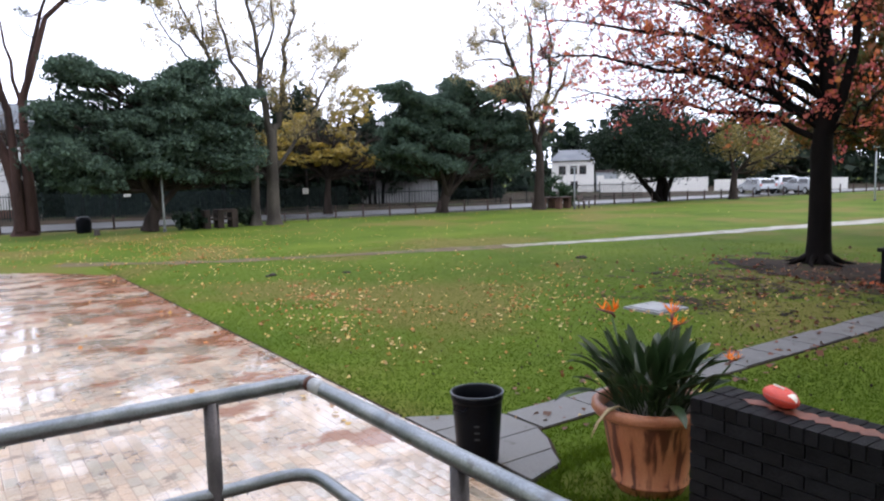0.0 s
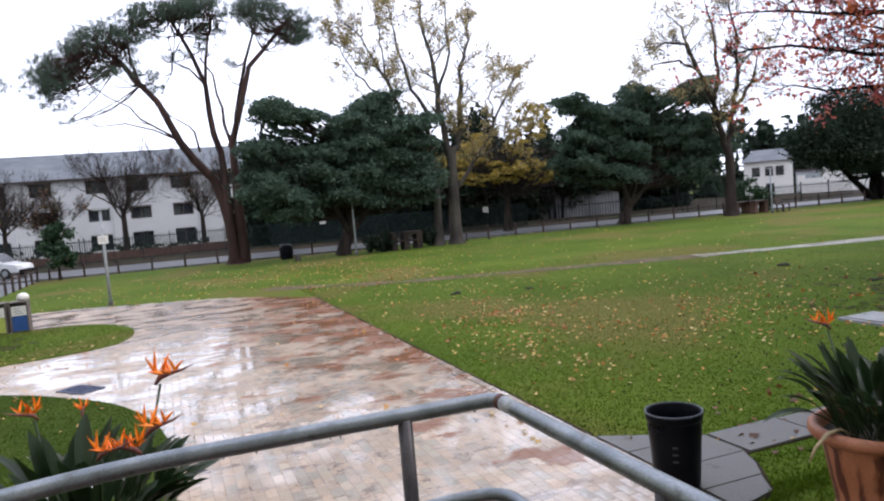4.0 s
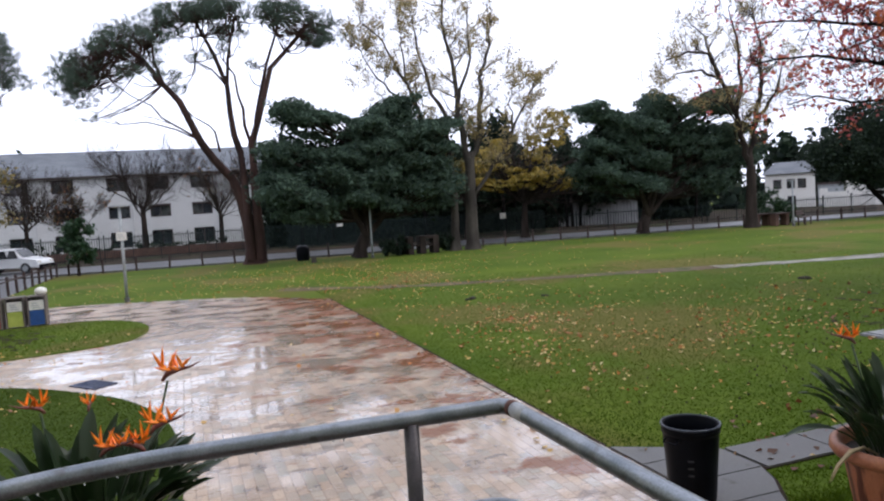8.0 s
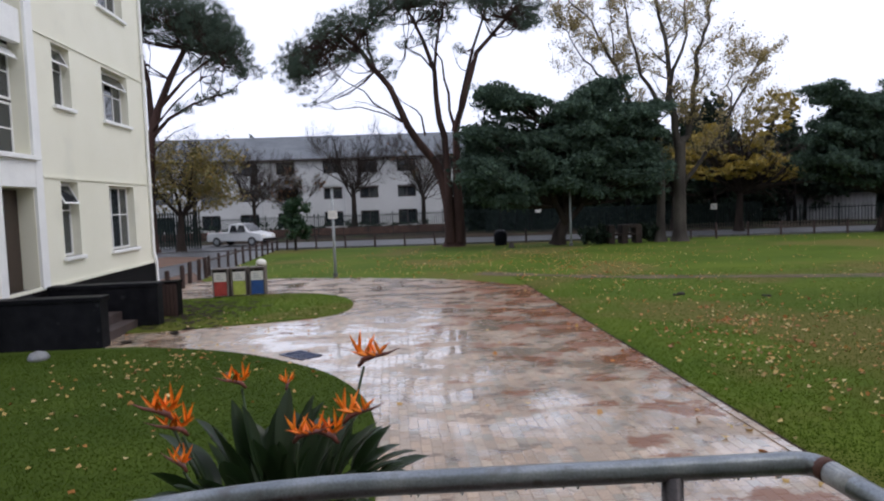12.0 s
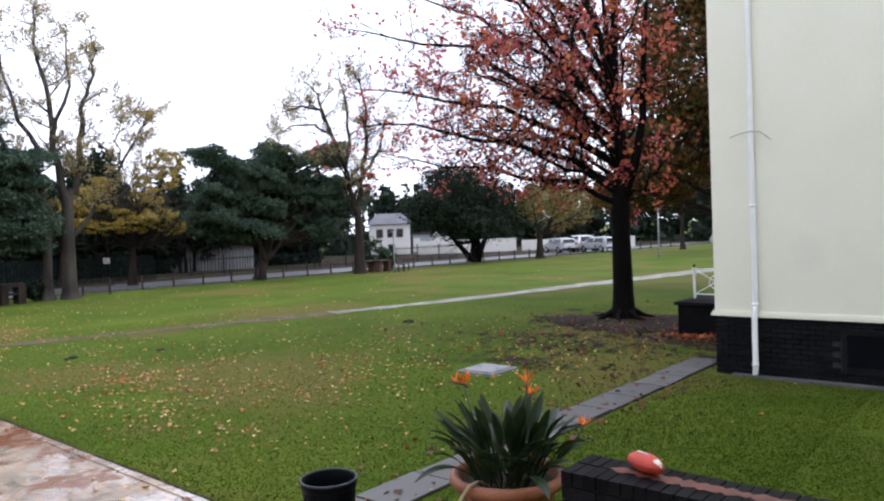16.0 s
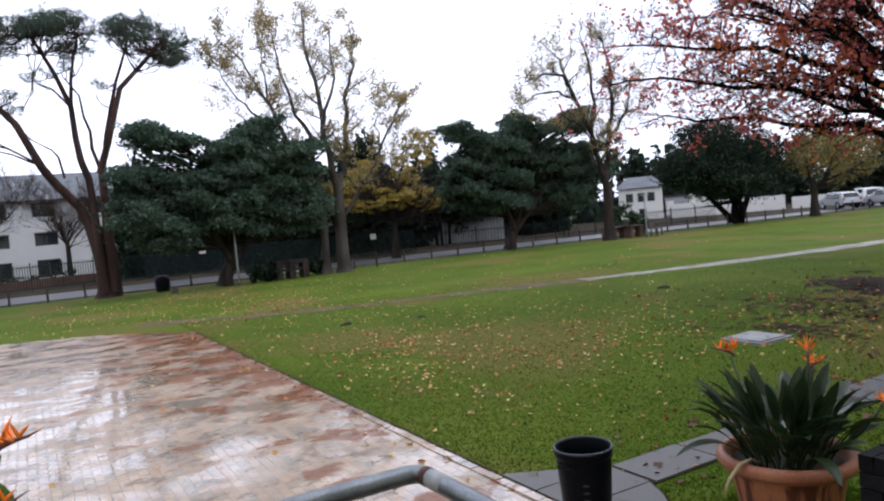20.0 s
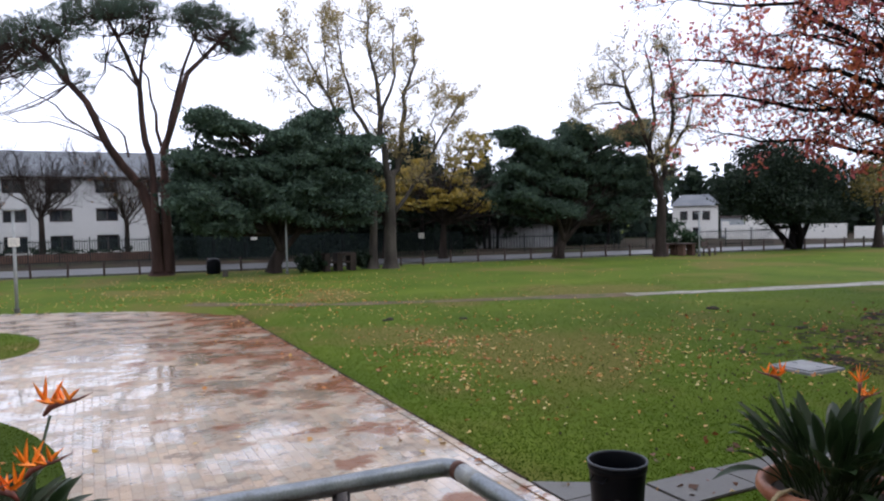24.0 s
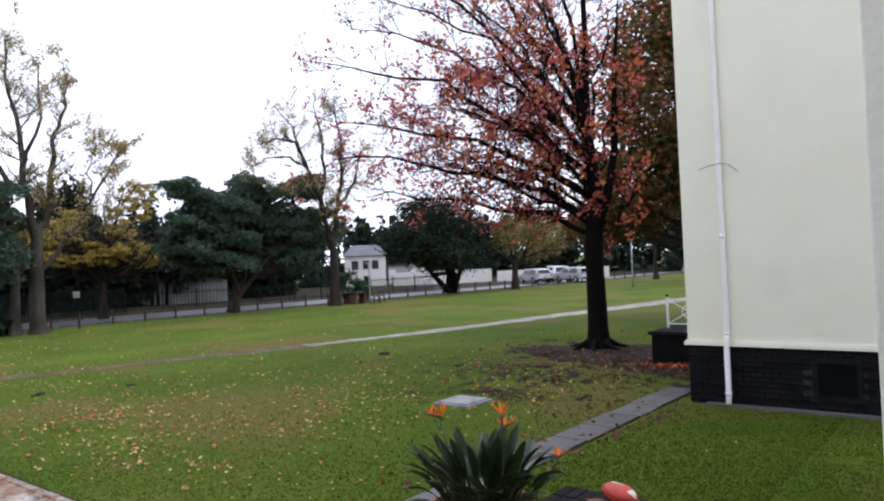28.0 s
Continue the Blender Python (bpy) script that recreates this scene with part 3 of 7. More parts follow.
pavement = part("pavement", Shape().slab([(-2.0, LAWN_EDGE - 0.05), *[(a + 0.04, b - 0.03) for a, b in FAR_EDGE], (-14.3, -6.9), *reversed(SOUTH_EDGE), (-2.0, 0.42)], -0.08, -0.0022), MAT["joint"], None,
                "forecourt of wet mud-streaked clay pavers", kind="structure", category="paving")
part("lawn_south", Shape().slab(SOUTH_LAWN, -0.04, 0.022), MAT["turf"], None, "small lawn of short green grass, coloured darker for its shade", kind="structure", category="lawn")
lawn_island = part("lawn_island", Shape().slab(ISLAND, -0.02, 0.022), MAT["lawn"], None, "rounded tongue of lawn between paved paths", kind="structure", category="lawn")

# mown edges where the turf stands a little proud of the paving
part("lawn_kerb", Shape().box(-21.3, -6.2, LAWN_EDGE + 0.11, LAWN_EDGE + 0.15, -0.03, 0.008), MAT["mud"], None, "dark cut edge of the lawn along the paving", kind="structure", category="edge")

# worn track across the lawn, and a trodden bare patch under the red tree
track_mid = [(-25.5, 3.6), (-22.6, 7.6), (-21.2, 11.3), (-19.3, 17.0), (-18.2, 20.8), (-17.3, 24.6), (-16.5, 29.0), (-15.2, 35.2), (-13.2, 47.0)]


def ribbon(mid, widths, z, steps=6, ragged=0.12):
    pts = []
    for k in range(len(mid) - 1):
        for s in range(steps):
            f = s / steps
            pts.append((mid[k][0] * (1 - f) + mid[k + 1][0] * f, mid[k][1] * (1 - f) + mid[k + 1][1] * f, widths[k] * (1 - f) + widths[k + 1] * f))
    pts.append((*mid[-1], widths[-1]))
    v, f = [], []
    for k, (x, y, w) in enumerate(pts):
        a, b = pts[max(k - 1, 0)], pts[min(k + 1, len(pts) - 1)]
        d = Vector((b[0] - a[0], b[1] - a[1])).normalized()
        e = w / 2 + rng.uniform(-ragged, ragged)
        v += [(x - d.y * e, y + d.x * e, z), (x + d.y * e, y - d.x * e, z)]
        if k:
            f.append((2 * k - 2, 2 * k - 1, 2 * k + 1, 2 * k))
    return Shape().add(v, f)


part("path", ribbon(track_mid[:4], [0.7, 0.7, 0.8, 0.9], -0.022, ragged=0.22), MAT["track"], None, "narrow muddy track worn into the lawn", kind="structure", category="path")
part("path", ribbon(track_mid[3:], [0.85, 0.95, 1.1, 1.3, 1.5, 1.7], -0.021, ragged=0.14), MAT["path"], None, "pale wet concrete footpath crossing the lawn", kind="structure", category="path")


def blot(cx, cy, rx, ry, z, n=40, rough=0.3):
    return Shape().add([(cx + rx * math.cos(t) * r, cy + ry * math.sin(t) * r, z) for t, r in ((2 * math.pi * k / n, 1 + rough * (noise.noise((3 * math.cos(2 * math.pi * k / n), 3 * math.sin(2 * math.pi * k / n), cx)))) for k in range(n))], [tuple(range(n))])


def earth_patch(cx, cy, sx, sy, n, z, label, most=0.27):
    """Bare soil that thins out into the grass: many small ragged spots."""
    s = Shape()
    for k in range(n):
        x, y, r = rng.normal(cx, sx), rng.normal(cy, sy), rng.uniform(0.03, most)
        b = blot(x, y, r * 1.3, r, z + 0.00002 * k, 14, 0.9)
        s.add(b.v, b.f)
    part("bare_earth", s, MAT["mud"], None, label, kind="structure", category="ground")


earth_patch(-8.7, 18.7, 1.15, 0.75, 900, -0.022, "bare dark earth under the red-leaved tree")
earth_patch(-6.6, 17.2, 0.7, 0.6, 150, -0.021, "bare dark earth beside the porch")
earth_patch(-9.0, 14.9, 1.6, 0.8, 260, -0.022, "trodden muddy patch in the lawn", 0.09)
earth_patch(-8.2, 12.5, 0.9, 0.4, 130, -0.022, "trodden earth behind the manhole cover", 0.08)
earth_patch(-18.6, -4.4, 1.3, 0.8, 300, 0.024, "muddy worn patch on the lawn tongue", 0.12)

# slabs of the concrete footpath towards the neighbouring building
SLAB_FAN = [(-6.2, LAWN_EDGE + 0.13), (-5.62, 5.48), (-4.98, 5.46), (-4.72, 5.36), (-4.2, 5.02), (-4.05, LAWN_EDGE + 0.13)]
slab_walk = part("slab_walk", Shape().slab(SLAB_FAN, -0.06, -0.016).box(-5.57, -4.98, 5.4, 14.9, -0.06, -0.02), MAT["mud"], None, "footpath of large wet concrete slabs", kind="structure", category="path")
slab_big = Shape().box(-0.285, 0.285, -0.44, 0.44, -0.05, 0.004).mesh("paving_slab", MAT["slab"])
for k in range(10):
    s = part("paving_slab", slab_big, None, slab_walk)
    s.matrix_basis = pose(-5.28 + rng.uniform(-.02, .02), 5.95 + 0.9 * k, -0.004, 0, rng.uniform(-.6, .6), rng.uniform(-1, 1))
for outline in (((-6.14, 4.56), (-5.58, 4.56), (-5.58, 5.46)), ((-5.56, 4.56), (-5.02, 4.56), (-5.02, 5.46), (-5.56, 5.46)), ((-5.0, 4.56), (-4.52, 4.56), (-4.52, 5.18), (-4.74, 5.33), (-5.0, 5.44)), ((-4.5, 4.56), (-4.1, 4.56), (-4.22, 5.0), (-4.5, 5.16))):
    part("paving_slab", Shape().slab(outline, -0.05, 0.002 + rng.uniform(-.003, .003)), MAT["slab"], slab_walk)

# wide street beyond the lawn, verge, far pavement
part("road", Shape().add([(-49.0, -60, -0.022), (-44.9, -6, -0.022), (-34.5, 56, -0.022), (-27.0, 100, -0.022), (-32.0, 101, -0.022), (-39.6, 58, -0.022), (-53.0, -6, -0.022), (-58.5, -60, -0.022)], [(0, 1, 2, 3, 4, 5, 6, 7)]), MAT["asphalt"], None,
     "wet grey asphalt street beyond the lawn", kind="structure", category="road")
# verge sheet carries the tree shade in its own dark colour
part("verge", Shape().add([(-58.4, -60, -0.024), (-52.9, -6, -0.024), (-39.5, 58, -0.024), (-31.9, 101, -0.024), (-60, 110, -0.024), (-79.5, 60, -0.024), (-79.5, -60, -0.024)], [(0, 1, 2, 3, 4, 5, 6)]), MAT["verge"], None, "brown verge across the street, darkened as under trees", kind="structure", category="ground")
part("kerb", Shape().add([p for x, y in ((-48.85, -60), (-44.75, -6), (-34.35, 56), (-26.85, 100)) for p in ((x, y, -0.03), (x, y, 0.07), (x + 0.16, y, 0.07), (x + 0.16, y, -0.03))],
     [(4 * k + a, 4 * k + a + 1, 4 * k + a + 5, 4 * k + a + 4) for k in range(3) for a in range(3)]), MAT["slab"], None, "pale concrete kerb along the street", kind="structure", category="kerb")
part("parking_ground", Shape().add([(-23.0, -6.9, -0.018), (-24.5, -6.4, -0.018), (-45.0, -6.3, -0.018), (-48.8, -25, -0.018), (-24.6, -25, -0.018)], [(0, 1, 2, 3, 4)]), MAT["asphalt"], None, "wet asphalt parking strip behind timber posts", kind="structure", category="road")
part("bare_earth", Shape().add([(-22.6, -6.2, -0.014), (-26.2, -5.9, -0.014), (-31.0, -7.6, -0.014), (-26.5, -8.4, -0.014)], [(0, 1, 2, 3)]), MAT["earth"], None, "strip of red earth beside the parking strip", kind="structure", category="ground")
part("bare_earth", Shape().add([(-30.0, -10.5, -0.012), (-40.0, -9.0, -0.012), (-42.0, -12.0, -0.012), (-31.0, -13.0, -0.012)], [(0, 1, 2, 3)]), MAT["earth"], None, "red earth verge with fallen leaves", kind="structure", category="ground")


# ---- buildings ----
def pipe_run(name, x, y, z_top, out, label, brackets):
    """White downpipe on a wall, with elbow and shoe."""
    t = thing(name, (x, y, 0), label, "downpipe")
    part("pipe", Shape().tube([(x, y, 1.22), (x, y, z_top)], 0.045, 12, False), MAT["white"], t, smooth=True)
    part("elbow", Shape().tube([(x, y, 1.22), (x + out[0] * 0.03, y + out[1] * 0.03, 1.12), (x + out[0] * 0.06, y + out[1] * 0.06, 0.98), (x + out[0] * 0.06, y + out[1] * 0.06, 0.16), (x + out[0] * 0.10, y + out[1] * 0.10, 0.02)], 0.047, 12), MAT["white"], t, smooth=True)
    for z in (1.22, 2.9, 0.2):
        part("collar", Shape().tube([(x + (out[0] * 0.06 if z < 1 else 0), y + (out[1] * 0.06 if z < 1 else 0), z - 0.03), (x + (out[0] * 0.06 if z < 1 else 0), y + (out[1] * 0.06 if z < 1 else 0), z + 0.03)], 0.056, 12), MAT["white"], t, smooth=True)
    for z in brackets:
        for s in (-1, 1):
            ax = (0, 1) if out[0] else (1, 0)
            part("wire_tie", Shape().tube([(x + out[0] * 0.055, y + out[1] * 0.055, z + 0.02), (x + ax[0] * s * 0.16 + out[0] * 0.05, y + ax[1] * s * 0.16 + out[1] * 0.05, z + 0.0), (x + ax[0] * s * 0.34 + out[0] * 0.03, y + ax[1] * s * 0.34 + out[1] * 0.03, z - 0.10 - 0.05 * s)], 0.009, 5), MAT["steel"], t, "bent grey wire end")
    return t


# neighbouring block whose end wall stands beside the footpath
RX, RY, RZ = -4.71, 13.37, 1.02
house_r = thing("apartment_block", (RX, RY, 0), "cream plastered block on a black brick plinth", "building", kind="structure")
part("wall", Shape().box(RX, 9.0, RY, 13.7, RZ, 10.5).box(RX, RX + 0.33, 13.7, 30, RZ, 10.5), MAT["cream"], house_r, "smooth cream painted plaster wall")
part("roof", Shape().box(RX - 0.5, 9.4, RY - 0.5, 30.5, 10.5, 10.8), MAT["roof"], house_r)
part("moulding", Shape().box(RX - 0.05, 9.0, RY - 0.05, RY, RZ - 0.02, RZ + 0.035).box(RX - 0.03, 9.0, RY - 0.03, RY, RZ + 0.035, RZ + 0.07).box(RX - 0.05, RX, RY, 30, RZ - 0.02, RZ + 0.035), MAT["cream"], house_r, "cream plaster ledge")
plinth = part("plinth", Shape().box(RX + 0.015, 9.0, RY + 0.015, 13.7, -0.05, RZ - 0.02).box(RX + 0.015, RX + 0.33, 13.7, 30, -0.05, RZ - 0.02), MAT["mortar"], house_r, "black painted brick plinth")
part("apron", Shape().box(-4.4, 1.59, RY - 0.16, RY, -0.03, 0.012), MAT["slab"], house_r, "narrow concrete apron")
# no opening here: a black panel takes the place of the recess's shade
vent = part("vent", Shape().box(-2.62, -2.06, RY - 0.02, RY + 0.02, 0.26, 0.78), MAT["binp"], house_r, "flat black panel standing for a vent's dark recess")
part("frame", Shape().box(-2.70, -2.62, RY - 0.035, RY, 0.18, 0.86).box(-2.06, -1.98, RY - 0.035, RY, 0.18, 0.86).box(-2.62, -2.06, RY - 0.035, RY, 0.78, 0.86).box(-2.62, -2.06, RY - 0.035, RY, 0.18, 0.26), MAT["brickd"], vent)
pipe_run("downpipe", -4.0, RY - 0.06, 10.3, (0, -1), "white painted downpipe on the cream wall", [4.13])

# low brick porch with a white railing behind the corner
porch = thing("brick_porch", (-6.1, 18.3, 0), "black painted brick porch base", "porch")
part("base", Shape().box(-7.05, RX, 17.3, 19.3, -0.03, 0.68), MAT["brickd"], porch)
part("coping", Shape().box(-7.12, RX, 17.24, 19.36, 0.68, 0.76), MAT["brickd"], porch, bevel=0.008)
rail_w = thing("porch_railing", (-6.0, 18.2, 0.76), "white steel railing with a crossed pattern", "railing")
for x in (-6.98, -5.93, -4.78):
    part("post", Shape().box(x - 0.025, x + 0.025, 18.17, 18.22, 0.76, 1.52), MAT["white"], rail_w)
    part("knob", Shape().lathe([(0.0, 0), (0.03, 0.02), (0.034, 0.045), (0.02, 0.07), (0.001, 0.08)], (x, 18.195, 1.52), 10), MAT["binp"], rail_w, "small black ball finial")
for z in (0.86, 1.47):
    part("rail", Shape().box(-6.98, -4.78, 18.18, 18.21, z - 0.015, z + 0.015), MAT["white"], rail_w)
for x in (-6.98, -5.93):
    for a, b in ((0.87, 1.46), (1.46, 0.87)):
        part("brace", Shape().tube([(x + 0.02, 18.195, a), (x + 1.05, 18.195, b)], 0.012, 6), MAT["white"], rail_w)
    part("ring", Shape().tube([(x + 0.53 + 0.16 * math.cos(w), 18.195, 1.165 + 0.16 * math.sin(w)) for w in [2 * math.pi * k / 20 for k in range(21)]], 0.012, 6), MAT["white"], rail_w)

# block across the small lawn: corner, entrance bay and facade
LX0, LX1, LY, LZ = -24.4, -13.87, -6.96, 0.95
wins = [(-18.85, -17.92, 1.55, 3.32), (-22.72, -20.82, 1.52, 3.28), (-18.85, -17.92, 5.08, 6.50), (-22.72, -20.82, 5.06, 6.48), (-18.85, -17.92, 8.12, 9.55), (-22.72, -20.82, 8.12, 9.55)]
bay = [(-16.60, -15.22, 0.95, 3.12), (-16.60, -15.22, 3.82, 10.0)]
house_l = thing("residence_block", (LX1, LY, 0), "cream plastered residence block with white window bay", "building", kind="structure")
part("wall", wall_sheet("y", LY, LY - 0.32, LX0, LX1, LZ, 10.8, wins + bay), MAT["cream"], house_l, "cream plaster facade with deep window reveals")
part("wall", Shape().box(LX1 - 0.32, LX1, -24, LY - 0.32, LZ, 10.8), MAT["cream"], house_l, "plain cream end wall")
part("wall", Shape().box(LX0, LX0 + 0.32, -24, LY - 0.32, LZ, 10.8).box(LX0 + 0.32, LX1 - 0.32, -24, -23.7, LZ, 10.8), MAT["cream"], house_l)
part("floor_slab", Shape().box(LX0 + 0.32, LX1 - 0.32, -23.7, LY - 0.32, 0.8, 0.94).box(LX0 + 0.32, LX1 - 0.32, -23.7, LY - 0.36, 3.45, 3.7).box(LX0 + 0.32, LX1 - 0.32, -23.7, LY - 0.36, 6.65, 6.9), MAT["dusk"], house_l)
part("inner_wall", Shape().box(LX0 + 0.32, LX1 - 0.32, -10.0, -9.9, 0.94, 10.8), MAT["dusk"], house_l)
part("roof", Shape().box(LX0 - 0.4, LX1 + 0.4, -24.4, LY + 0.4, 10.8, 11.1), MAT["roof"], house_l)
part("plinth", Shape().box(LX0 + 0.02, LX1 - 0.02, -24, LY - 0.02, -0.05, LZ - 0.02), MAT["mortar"], house_l, "black painted brick plinth")
courses = Shape()
for k in range(11):
    for r in range(46):
        x = LX0 + 0.232 * r + (0.116 if k % 2 else 0)
        if x + 0.22 < LX1 and not -16.4 < x < -15.2:
            courses.box(x, x + 0.222, LY - 0.02, LY - 0.004, 0.085 * k, 0.085 * k + 0.074)
    closer = LX0 + (0.116 if k % 2 else 0) + 0.232 * int((LX1 - 0.22 - LX0 - (0.116 if k % 2 else 0)) / 0.232 + 1)
    if LX1 - 0.006 - closer > 0.03:
        courses.box(closer, LX1 - 0.006, LY - 0.02, LY - 0.004, 0.085 * k, 0.085 * k + 0.074)
    if k % 2:
        courses.box(LX1 - 0.02, LX1 - 0.004, LY - 0.118, LY - 0.022, 0.085 * k, 0.085 * k + 0.074)
    for r in range(40):
        y = LY - 0.23 - 0.232 * r - (0.116 if k % 2 else 0)
        courses.box(LX1 - 0.02, LX1 - 0.004, y, y + 0.222, 0.085 * k, 0.085 * k + 0.074)
part("brick_courses", courses, MAT["brickd"], house_l, "courses of black painted brick", kind="stuff")
part("moulding", Shape().box(LX0 - 0.04, LX1 + 0.05, LY, LY + 0.045, LZ - 0.03, LZ + 0.04).box(LX1, LX1 + 0.045, -24, LY, LZ - 0.03, LZ + 0.04), MAT["cream"], house_l, "cream plaster ledge")
for z in (3.37, 6.56, 9.75):
    part("string_course", Shape().box(LX0 - 0.025, -17.05, LY, LY + 0.03, z, z + 0.055), MAT["cream"], house_l, "thin moulded band")
    part("string_course", Shape().box(-14.95, LX1 + 0.03, LY, LY + 0.03, z, z + 0.055).box(LX1, LX1 + 0.03, -24, LY, z, z + 0.055), MAT["cream"], house_l, "thin moulded band")
# white bay round the entrance and the stair windows
part("bay_surround", Shape().box(-16.95, -16.62, LY, LY + 0.07, LZ, 10.6).box(-15.2, -14.92, LY, LY + 0.07, LZ, 10.6).box(-16.62, -15.2, LY, LY + 0.07, 3.14, 3.72).box(-16.72, -15.08, LY, LY + 0.16, 3.72, 3.82), MAT["white"], house_l, "white painted surround of entrance and stair windows", bevel=0.01)


def window(name, x0, x1, z0, z1, y, cols, bars, label, sash=None):
    t = part(name, Shape().box(x0, x1, y - 0.05, y, z0, z0 + 0.05).box(x0, x1, y - 0.05, y, z1 - 0.05, z1).box(x0, x0 + 0.05, y - 0.05, y, z0 + 0.05, z1 - 0.05).box(x1 - 0.05, x1, y - 0.05, y, z0 + 0.05, z1 - 0.05), MAT["white"], house_l, label)
    for c in range(1, cols):
        x = x0 + (x1 - x0) * c / cols
        part("mullion", Shape().box(x - 0.02, x + 0.02, y - 0.045, y - 0.004, z0 + 0.05, z1 - 0.05), MAT["white"], t)
    for f in bars:
        z = z0 + (z1 - z0) * f
        part("glazing_bar", Shape().box(x0 + 0.05, x1 - 0.05, y - 0.042, y - 0.008, z - 0.015, z + 0.015), MAT["white"], t)
    for c in range(cols):
        a, b = x0 + (x1 - x0) * c / cols, x0 + (x1 - x0) * (c + 1) / cols
        p = part("pane", Shape().box(a + 0.03, b - 0.03, y - 0.03, y - 0.024, z0 + 0.05, z1 - 0.05), MAT["glass"], t)
        p.visible_shadow = False
    part("curtain", Shape().add([(x0 + (x1 - x0) * k / 24, y - 0.16 + 0.02 * math.sin(k * 1.7), z) for z in (z0 + 0.05, z1) for k in range(25)], [(k, k + 1, k + 26, k + 25) for k in range(24)]), MAT["lace"], t, "hanging pale net curtain")
    if sash:
        m = Matrix.Translation(((x0 + x1) / 2, y, z1 - 0.05)) @ pose(0, 0, 0, sash)
        h = (z1 - z0) * 0.3
        w = x1 - x0 - 0.12
        part("open_sash", Shape().obox(m @ pose(0, 0, -0.02), w, 0.03, 0.04).obox(m @ pose(0, 0, 0.02 - h), w, 0.03, 0.04).obox(m @ pose(0.02 - w / 2, 0, -h / 2), 0.04, 0.03, h - 0.08).obox(m @ pose(w / 2 - 0.02, 0, -h / 2), 0.04, 0.03, h - 0.08), MAT["white"], t, "top light swung open")
        part("sash_pane", Shape().obox(m @ pose(0, 0, -h / 2), w - 0.08, 0.006, h - 0.08), MAT["lace"] if z0 > 4.9 and x0 > -17 else MAT["glass"], t)
    return t


for x0, x1, z0, z1 in wins:
    wide = x1 - x0 > 1.2
    window("window", x0 + 0.01, x1 - 0.01, z0 + 0.01, z1 - 0.01, LY - 0.2, 3 if wide else 1, (0.55,) if wide else (0.62,), "white steel window with net curtain", 28 if z0 > 5 or not wide else None)
    part("sill", Shape().box(x0 - 0.1, x1 + 0.1, LY - 0.18, LY + 0.09, z0 - 0.09, z0), MAT["white"], house_l, "white painted sill", bevel=0.012)
for k, z in enumerate((3.84, 5.0, 6.9, 8.2)):
    window("stair_window", -16.58, -15.24, z, z + (1.1 if k % 2 == 0 else 1.15), LY - 0.31, 2, (0.5,), "tall white stairwell window", 40 if k == 1 else None)
part("spandrel", Shape().box(-16.58, -15.24, LY - 0.2, LY - 0.03, 6.17, 6.88), MAT["white"], house_l)
entrance = part("door", Shape().box(-16.58, -15.24, LY - 0.40, LY - 0.34, 0.95, 3.1), MAT["door"], house_l, "dark timber door set back in the entrance")
part("reveal", Shape().box(-16.66, -16.6, LY - 0.7, LY - 0.32, 0.95, 3.2).box(-15.22, -15.16, LY - 0.7, LY - 0.32, 0.95, 3.2).box(-16.6, -15.22, LY - 0.7, LY - 0.32, 3.12, 3.2), MAT["cream"], house_l)
pipe_run("downpipe", LX1 + 0.06, -7.5, 10.4, (1, 0), "white painted downpipe on the end wall", [4.3])
pipe_run("downpipe", LX0 + 0.35, LY + 0.06, 10.4, (0, 1), "white painted downpipe near the corner", [4.4, 7.4])
# entrance steps between two dark brick parapets
stoop = thing("entrance_steps", (-15.6, -6, 0), "concrete entrance steps, darkened for shadow, between brick parapets", "steps")
# steps use a dark brick tone for the shadow they lie in
for k in range(4):
    part("step", Shape().box(-16.7, -14.75, LY + 0.08, -5.0 - 0.32 * k, 0.19 * k - 0.03, 0.19 * k + 0.19), MAT["shade"], stoop)
for x0, x1, y1, h in ((-14.72, -14.35, -4.85, 0.98), (-17.1, -16.74, -4.55, 0.98)):
    p = thing("parapet", (x0, LY, 0), "black painted brick parapet beside the steps", "low wall", "entrance parapets")
    part("body", Shape().box(x0, x1, LY + 0.08, y1, -0.03, h - 0.08), MAT["brickd"], p)
    part("coping", Shape().box(x0 - 0.03, x1 + 0.03, LY + 0.08, y1 + 0.03, h - 0.08, h), MAT["brickd"], p, bevel=0.01)
b = thing("litter_bin", (-18.3, -4.7, 0), "dark timber-slatted litter bin by the steps", "bin")
part("body", Shape().box(-18.5, -18.1, -4.88, -4.52, -0.03, 0.80), MAT["barkd"], b)
for k in range(4):
    part("slat", Shape().box(-18.1, -18.07, -4.87 + 0.09 * k, -4.80 + 0.09 * k, 0.03, 0.80), MAT["wood"], b)
part("lid", Shape().box(-18.53, -18.06, -4.9, -4.5, 0.80, 0.86), MAT["barkd"], b)
stone = part("painted_stone", Shape().lathe([(0.02, -0.03), (0.17, -0.01), (0.2, 0.06), (0.15, 0.14), (0.05, 0.17), (0.01, 0.172)], (-13.45, -5.6, 0), 14, 0.1), MAT["cover"], None, "pale rounded stone lying on the grass", True, category="stone")


# ---- landing where the camera stands, railing, posts ----
LAND = 0.93
landing = part("landing", Shape().box(-2.16, 1.6, -3.0, 1.78, -0.05, LAND), MAT["brickr"], None, "raised landing of dark red-brown quarry tiles", kind="structure", category="landing")
# unseen wall added behind the camera; length and height set by how it shades
added_wall = part("wall_behind", Shape().box(1.6, 1.9, -5.6, 9.0, -0.05, 11.0), MAT["cream"], None, "unseen cream wall added behind, sized to dim the lawns", kind="structure", category="wall")
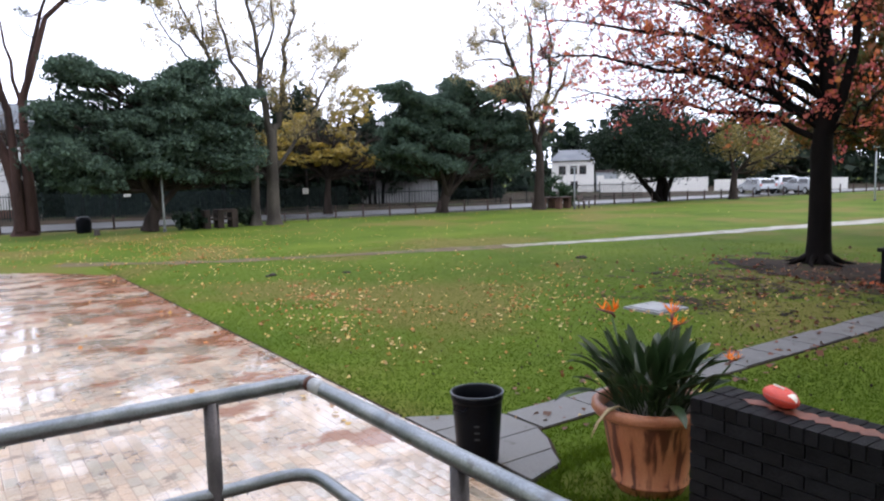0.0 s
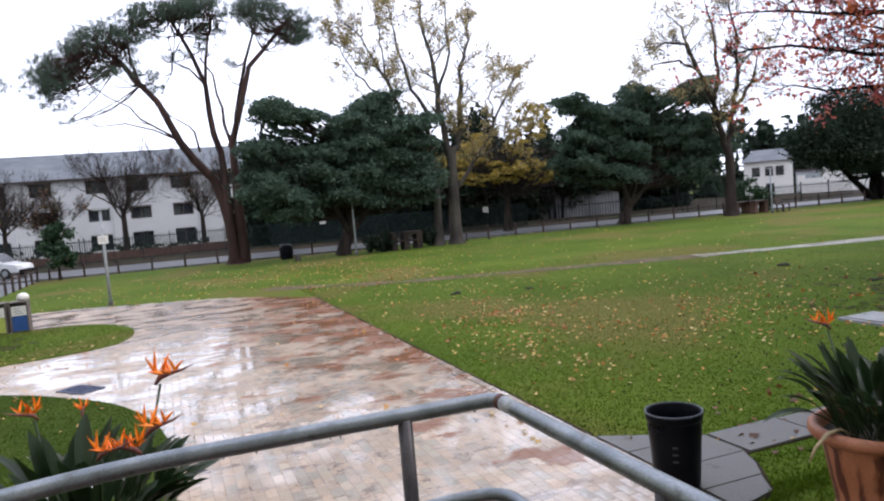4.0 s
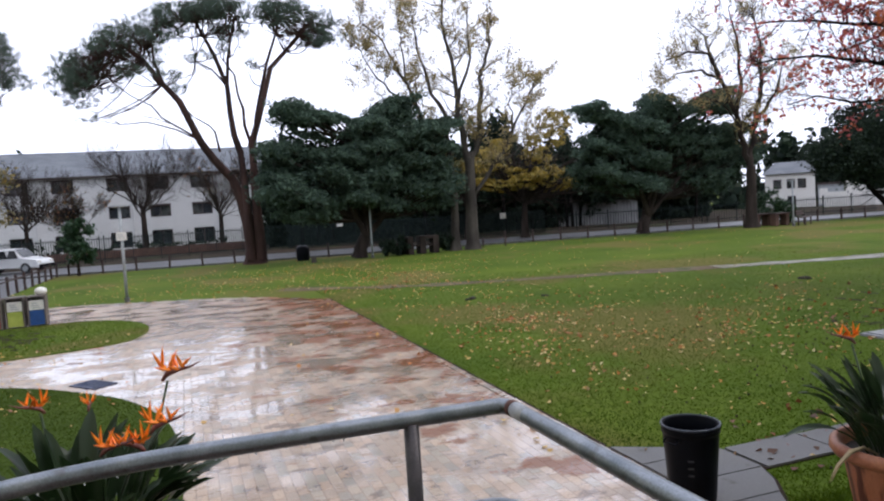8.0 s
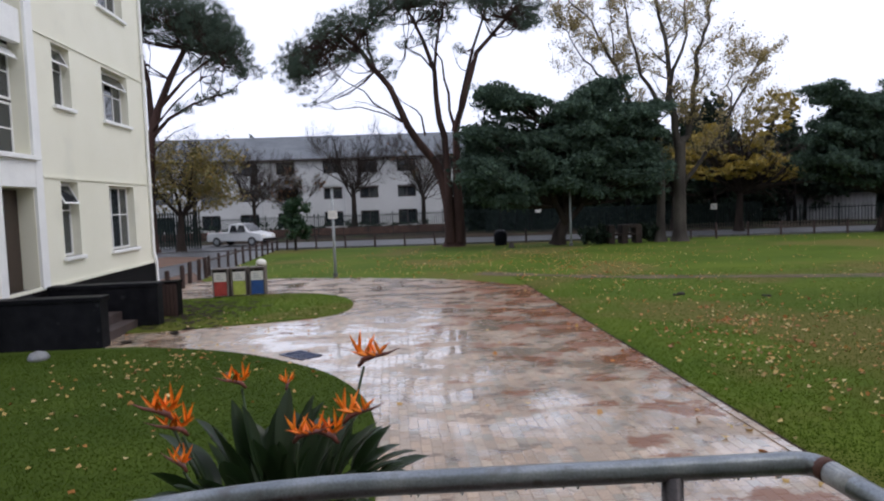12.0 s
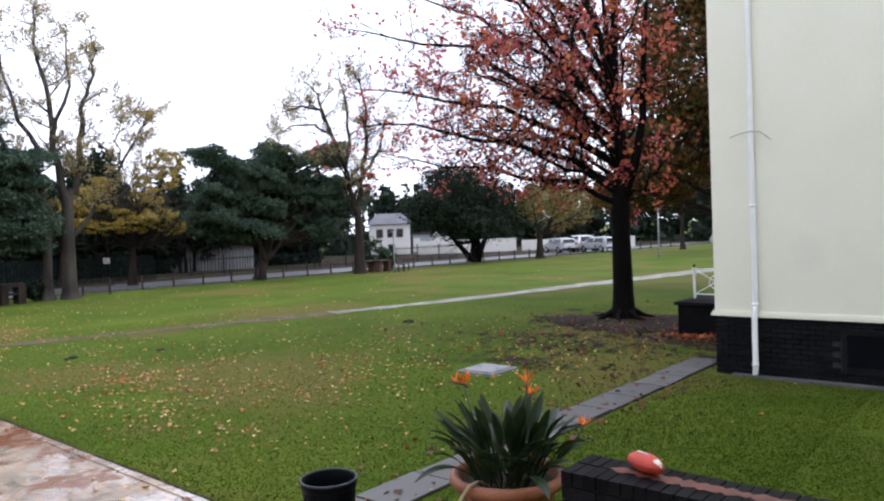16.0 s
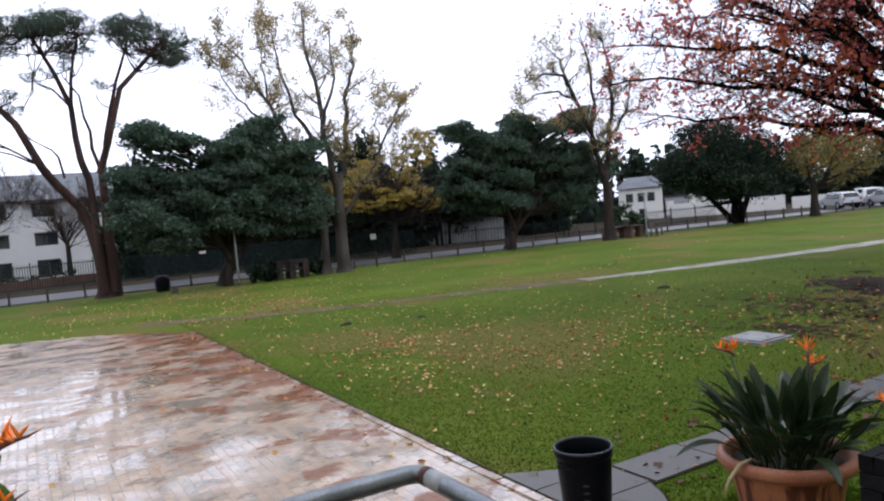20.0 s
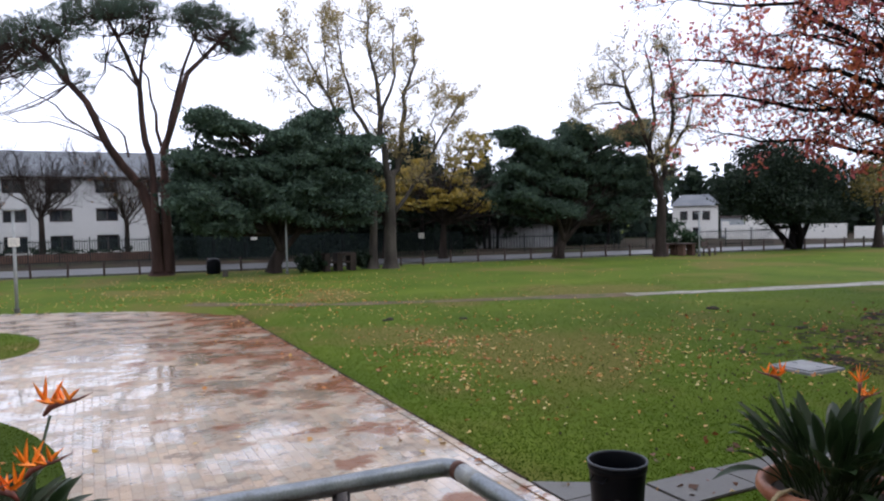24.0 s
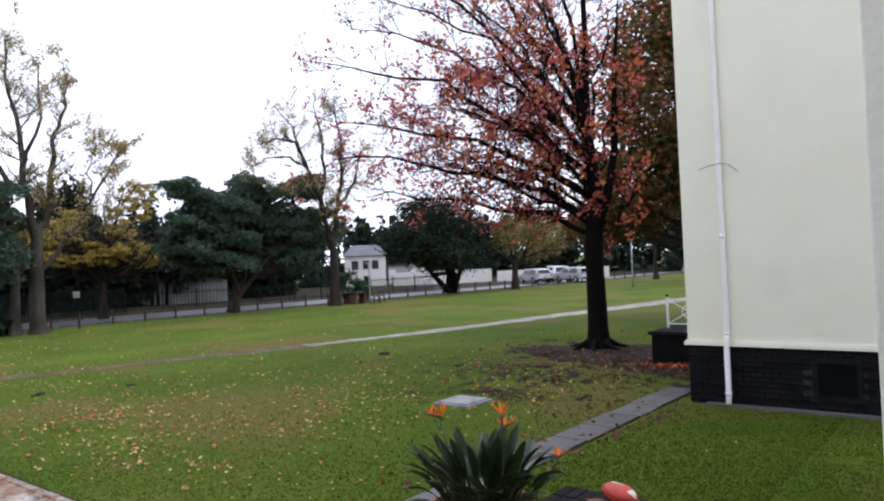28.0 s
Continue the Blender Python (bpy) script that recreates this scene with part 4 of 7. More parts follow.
# added wall out of view, blocks the southern sky so the small lawn darkens
part("wing_wall", Shape().box(-7.9, 1.6, -5.6, -5.3, -0.05, 11.0), MAT["cream"], None, "unseen cream wall added to shade the small lawn", kind="structure", category="wall")
coping = Shape().box(-0.052, 0.052, -0.108, 0.108, -0.036, 0.036).mesh("coping_brick", MAT["brickd"])
for k in range(26):
    o = part("coping_brick", coping, None, landing)
    o.matrix_basis = pose(-2.09, 1.72 - 0.115 * k, LAND + 0.03, rng.uniform(-.5, .5), 0, 90 + rng.uniform(-1, 1))

part("porch_beam", Shape().box(-0.72, -0.3, 0.1, 4.5, 5.2, 5.4), MAT["white"], None, "white painted beam carried by slim posts", kind="structure", category="beam")
RAIL_Z = 1.88


def arc(a, b, c, n=6):
    a, b, c = Vector(a), Vector(b), Vector(c)
    return [a * (1 - t) ** 2 + b * 2 * t * (1 - t) + c * t * t for t in [k / n for k in range(n + 1)]]


railing = thing("pipe_railing", (-2.03, 1.3, LAND), "galvanised steel pipe railing wet with raindrops", "railing")
top_path = [(-1.45, -2.2, RAIL_Z), (-1.83, -0.54, RAIL_Z), *arc((-1.99, 0.1, RAIL_Z), (-2.07, 0.36, RAIL_Z), (-2.06, 0.62, RAIL_Z), 6), (-2.04, 1.2, RAIL_Z), *arc((-2.03, 1.575, RAIL_Z), (-2.03, 1.63, RAIL_Z), (-1.975, 1.632, RAIL_Z), 5), (-1.1, 1.645, RAIL_Z), (0.4, 1.67, RAIL_Z), (1.6, 1.69, RAIL_Z)]
part("top_rail", Shape().tube(top_path, 0.0275, 16), MAT["galv"], railing, smooth=True)
mid = RAIL_Z - 0.335
mid_path = [(-1.45, -2.2, mid), (-1.83, -0.54, mid), *arc((-1.99, 0.1, mid), (-2.07, 0.36, mid), (-2.06, 0.62, mid), 6), (-2.04, 1.2, mid), *arc((-2.03, 1.5, mid), (-2.03, 1.63, mid), (-1.9, 1.633, mid), 8), (-1.1, 1.645, mid), (1.6, 1.69, mid)]
part("mid_rail", Shape().tube(mid_path, 0.0235, 14), MAT["galv"], railing, smooth=True)
for x, y in ((-2.035, 1.29), (-1.1, 1.645), (-1.93, -0.12), (0.35, 1.67), (-1.55, -1.7)):
    p = part("post", Shape().tube([(x, y, LAND), (x, y, RAIL_Z - 0.012)], 0.0255, 14), MAT["post"], railing, smooth=True)
    part("flange", Shape().tube([(x, y, LAND), (x, y, LAND + 0.012)], 0.06, 14), MAT["galv"], p)
part("paint_patch", Shape().tube([(-1.955, 1.6322, RAIL_Z), (-1.87, 1.6335, RAIL_Z)], 0.0279, 14), MAT["scuff"], railing, "pale zinc paint patch", smooth=True)
part("weld", Shape().tube([(-1.988, 1.6315, RAIL_Z), (-1.958, 1.632, RAIL_Z)], 0.0288, 14), MAT["rust"], railing, "rusty weld seam at the corner", smooth=True)
drops = Shape()
for path, r in ((top_path, 0.0275), (mid_path, 0.0235)):
    for k in range(len(path) - 1):
        a, c = Vector(path[k]), Vector(path[k + 1])
        for s in range(int((c - a).length / 0.022)):
            if rng.random() < 0.5:
                p = a.lerp(c, (s + rng.random()) * 0.022 / (c - a).length)
                q = rng.uniform(0.0025, 0.0045)
                drops.lathe([(0.0005, -q * 2.2), (q * 0.8, -q * 1.3), (q, -q * 0.4), (q * 0.6, q * 0.5)], (p.x, p.y, p.z - r), 6)
part("raindrops", drops, glass_mat("rain_water", (0.9, 0.95, 1.0), 0.02), railing, "hanging clear raindrops", smooth=True, kind="stuff")

# ---- dark brick wall beside the pot ----
WX, WY, WTOP = -2.22, 4.14, 1.27
bwall = thing("brick_wall", (WX, WY, 0), "black painted brick garden wall with rust-stained top", "low wall")
part("core", Shape().box(WX + 0.012, 2.5, WY + 0.012, WY + 0.348, -0.05, WTOP - 0.085), MAT["mortar"], bwall)
wb = Shape().box(-0.111, 0.111, -0.05, 0.004, -0.0365, 0.0365).mesh("brick", MAT["brickd"])
wh = Shape().box(-0.053, 0.053, -0.05, 0.004, -0.0365, 0.0365).mesh("brick", MAT["brickd"])
for k in range(14):
    z = WTOP - 0.125 - 0.083 * k
    for r in range(10):
        x = WX + 0.111 + 0.232 * r - (0.116 if k % 2 else 0)
        m = wb
        if r == 0 and k % 2:
            x, m = WX + 0.053, wh
        o = part("brick", m, None, bwall)
        o.matrix_basis = pose(x, WY + 0.046 + rng.uniform(-.002, .002), z, 0, rng.uniform(-.5, .5), 0) @ pose(0, 0, 0)
    for r in range(2):
        o = part("brick", wh if (k + r) % 2 else wb, None, bwall)
        o.matrix_basis = pose(WX + 0.05, WY + (0.12 if (k + r) % 2 == 0 else 0.06) + 0.17 * r, z, 0, 0, -90)
cop = Shape().box(-0.0345, 0.0345, -0.088, 0.088, -0.040, 0.040).mesh("coping_brick", MAT["brickd"])
for r in range(58):
    for row in (0, 1):
        o = part("coping_brick", cop, None, bwall)
        o.matrix_basis = pose(WX + 0.034 + 0.0762 * r, WY + 0.085 + 0.19 * row, WTOP - 0.04 + rng.uniform(-.002, .002), rng.uniform(-.6, .6), rng.uniform(-.6, .6), rng.uniform(-1, 1))
part("rust_stain", ribbon([(-2.0, 4.33), (-1.6, 4.325), (-1.2, 4.33), (-0.6, 4.32), (0.4, 4.32)], [0.05, 0.10, 0.085, 0.095, 0.09], WTOP + 0.004, 14, 0.022), MAT["rustline"], bwall, "rusty red streak along the coping")

for x, y, foot in ((-0.63, 0.27, LAND), (-0.40, 4.325, WTOP)):
    t = thing("porch_post", (x, y, foot), "slim white painted porch post", "post", "porch posts")
    part("shaft", Shape().box(x - 0.06, x + 0.06, y - 0.06, y + 0.06, foot + 0.1, 5.198), MAT["white"], t, bevel=0.008)
    part("foot", Shape().box(x - 0.08, x + 0.08, y - 0.08, y + 0.08, foot, foot + 0.1), MAT["white"], t, bevel=0.008)

ball = thing("rugby_ball", (-1.85, 4.36, WTOP), "worn red rugby ball with a white panel", "ball")
prof = [(0.004, -0.135), (0.03, -0.122), (0.048, -0.09), (0.06, -0.045), (0.064, 0.0), (0.06, 0.045), (0.048, 0.09), (0.03, 0.122), (0.004, 0.135)]
bs = Shape().lathe(prof, (0, 0, 0), 24)
turn = Matrix.Translation((-1.80, 4.37, WTOP + 0.058)) @ Matrix.Diagonal((1, 1, 0.88, 1)) @ pose(0, 0, 0, 0, 0, -24) @ pose(0, 0, 0, 0, 90, 0)
bs.v = [tuple(turn @ Vector(p)) for p in bs.v]
part("skin", bs, MAT["red"], ball, smooth=True)
for w in (0.4, 2.5, 4.6):
    part("seam", Shape().tube([turn @ Vector((r * 1.01 * math.cos(w), r * 1.01 * math.sin(w), z)) for r, z in prof], 0.003, 5), MAT["recr"], ball)
pv = [turn @ Vector((r * 1.015 * math.cos(w), r * 1.015 * math.sin(w), z)) for r, z in prof[6:9] for w in (2.7, 2.95, 3.2, 3.45, 3.7)]
part("panel", Shape().add(pv, [(a * 5 + c, a * 5 + c + 1, a * 5 + c + 6, a * 5 + c + 5) for a in range(2) for c in range(4)]), MAT["pale"], ball, "worn off-white printed panel")
part("lace", Shape().tube([turn @ Vector((0.066 * math.cos(3.3), 0.066 * math.sin(3.3), z)) for z in (-0.05, 0, 0.04)], 0.005, 6), MAT["pale"], ball)


# ---- pots with strelitzias ----
def leaf_mesh(length, arch, width, seed):
    """Stalk and lance-shaped blade that rises and bows outwards along +x."""
    r = random.Random(seed)
    s = Shape()
    pts = []
    for k in range(13):
        t = k / 12
        pts.append(Vector((length * (0.12 * t + arch * t * t), 0.02 * math.sin(4 * t + seed), length * (t - arch * 0.55 * t * t * t))))
    s.tube(pts[:7], [0.011 - 0.0008 * k for k in range(7)], 6, False)
    v, f = [], []
    for k in range(6, 13):
        u = (k - 6) / 6
        w = width * (math.sin(math.pi * min(1, 0.08 + u * 0.92)) ** 0.75) * (1 if k < 12 else 0.05)
        d = (pts[min(k + 1, 12)] - pts[k - 1]).normalized()
        nrm = Vector((-d.z, 0, d.x)).normalized()
        cup = 0.35 * w
        v += [pts[k] + Vector((0, w, 0)) + nrm * cup, pts[k] + Vector((0, w * 0.5, 0)) + nrm * cup * 0.35, pts[k], pts[k] - Vector((0, w * 0.5, 0)) + nrm * cup * 0.35, pts[k] - Vector((0, w, 0)) + nrm * cup]
    for a in range(6):
        for c in range(4):
            f.append((a * 5 + c, a * 5 + c + 1, a * 5 + c + 6, a * 5 + c + 5))
    s.add(v, f)
    return s.mesh("leaf", MAT["strel"], True)


leaf_kinds = [leaf_mesh(L, a, w, k) for k, (L, a, w) in enumerate(((0.82, 0.10, 0.056), (0.80, 0.26, 0.058), (0.78, 0.46, 0.060), (0.66, 0.75, 0.054), (0.88, 0.16, 0.052), (0.6, 0.38, 0.056)))]
dead_leaf = Shape().tube([(0, 0, 0), (0.18, 0.01, 0.10), (0.36, 0.02, 0.09), (0.52, 0.02, -0.02), (0.6, 0.0, -0.18)], [0.012, 0.014, 0.02, 0.012, 0.002], 5).mesh("dead_leaf", MAT["dry"], True)


def flower(parent, x, y, z, base, heading, size=1.0):
    """Stalk, beaked spathe and upright orange petals."""
    size *= 0.88
    st = part("flower_stalk", Shape().tube([base, (base[0] * 0.35 + x * 0.65, base[1] * 0.35 + y * 0.65, base[2] * 0.45 + (z - 0.06) * 0.55), (x, y, z - 0.05 * size)], [0.011, 0.009, 0.008], 7), MAT["strel"], parent, smooth=True)
    m = Matrix.Translation((x, y, z)) @ pose(0, 0, 0, 0, 0, heading) @ Matrix.Scale(size, 4)
    part("spathe", Shape().tube([m @ Vector(p) for p in ((-0.03, 0, -0.05), (0.0, 0, -0.012), (0.06, 0, 0.008), (0.13, 0, 0.02), (0.20, 0, 0.05))], [0.009 * size, 0.017 * size, 0.014 * size, 0.008 * size, 0.001], 8), MAT["beak"], st, "reddish brown pointed spathe", True)
    for k, (tilt, yaw, ln) in enumerate(((4, 0, 0.14), (-22, 14, 0.13), (26, -12, 0.13), (-48, -22, 0.12), (14, 42, 0.10), (-10, -44, 0.11), (-72, 12, 0.11), (46, 8, 0.11), (-34, -34, 0.12), (-58, 34, 0.10), (-14, 26, 0.12))):
        q = m @ pose(0.012 * (k - 2), 0, 0, 0, tilt, 0) @ pose(0, 0, 0, yaw, 0, 0)
        ln *= 1.12
        pts = [(0, 0, 0), (0.010, 0.004, ln * 0.3), (0.009, 0.004, ln * 0.6), (0.002, 0, ln), (-0.009, 0.004, ln * 0.6), (-0.010, 0.004, ln * 0.3), (0, -0.004, ln * 0.5)]
        part("petal", Shape().add([q @ Vector(p) for p in pts], [(0, 1, 6), (1, 2, 6), (2, 3, 6), (3, 4, 6), (4, 5, 6), (5, 0, 6)]), MAT["orange"], st, "bright orange petal")


POT = [(0.02, 0.0), (0.27, 0.0), (0.285, 0.03), (0.29, 0.06), (0.315, 0.075), (0.315, 0.10), (0.30, 0.115), (0.345, 0.35), (0.385, 0.58), (0.40, 0.63), (0.455, 0.645), (0.48, 0.68), (0.475, 0.725), (0.45, 0.745), (0.42, 0.74), (0.40, 0.70), (0.385, 0.62), (0.02, 0.60)]


def pot(x, y, material, label, seed, leaves, flowers, group, spread, tall):
    t = thing("flower_pot", (x, y, -0.03), label, "pot", group)
    part("body", Shape().lathe(POT[:10] + [(0.40, 0.64)], (x, y, -0.03), 48), material, t, smooth=True)
    part("rim", Shape().lathe(POT[9:], (x, y, -0.03), 48), MAT["terrar"] if material is MAT["terra"] else material, t, "thick rounded rim", smooth=True)
    part("soil", Shape().lathe([(0.39, 0.60), (0.38, 0.655), (0.2, 0.68), (0.01, 0.69)], (x, y, -0.03), 24), MAT["soil"], t)
    p = thing("strelitzia", (x, y, 0.62), "strelitzia plant with dark leaves and orange flowers", "plant", "potted strelitzias")
    r = random.Random(seed)
    for k in range(leaves):
        a, d = r.uniform(0, 2 * math.pi), 0.27 * math.sqrt(r.random())
        lean = d / 0.27
        kind = r.choice((0, 4, 0, 5)) if lean < 0.5 else r.choice((1, 2, 0, 5)) if lean < 0.85 else r.choice((2, 2, 1, 3, 1))
        o = part("leaf", leaf_kinds[kind], None, p)
        m = Matrix.Translation((x + d * math.cos(a), y + d * math.sin(a), 0.60)) @ pose(0, 0, 0, 0, 0, math.degrees(a) + r.uniform(-25, 25)) @ pose(0, 0, 0, 0, lean * spread + r.uniform(-8, 8), 0) @ pose(0, 0, 0, 0, 0, r.uniform(-60, 60)) @ Matrix.Scale(r.uniform(0.72, 1.05) * tall, 4)
        o.matrix_parent_inverse = p.matrix_basis.inverted()
        o.matrix_basis = m
    for k in range(5):
        a = r.uniform(0, 2 * math.pi)
        o = part("dead_leaf", dead_leaf, None, p, "withered straw-coloured leaf")
        o.matrix_basis = Matrix.Translation((x + 0.25 * math.cos(a), y + 0.25 * math.sin(a), 0.66)) @ pose(0, 0, 0, 0, 0, math.degrees(a)) @ Matrix.Scale(0.7, 4)
    for fx, fy, fz, h, sz in flowers:
        flower(p, fx, fy, fz, (x + 0.3 * (fx - x), y + 0.3 * (fy - y), 0.65), h, sz)
    return t


pot(-3.46, 5.30, MAT["terra"], "large terracotta pot with dark water stains", 3, 115, [(-3.93, 5.36, 1.37, 215, 1.0), (-3.13, 5.14, 1.50, 120, 1.0), (-3.15, 5.20, 1.40, 70, 0.8), (-2.86, 5.50, 1.13, 60, 0.7)], "forecourt pots", 13, 0.92)
pot(-4.38, -0.02, MAT["terral"], "large pale weathered terracotta pot", 11, 135, [(-4.62, 0.46, 1.64, 78, 1.25), (-4.35, -0.58, 1.45, 262, 1.25), (-4.36, -0.52, 1.36, 278, 1.1), (-5.02, -0.05, 1.41, 170, 0.8), (-4.30, 0.38, 1.40, 95, 1.15), (-4.18, 0.12, 1.34, 80, 1.0), (-4.22, 0.30, 1.32, 255, 1.1), (-4.1, -0.45, 1.25, 240, 0.9), (-5.1, -0.35, 1.42, 275, 1.0)], "forecourt pots", 13, 1.06)
arch_stalk = part("fallen_stalk", Shape().tube([(-4.3, 0.38, 0.68), (-4.15, 0.62, 0.86), (-4.0, 0.85, 0.84), (-3.88, 1.05, 0.66), (-3.84, 1.15, 0.42)], [0.010, 0.010, 0.009, 0.008, 0.003], 6), MAT["dry"], bpy.data.objects["strelitzia.001"], "dry arching flower stalk", smooth=True)

# ---- black bin ----
BX, BY = -4.72, 4.46
rbin = thing("rubbish_bin", (BX, BY, 0), "open black plastic rubbish bin", "bin")
part("tub", Shape().lathe([(0.02, 0.012), (0.185, 0.012), (0.19, 0.03), (0.225, 0.56), (0.228, 0.58), (0.236, 0.585), (0.238, 0.64), (0.226, 0.645), (0.218, 0.635), (0.21, 0.5), (0.175, 0.04), (0.02, 0.035)], (BX, BY, 0), 48), MAT["binp"], rbin, smooth=True)
part("rim", Shape().tube([(BX + 0.235 * math.cos(w), BY + 0.235 * math.sin(w), 0.645) for w in [2 * math.pi * k / 48 for k in range(49)]], 0.009, 8), MAT["binrim"], rbin, smooth=True)
for s in (0.9, 0.9 + math.pi):
    c, d = math.cos(s + 0.9), math.sin(s + 0.9)
    part("handle", Shape().tube([(BX + 0.22 * c - 0.07 * d, BY + 0.22 * d + 0.07 * c, 0.56), (BX + 0.262 * c - 0.06 * d, BY + 0.262 * d + 0.06 * c, 0.53), (BX + 0.262 * c + 0.06 * d, BY + 0.262 * d - 0.06 * c, 0.53), (BX + 0.22 * c + 0.07 * d, BY + 0.22 * d - 0.07 * c, 0.56)], 0.008, 7), MAT["binp"], rbin, smooth=True)
for k in range(3):
    w = math.atan2(-4.0, 5.0)
    z = 0.26 + 0.06 * k
    part("marking", Shape().add([(BX + (0.205 + 0.033 * (z - .03 + u)) * math.cos(w + a), BY + (0.205 + 0.033 * (z - .03 + u)) * math.sin(w + a), z + u) for a, u in ((-0.12, 0), (0.1, 0), (0.1, 0.018), (-0.12, 0.018))], [(0, 1, 2, 3)]), MAT["ink"], rbin, "faded painted mark")

# ---- covers in the ground ----
mh = thing("manhole_cover", (-8.38, 11.5, 0), "pale wet concrete manhole cover in the lawn", "manhole cover")
part("frame", Shape().box(-8.82, -7.98, 11.08, 11.92, -0.05, 0.015), MAT["cover"], mh, bevel=0.006)
part("lid", Shape().box(-8.75, -8.05, 11.15, 11.85, 0.015, 0.035), MAT["cover"], mh, bevel=0.006)
for x in (-8.6, -8.15):
    part("lifting_eye", Shape().tube([(x - 0.05, 11.5, 0.035), (x - 0.03, 11.5, 0.05), (x + 0.03, 11.5, 0.05), (x + 0.05, 11.5, 0.035)], 0.007, 6), MAT["steel"], mh)
dr = thing("drain_grate", (-12.72, -1.05, 0), "blue-grey steel drain grate in the paving", "drain")
DM = pose(-12.80, -0.98, -0.012, 0, 0, 40) @ Matrix.Diagonal((0.72, 0.72, 1, 1))
for sx, sy, x, y in ((0.9, 0.05, 0, 0.28), (0.9, 0.05, 0, -0.28), (0.05, 0.61, 0.43, 0), (0.05, 0.61, -0.43, 0), (0.05, 0.61, 0, 0)):
    part("frame_bar", Shape().obox(DM @ pose(x, y, 0.012), sx, sy, 0.03), MAT["grate"], dr)
for k in range(15):
    part("bar", Shape().obox(DM @ pose(-0.39 + 0.056 * k, 0, 0.010), 0.02, 0.5, 0.024), MAT["grate"], dr)
part("spill", blot(-4.55, 1.62, 0.28, 0.10, 0.0145, 20, 0.8), MAT["greenp"], pavement, "faded green spilt-paint stain", kind="structure")


# ---- recycling bins, posts, lamps ----
def recycler(x, y, panel, label):
    t = thing("recycling_bin", (x, y, -0.01), label, "bin", "recycling bins")
    for s in (-1, 1):
        part("side", Shape().box(x - 0.22, x + 0.22, y + s * 0.2 - 0.02, y + s * 0.2 + 0.02, -0.01, 0.79), MAT["recs"], t, "brown weathered side panel", bevel=0.006)
    part("back", Shape().box(x - 0.22, x - 0.19, y - 0.18, y + 0.18, 0.02, 0.77), MAT["recs"], t)
    part("front", Shape().box(x + 0.17, x + 0.2, y - 0.18, y + 0.18, 0.04, 0.44), panel, t, bevel=0.005)
    part("notice", Shape().box(x + 0.17, x + 0.2, y - 0.18, y + 0.18, 0.45, 0.71), MAT["pale"], t, "white notice panel", bevel=0.005)
    part("roof", Shape().box(x - 0.26, x + 0.26, y - 0.22, y + 0.22, 0.79, 0.83), MAT["recs"], t, bevel=0.008)
    for k in range(3):
        part("print_line", Shape().box(x + 0.2, x + 0.203, y - 0.12, y + 0.10 - 0.04 * k, 0.50 + 0.06 * k, 0.52 + 0.06 * k), MAT["steel"], t)


recycler(-21.85, -4.33, MAT["recr"], "red recycling bin with white notice")
recycler(-21.98, -3.82, MAT["recg"], "lime green recycling bin with white notice")
recycler(-21.98, -3.3, MAT["recb"], "blue recycling bin with white notice")
part("white_sack", Shape().lathe([(0.08, 0), (0.15, 0.04), (0.17, 0.10), (0.14, 0.17), (0.06, 0.21), (0.01, 0.22)], (-22.0, -3.2, 0.826), 16, 0.08), MAT["pale"], None, "tied white sack on top of the bin", True, category="sack")

bollard = thing("timber_bollard", (0, 0, 0), "dark stained round timber bollard", "bollard", "bollards along the parking strip")
part("post", Shape().tube([(0, 0, -0.03), (0, 0, 0.72), (0, 0, 0.75)], [0.075, 0.073, 0.055], 12), MAT["wood"], bollard)
part("cap", Shape().tube([(0, 0, 0.75), (0, 0, 0.765)], [0.056, 0.03], 12), MAT["wood"], bollard)
spots = [(-22.6, -6.1), (-24.5, -6.2), (-26.1, -6.4), (-27.3, -6.4), (-28.3, -6.4)]
bollard.matrix_basis = pose(*spots[0], 0)
for x, y in spots[1:]:
    copy_thing(bollard, pose(x, y, 0, rng.uniform(-2, 2), rng.uniform(-2, 2), rng.uniform(0, 360)))

fence_post = Shape().tube([(0, 0, -0.03), (0, 0, 0.74), (0, 0, 0.77)], [0.06, 0.058, 0.04], 10).mesh("post", MAT["wood"])


def low_fence(pts, label, rails):
    t = thing("post_fence", (*pts[0], 0), label, "fence")
    for k, (x, y) in enumerate(pts):
        o = part("post", fence_post, None, t)
        o.matrix_basis = pose(x, y, 0, rng.uniform(-2, 2), rng.uniform(-2, 2), 0)
        if rails and k:
            a, b = pts[k - 1], (x, y)
            part("rail", Shape().tube([(*a, 0.58), (*b, 0.58)], 0.035, 8), MAT["wood"], t)


low_fence([(-29.0 - 1.5 * k, -6.45 + 0.03 * k) for k in range(11)], "dark timber post and rail fence", True)
low_fence([(-44.3 + 0.166 * (1.75 * k), -5.6 + 1.75 * k) for k in range(46)], "row of short dark timber posts beside the street", False)


def lamp_post(x, y, h, sign, label):
    t = thing("street_lamp", (x, y, 0), label, "lamp")
    part("pole", Shape().tube([(x, y, -0.03), (x, y, h)], [0.055, 0.045], 12), MAT["steel"], t, smooth=True)
    part("base", Shape().tube([(x, y, -0.03), (x, y, 0.12)], 0.09, 12), MAT["slab"], t)
    part("head", Shape().box(x - 0.12, x + 0.12, y - 0.26, y + 0.26, h - 0.01, h + 0.045), MAT["steel"], t, "flat grey lamp head", bevel=0.01)
    part("lens", Shape().box(x - 0.09, x + 0.09, y - 0.2, y + 0.2, h - 0.018, h - 0.011), MAT["pale"], t)
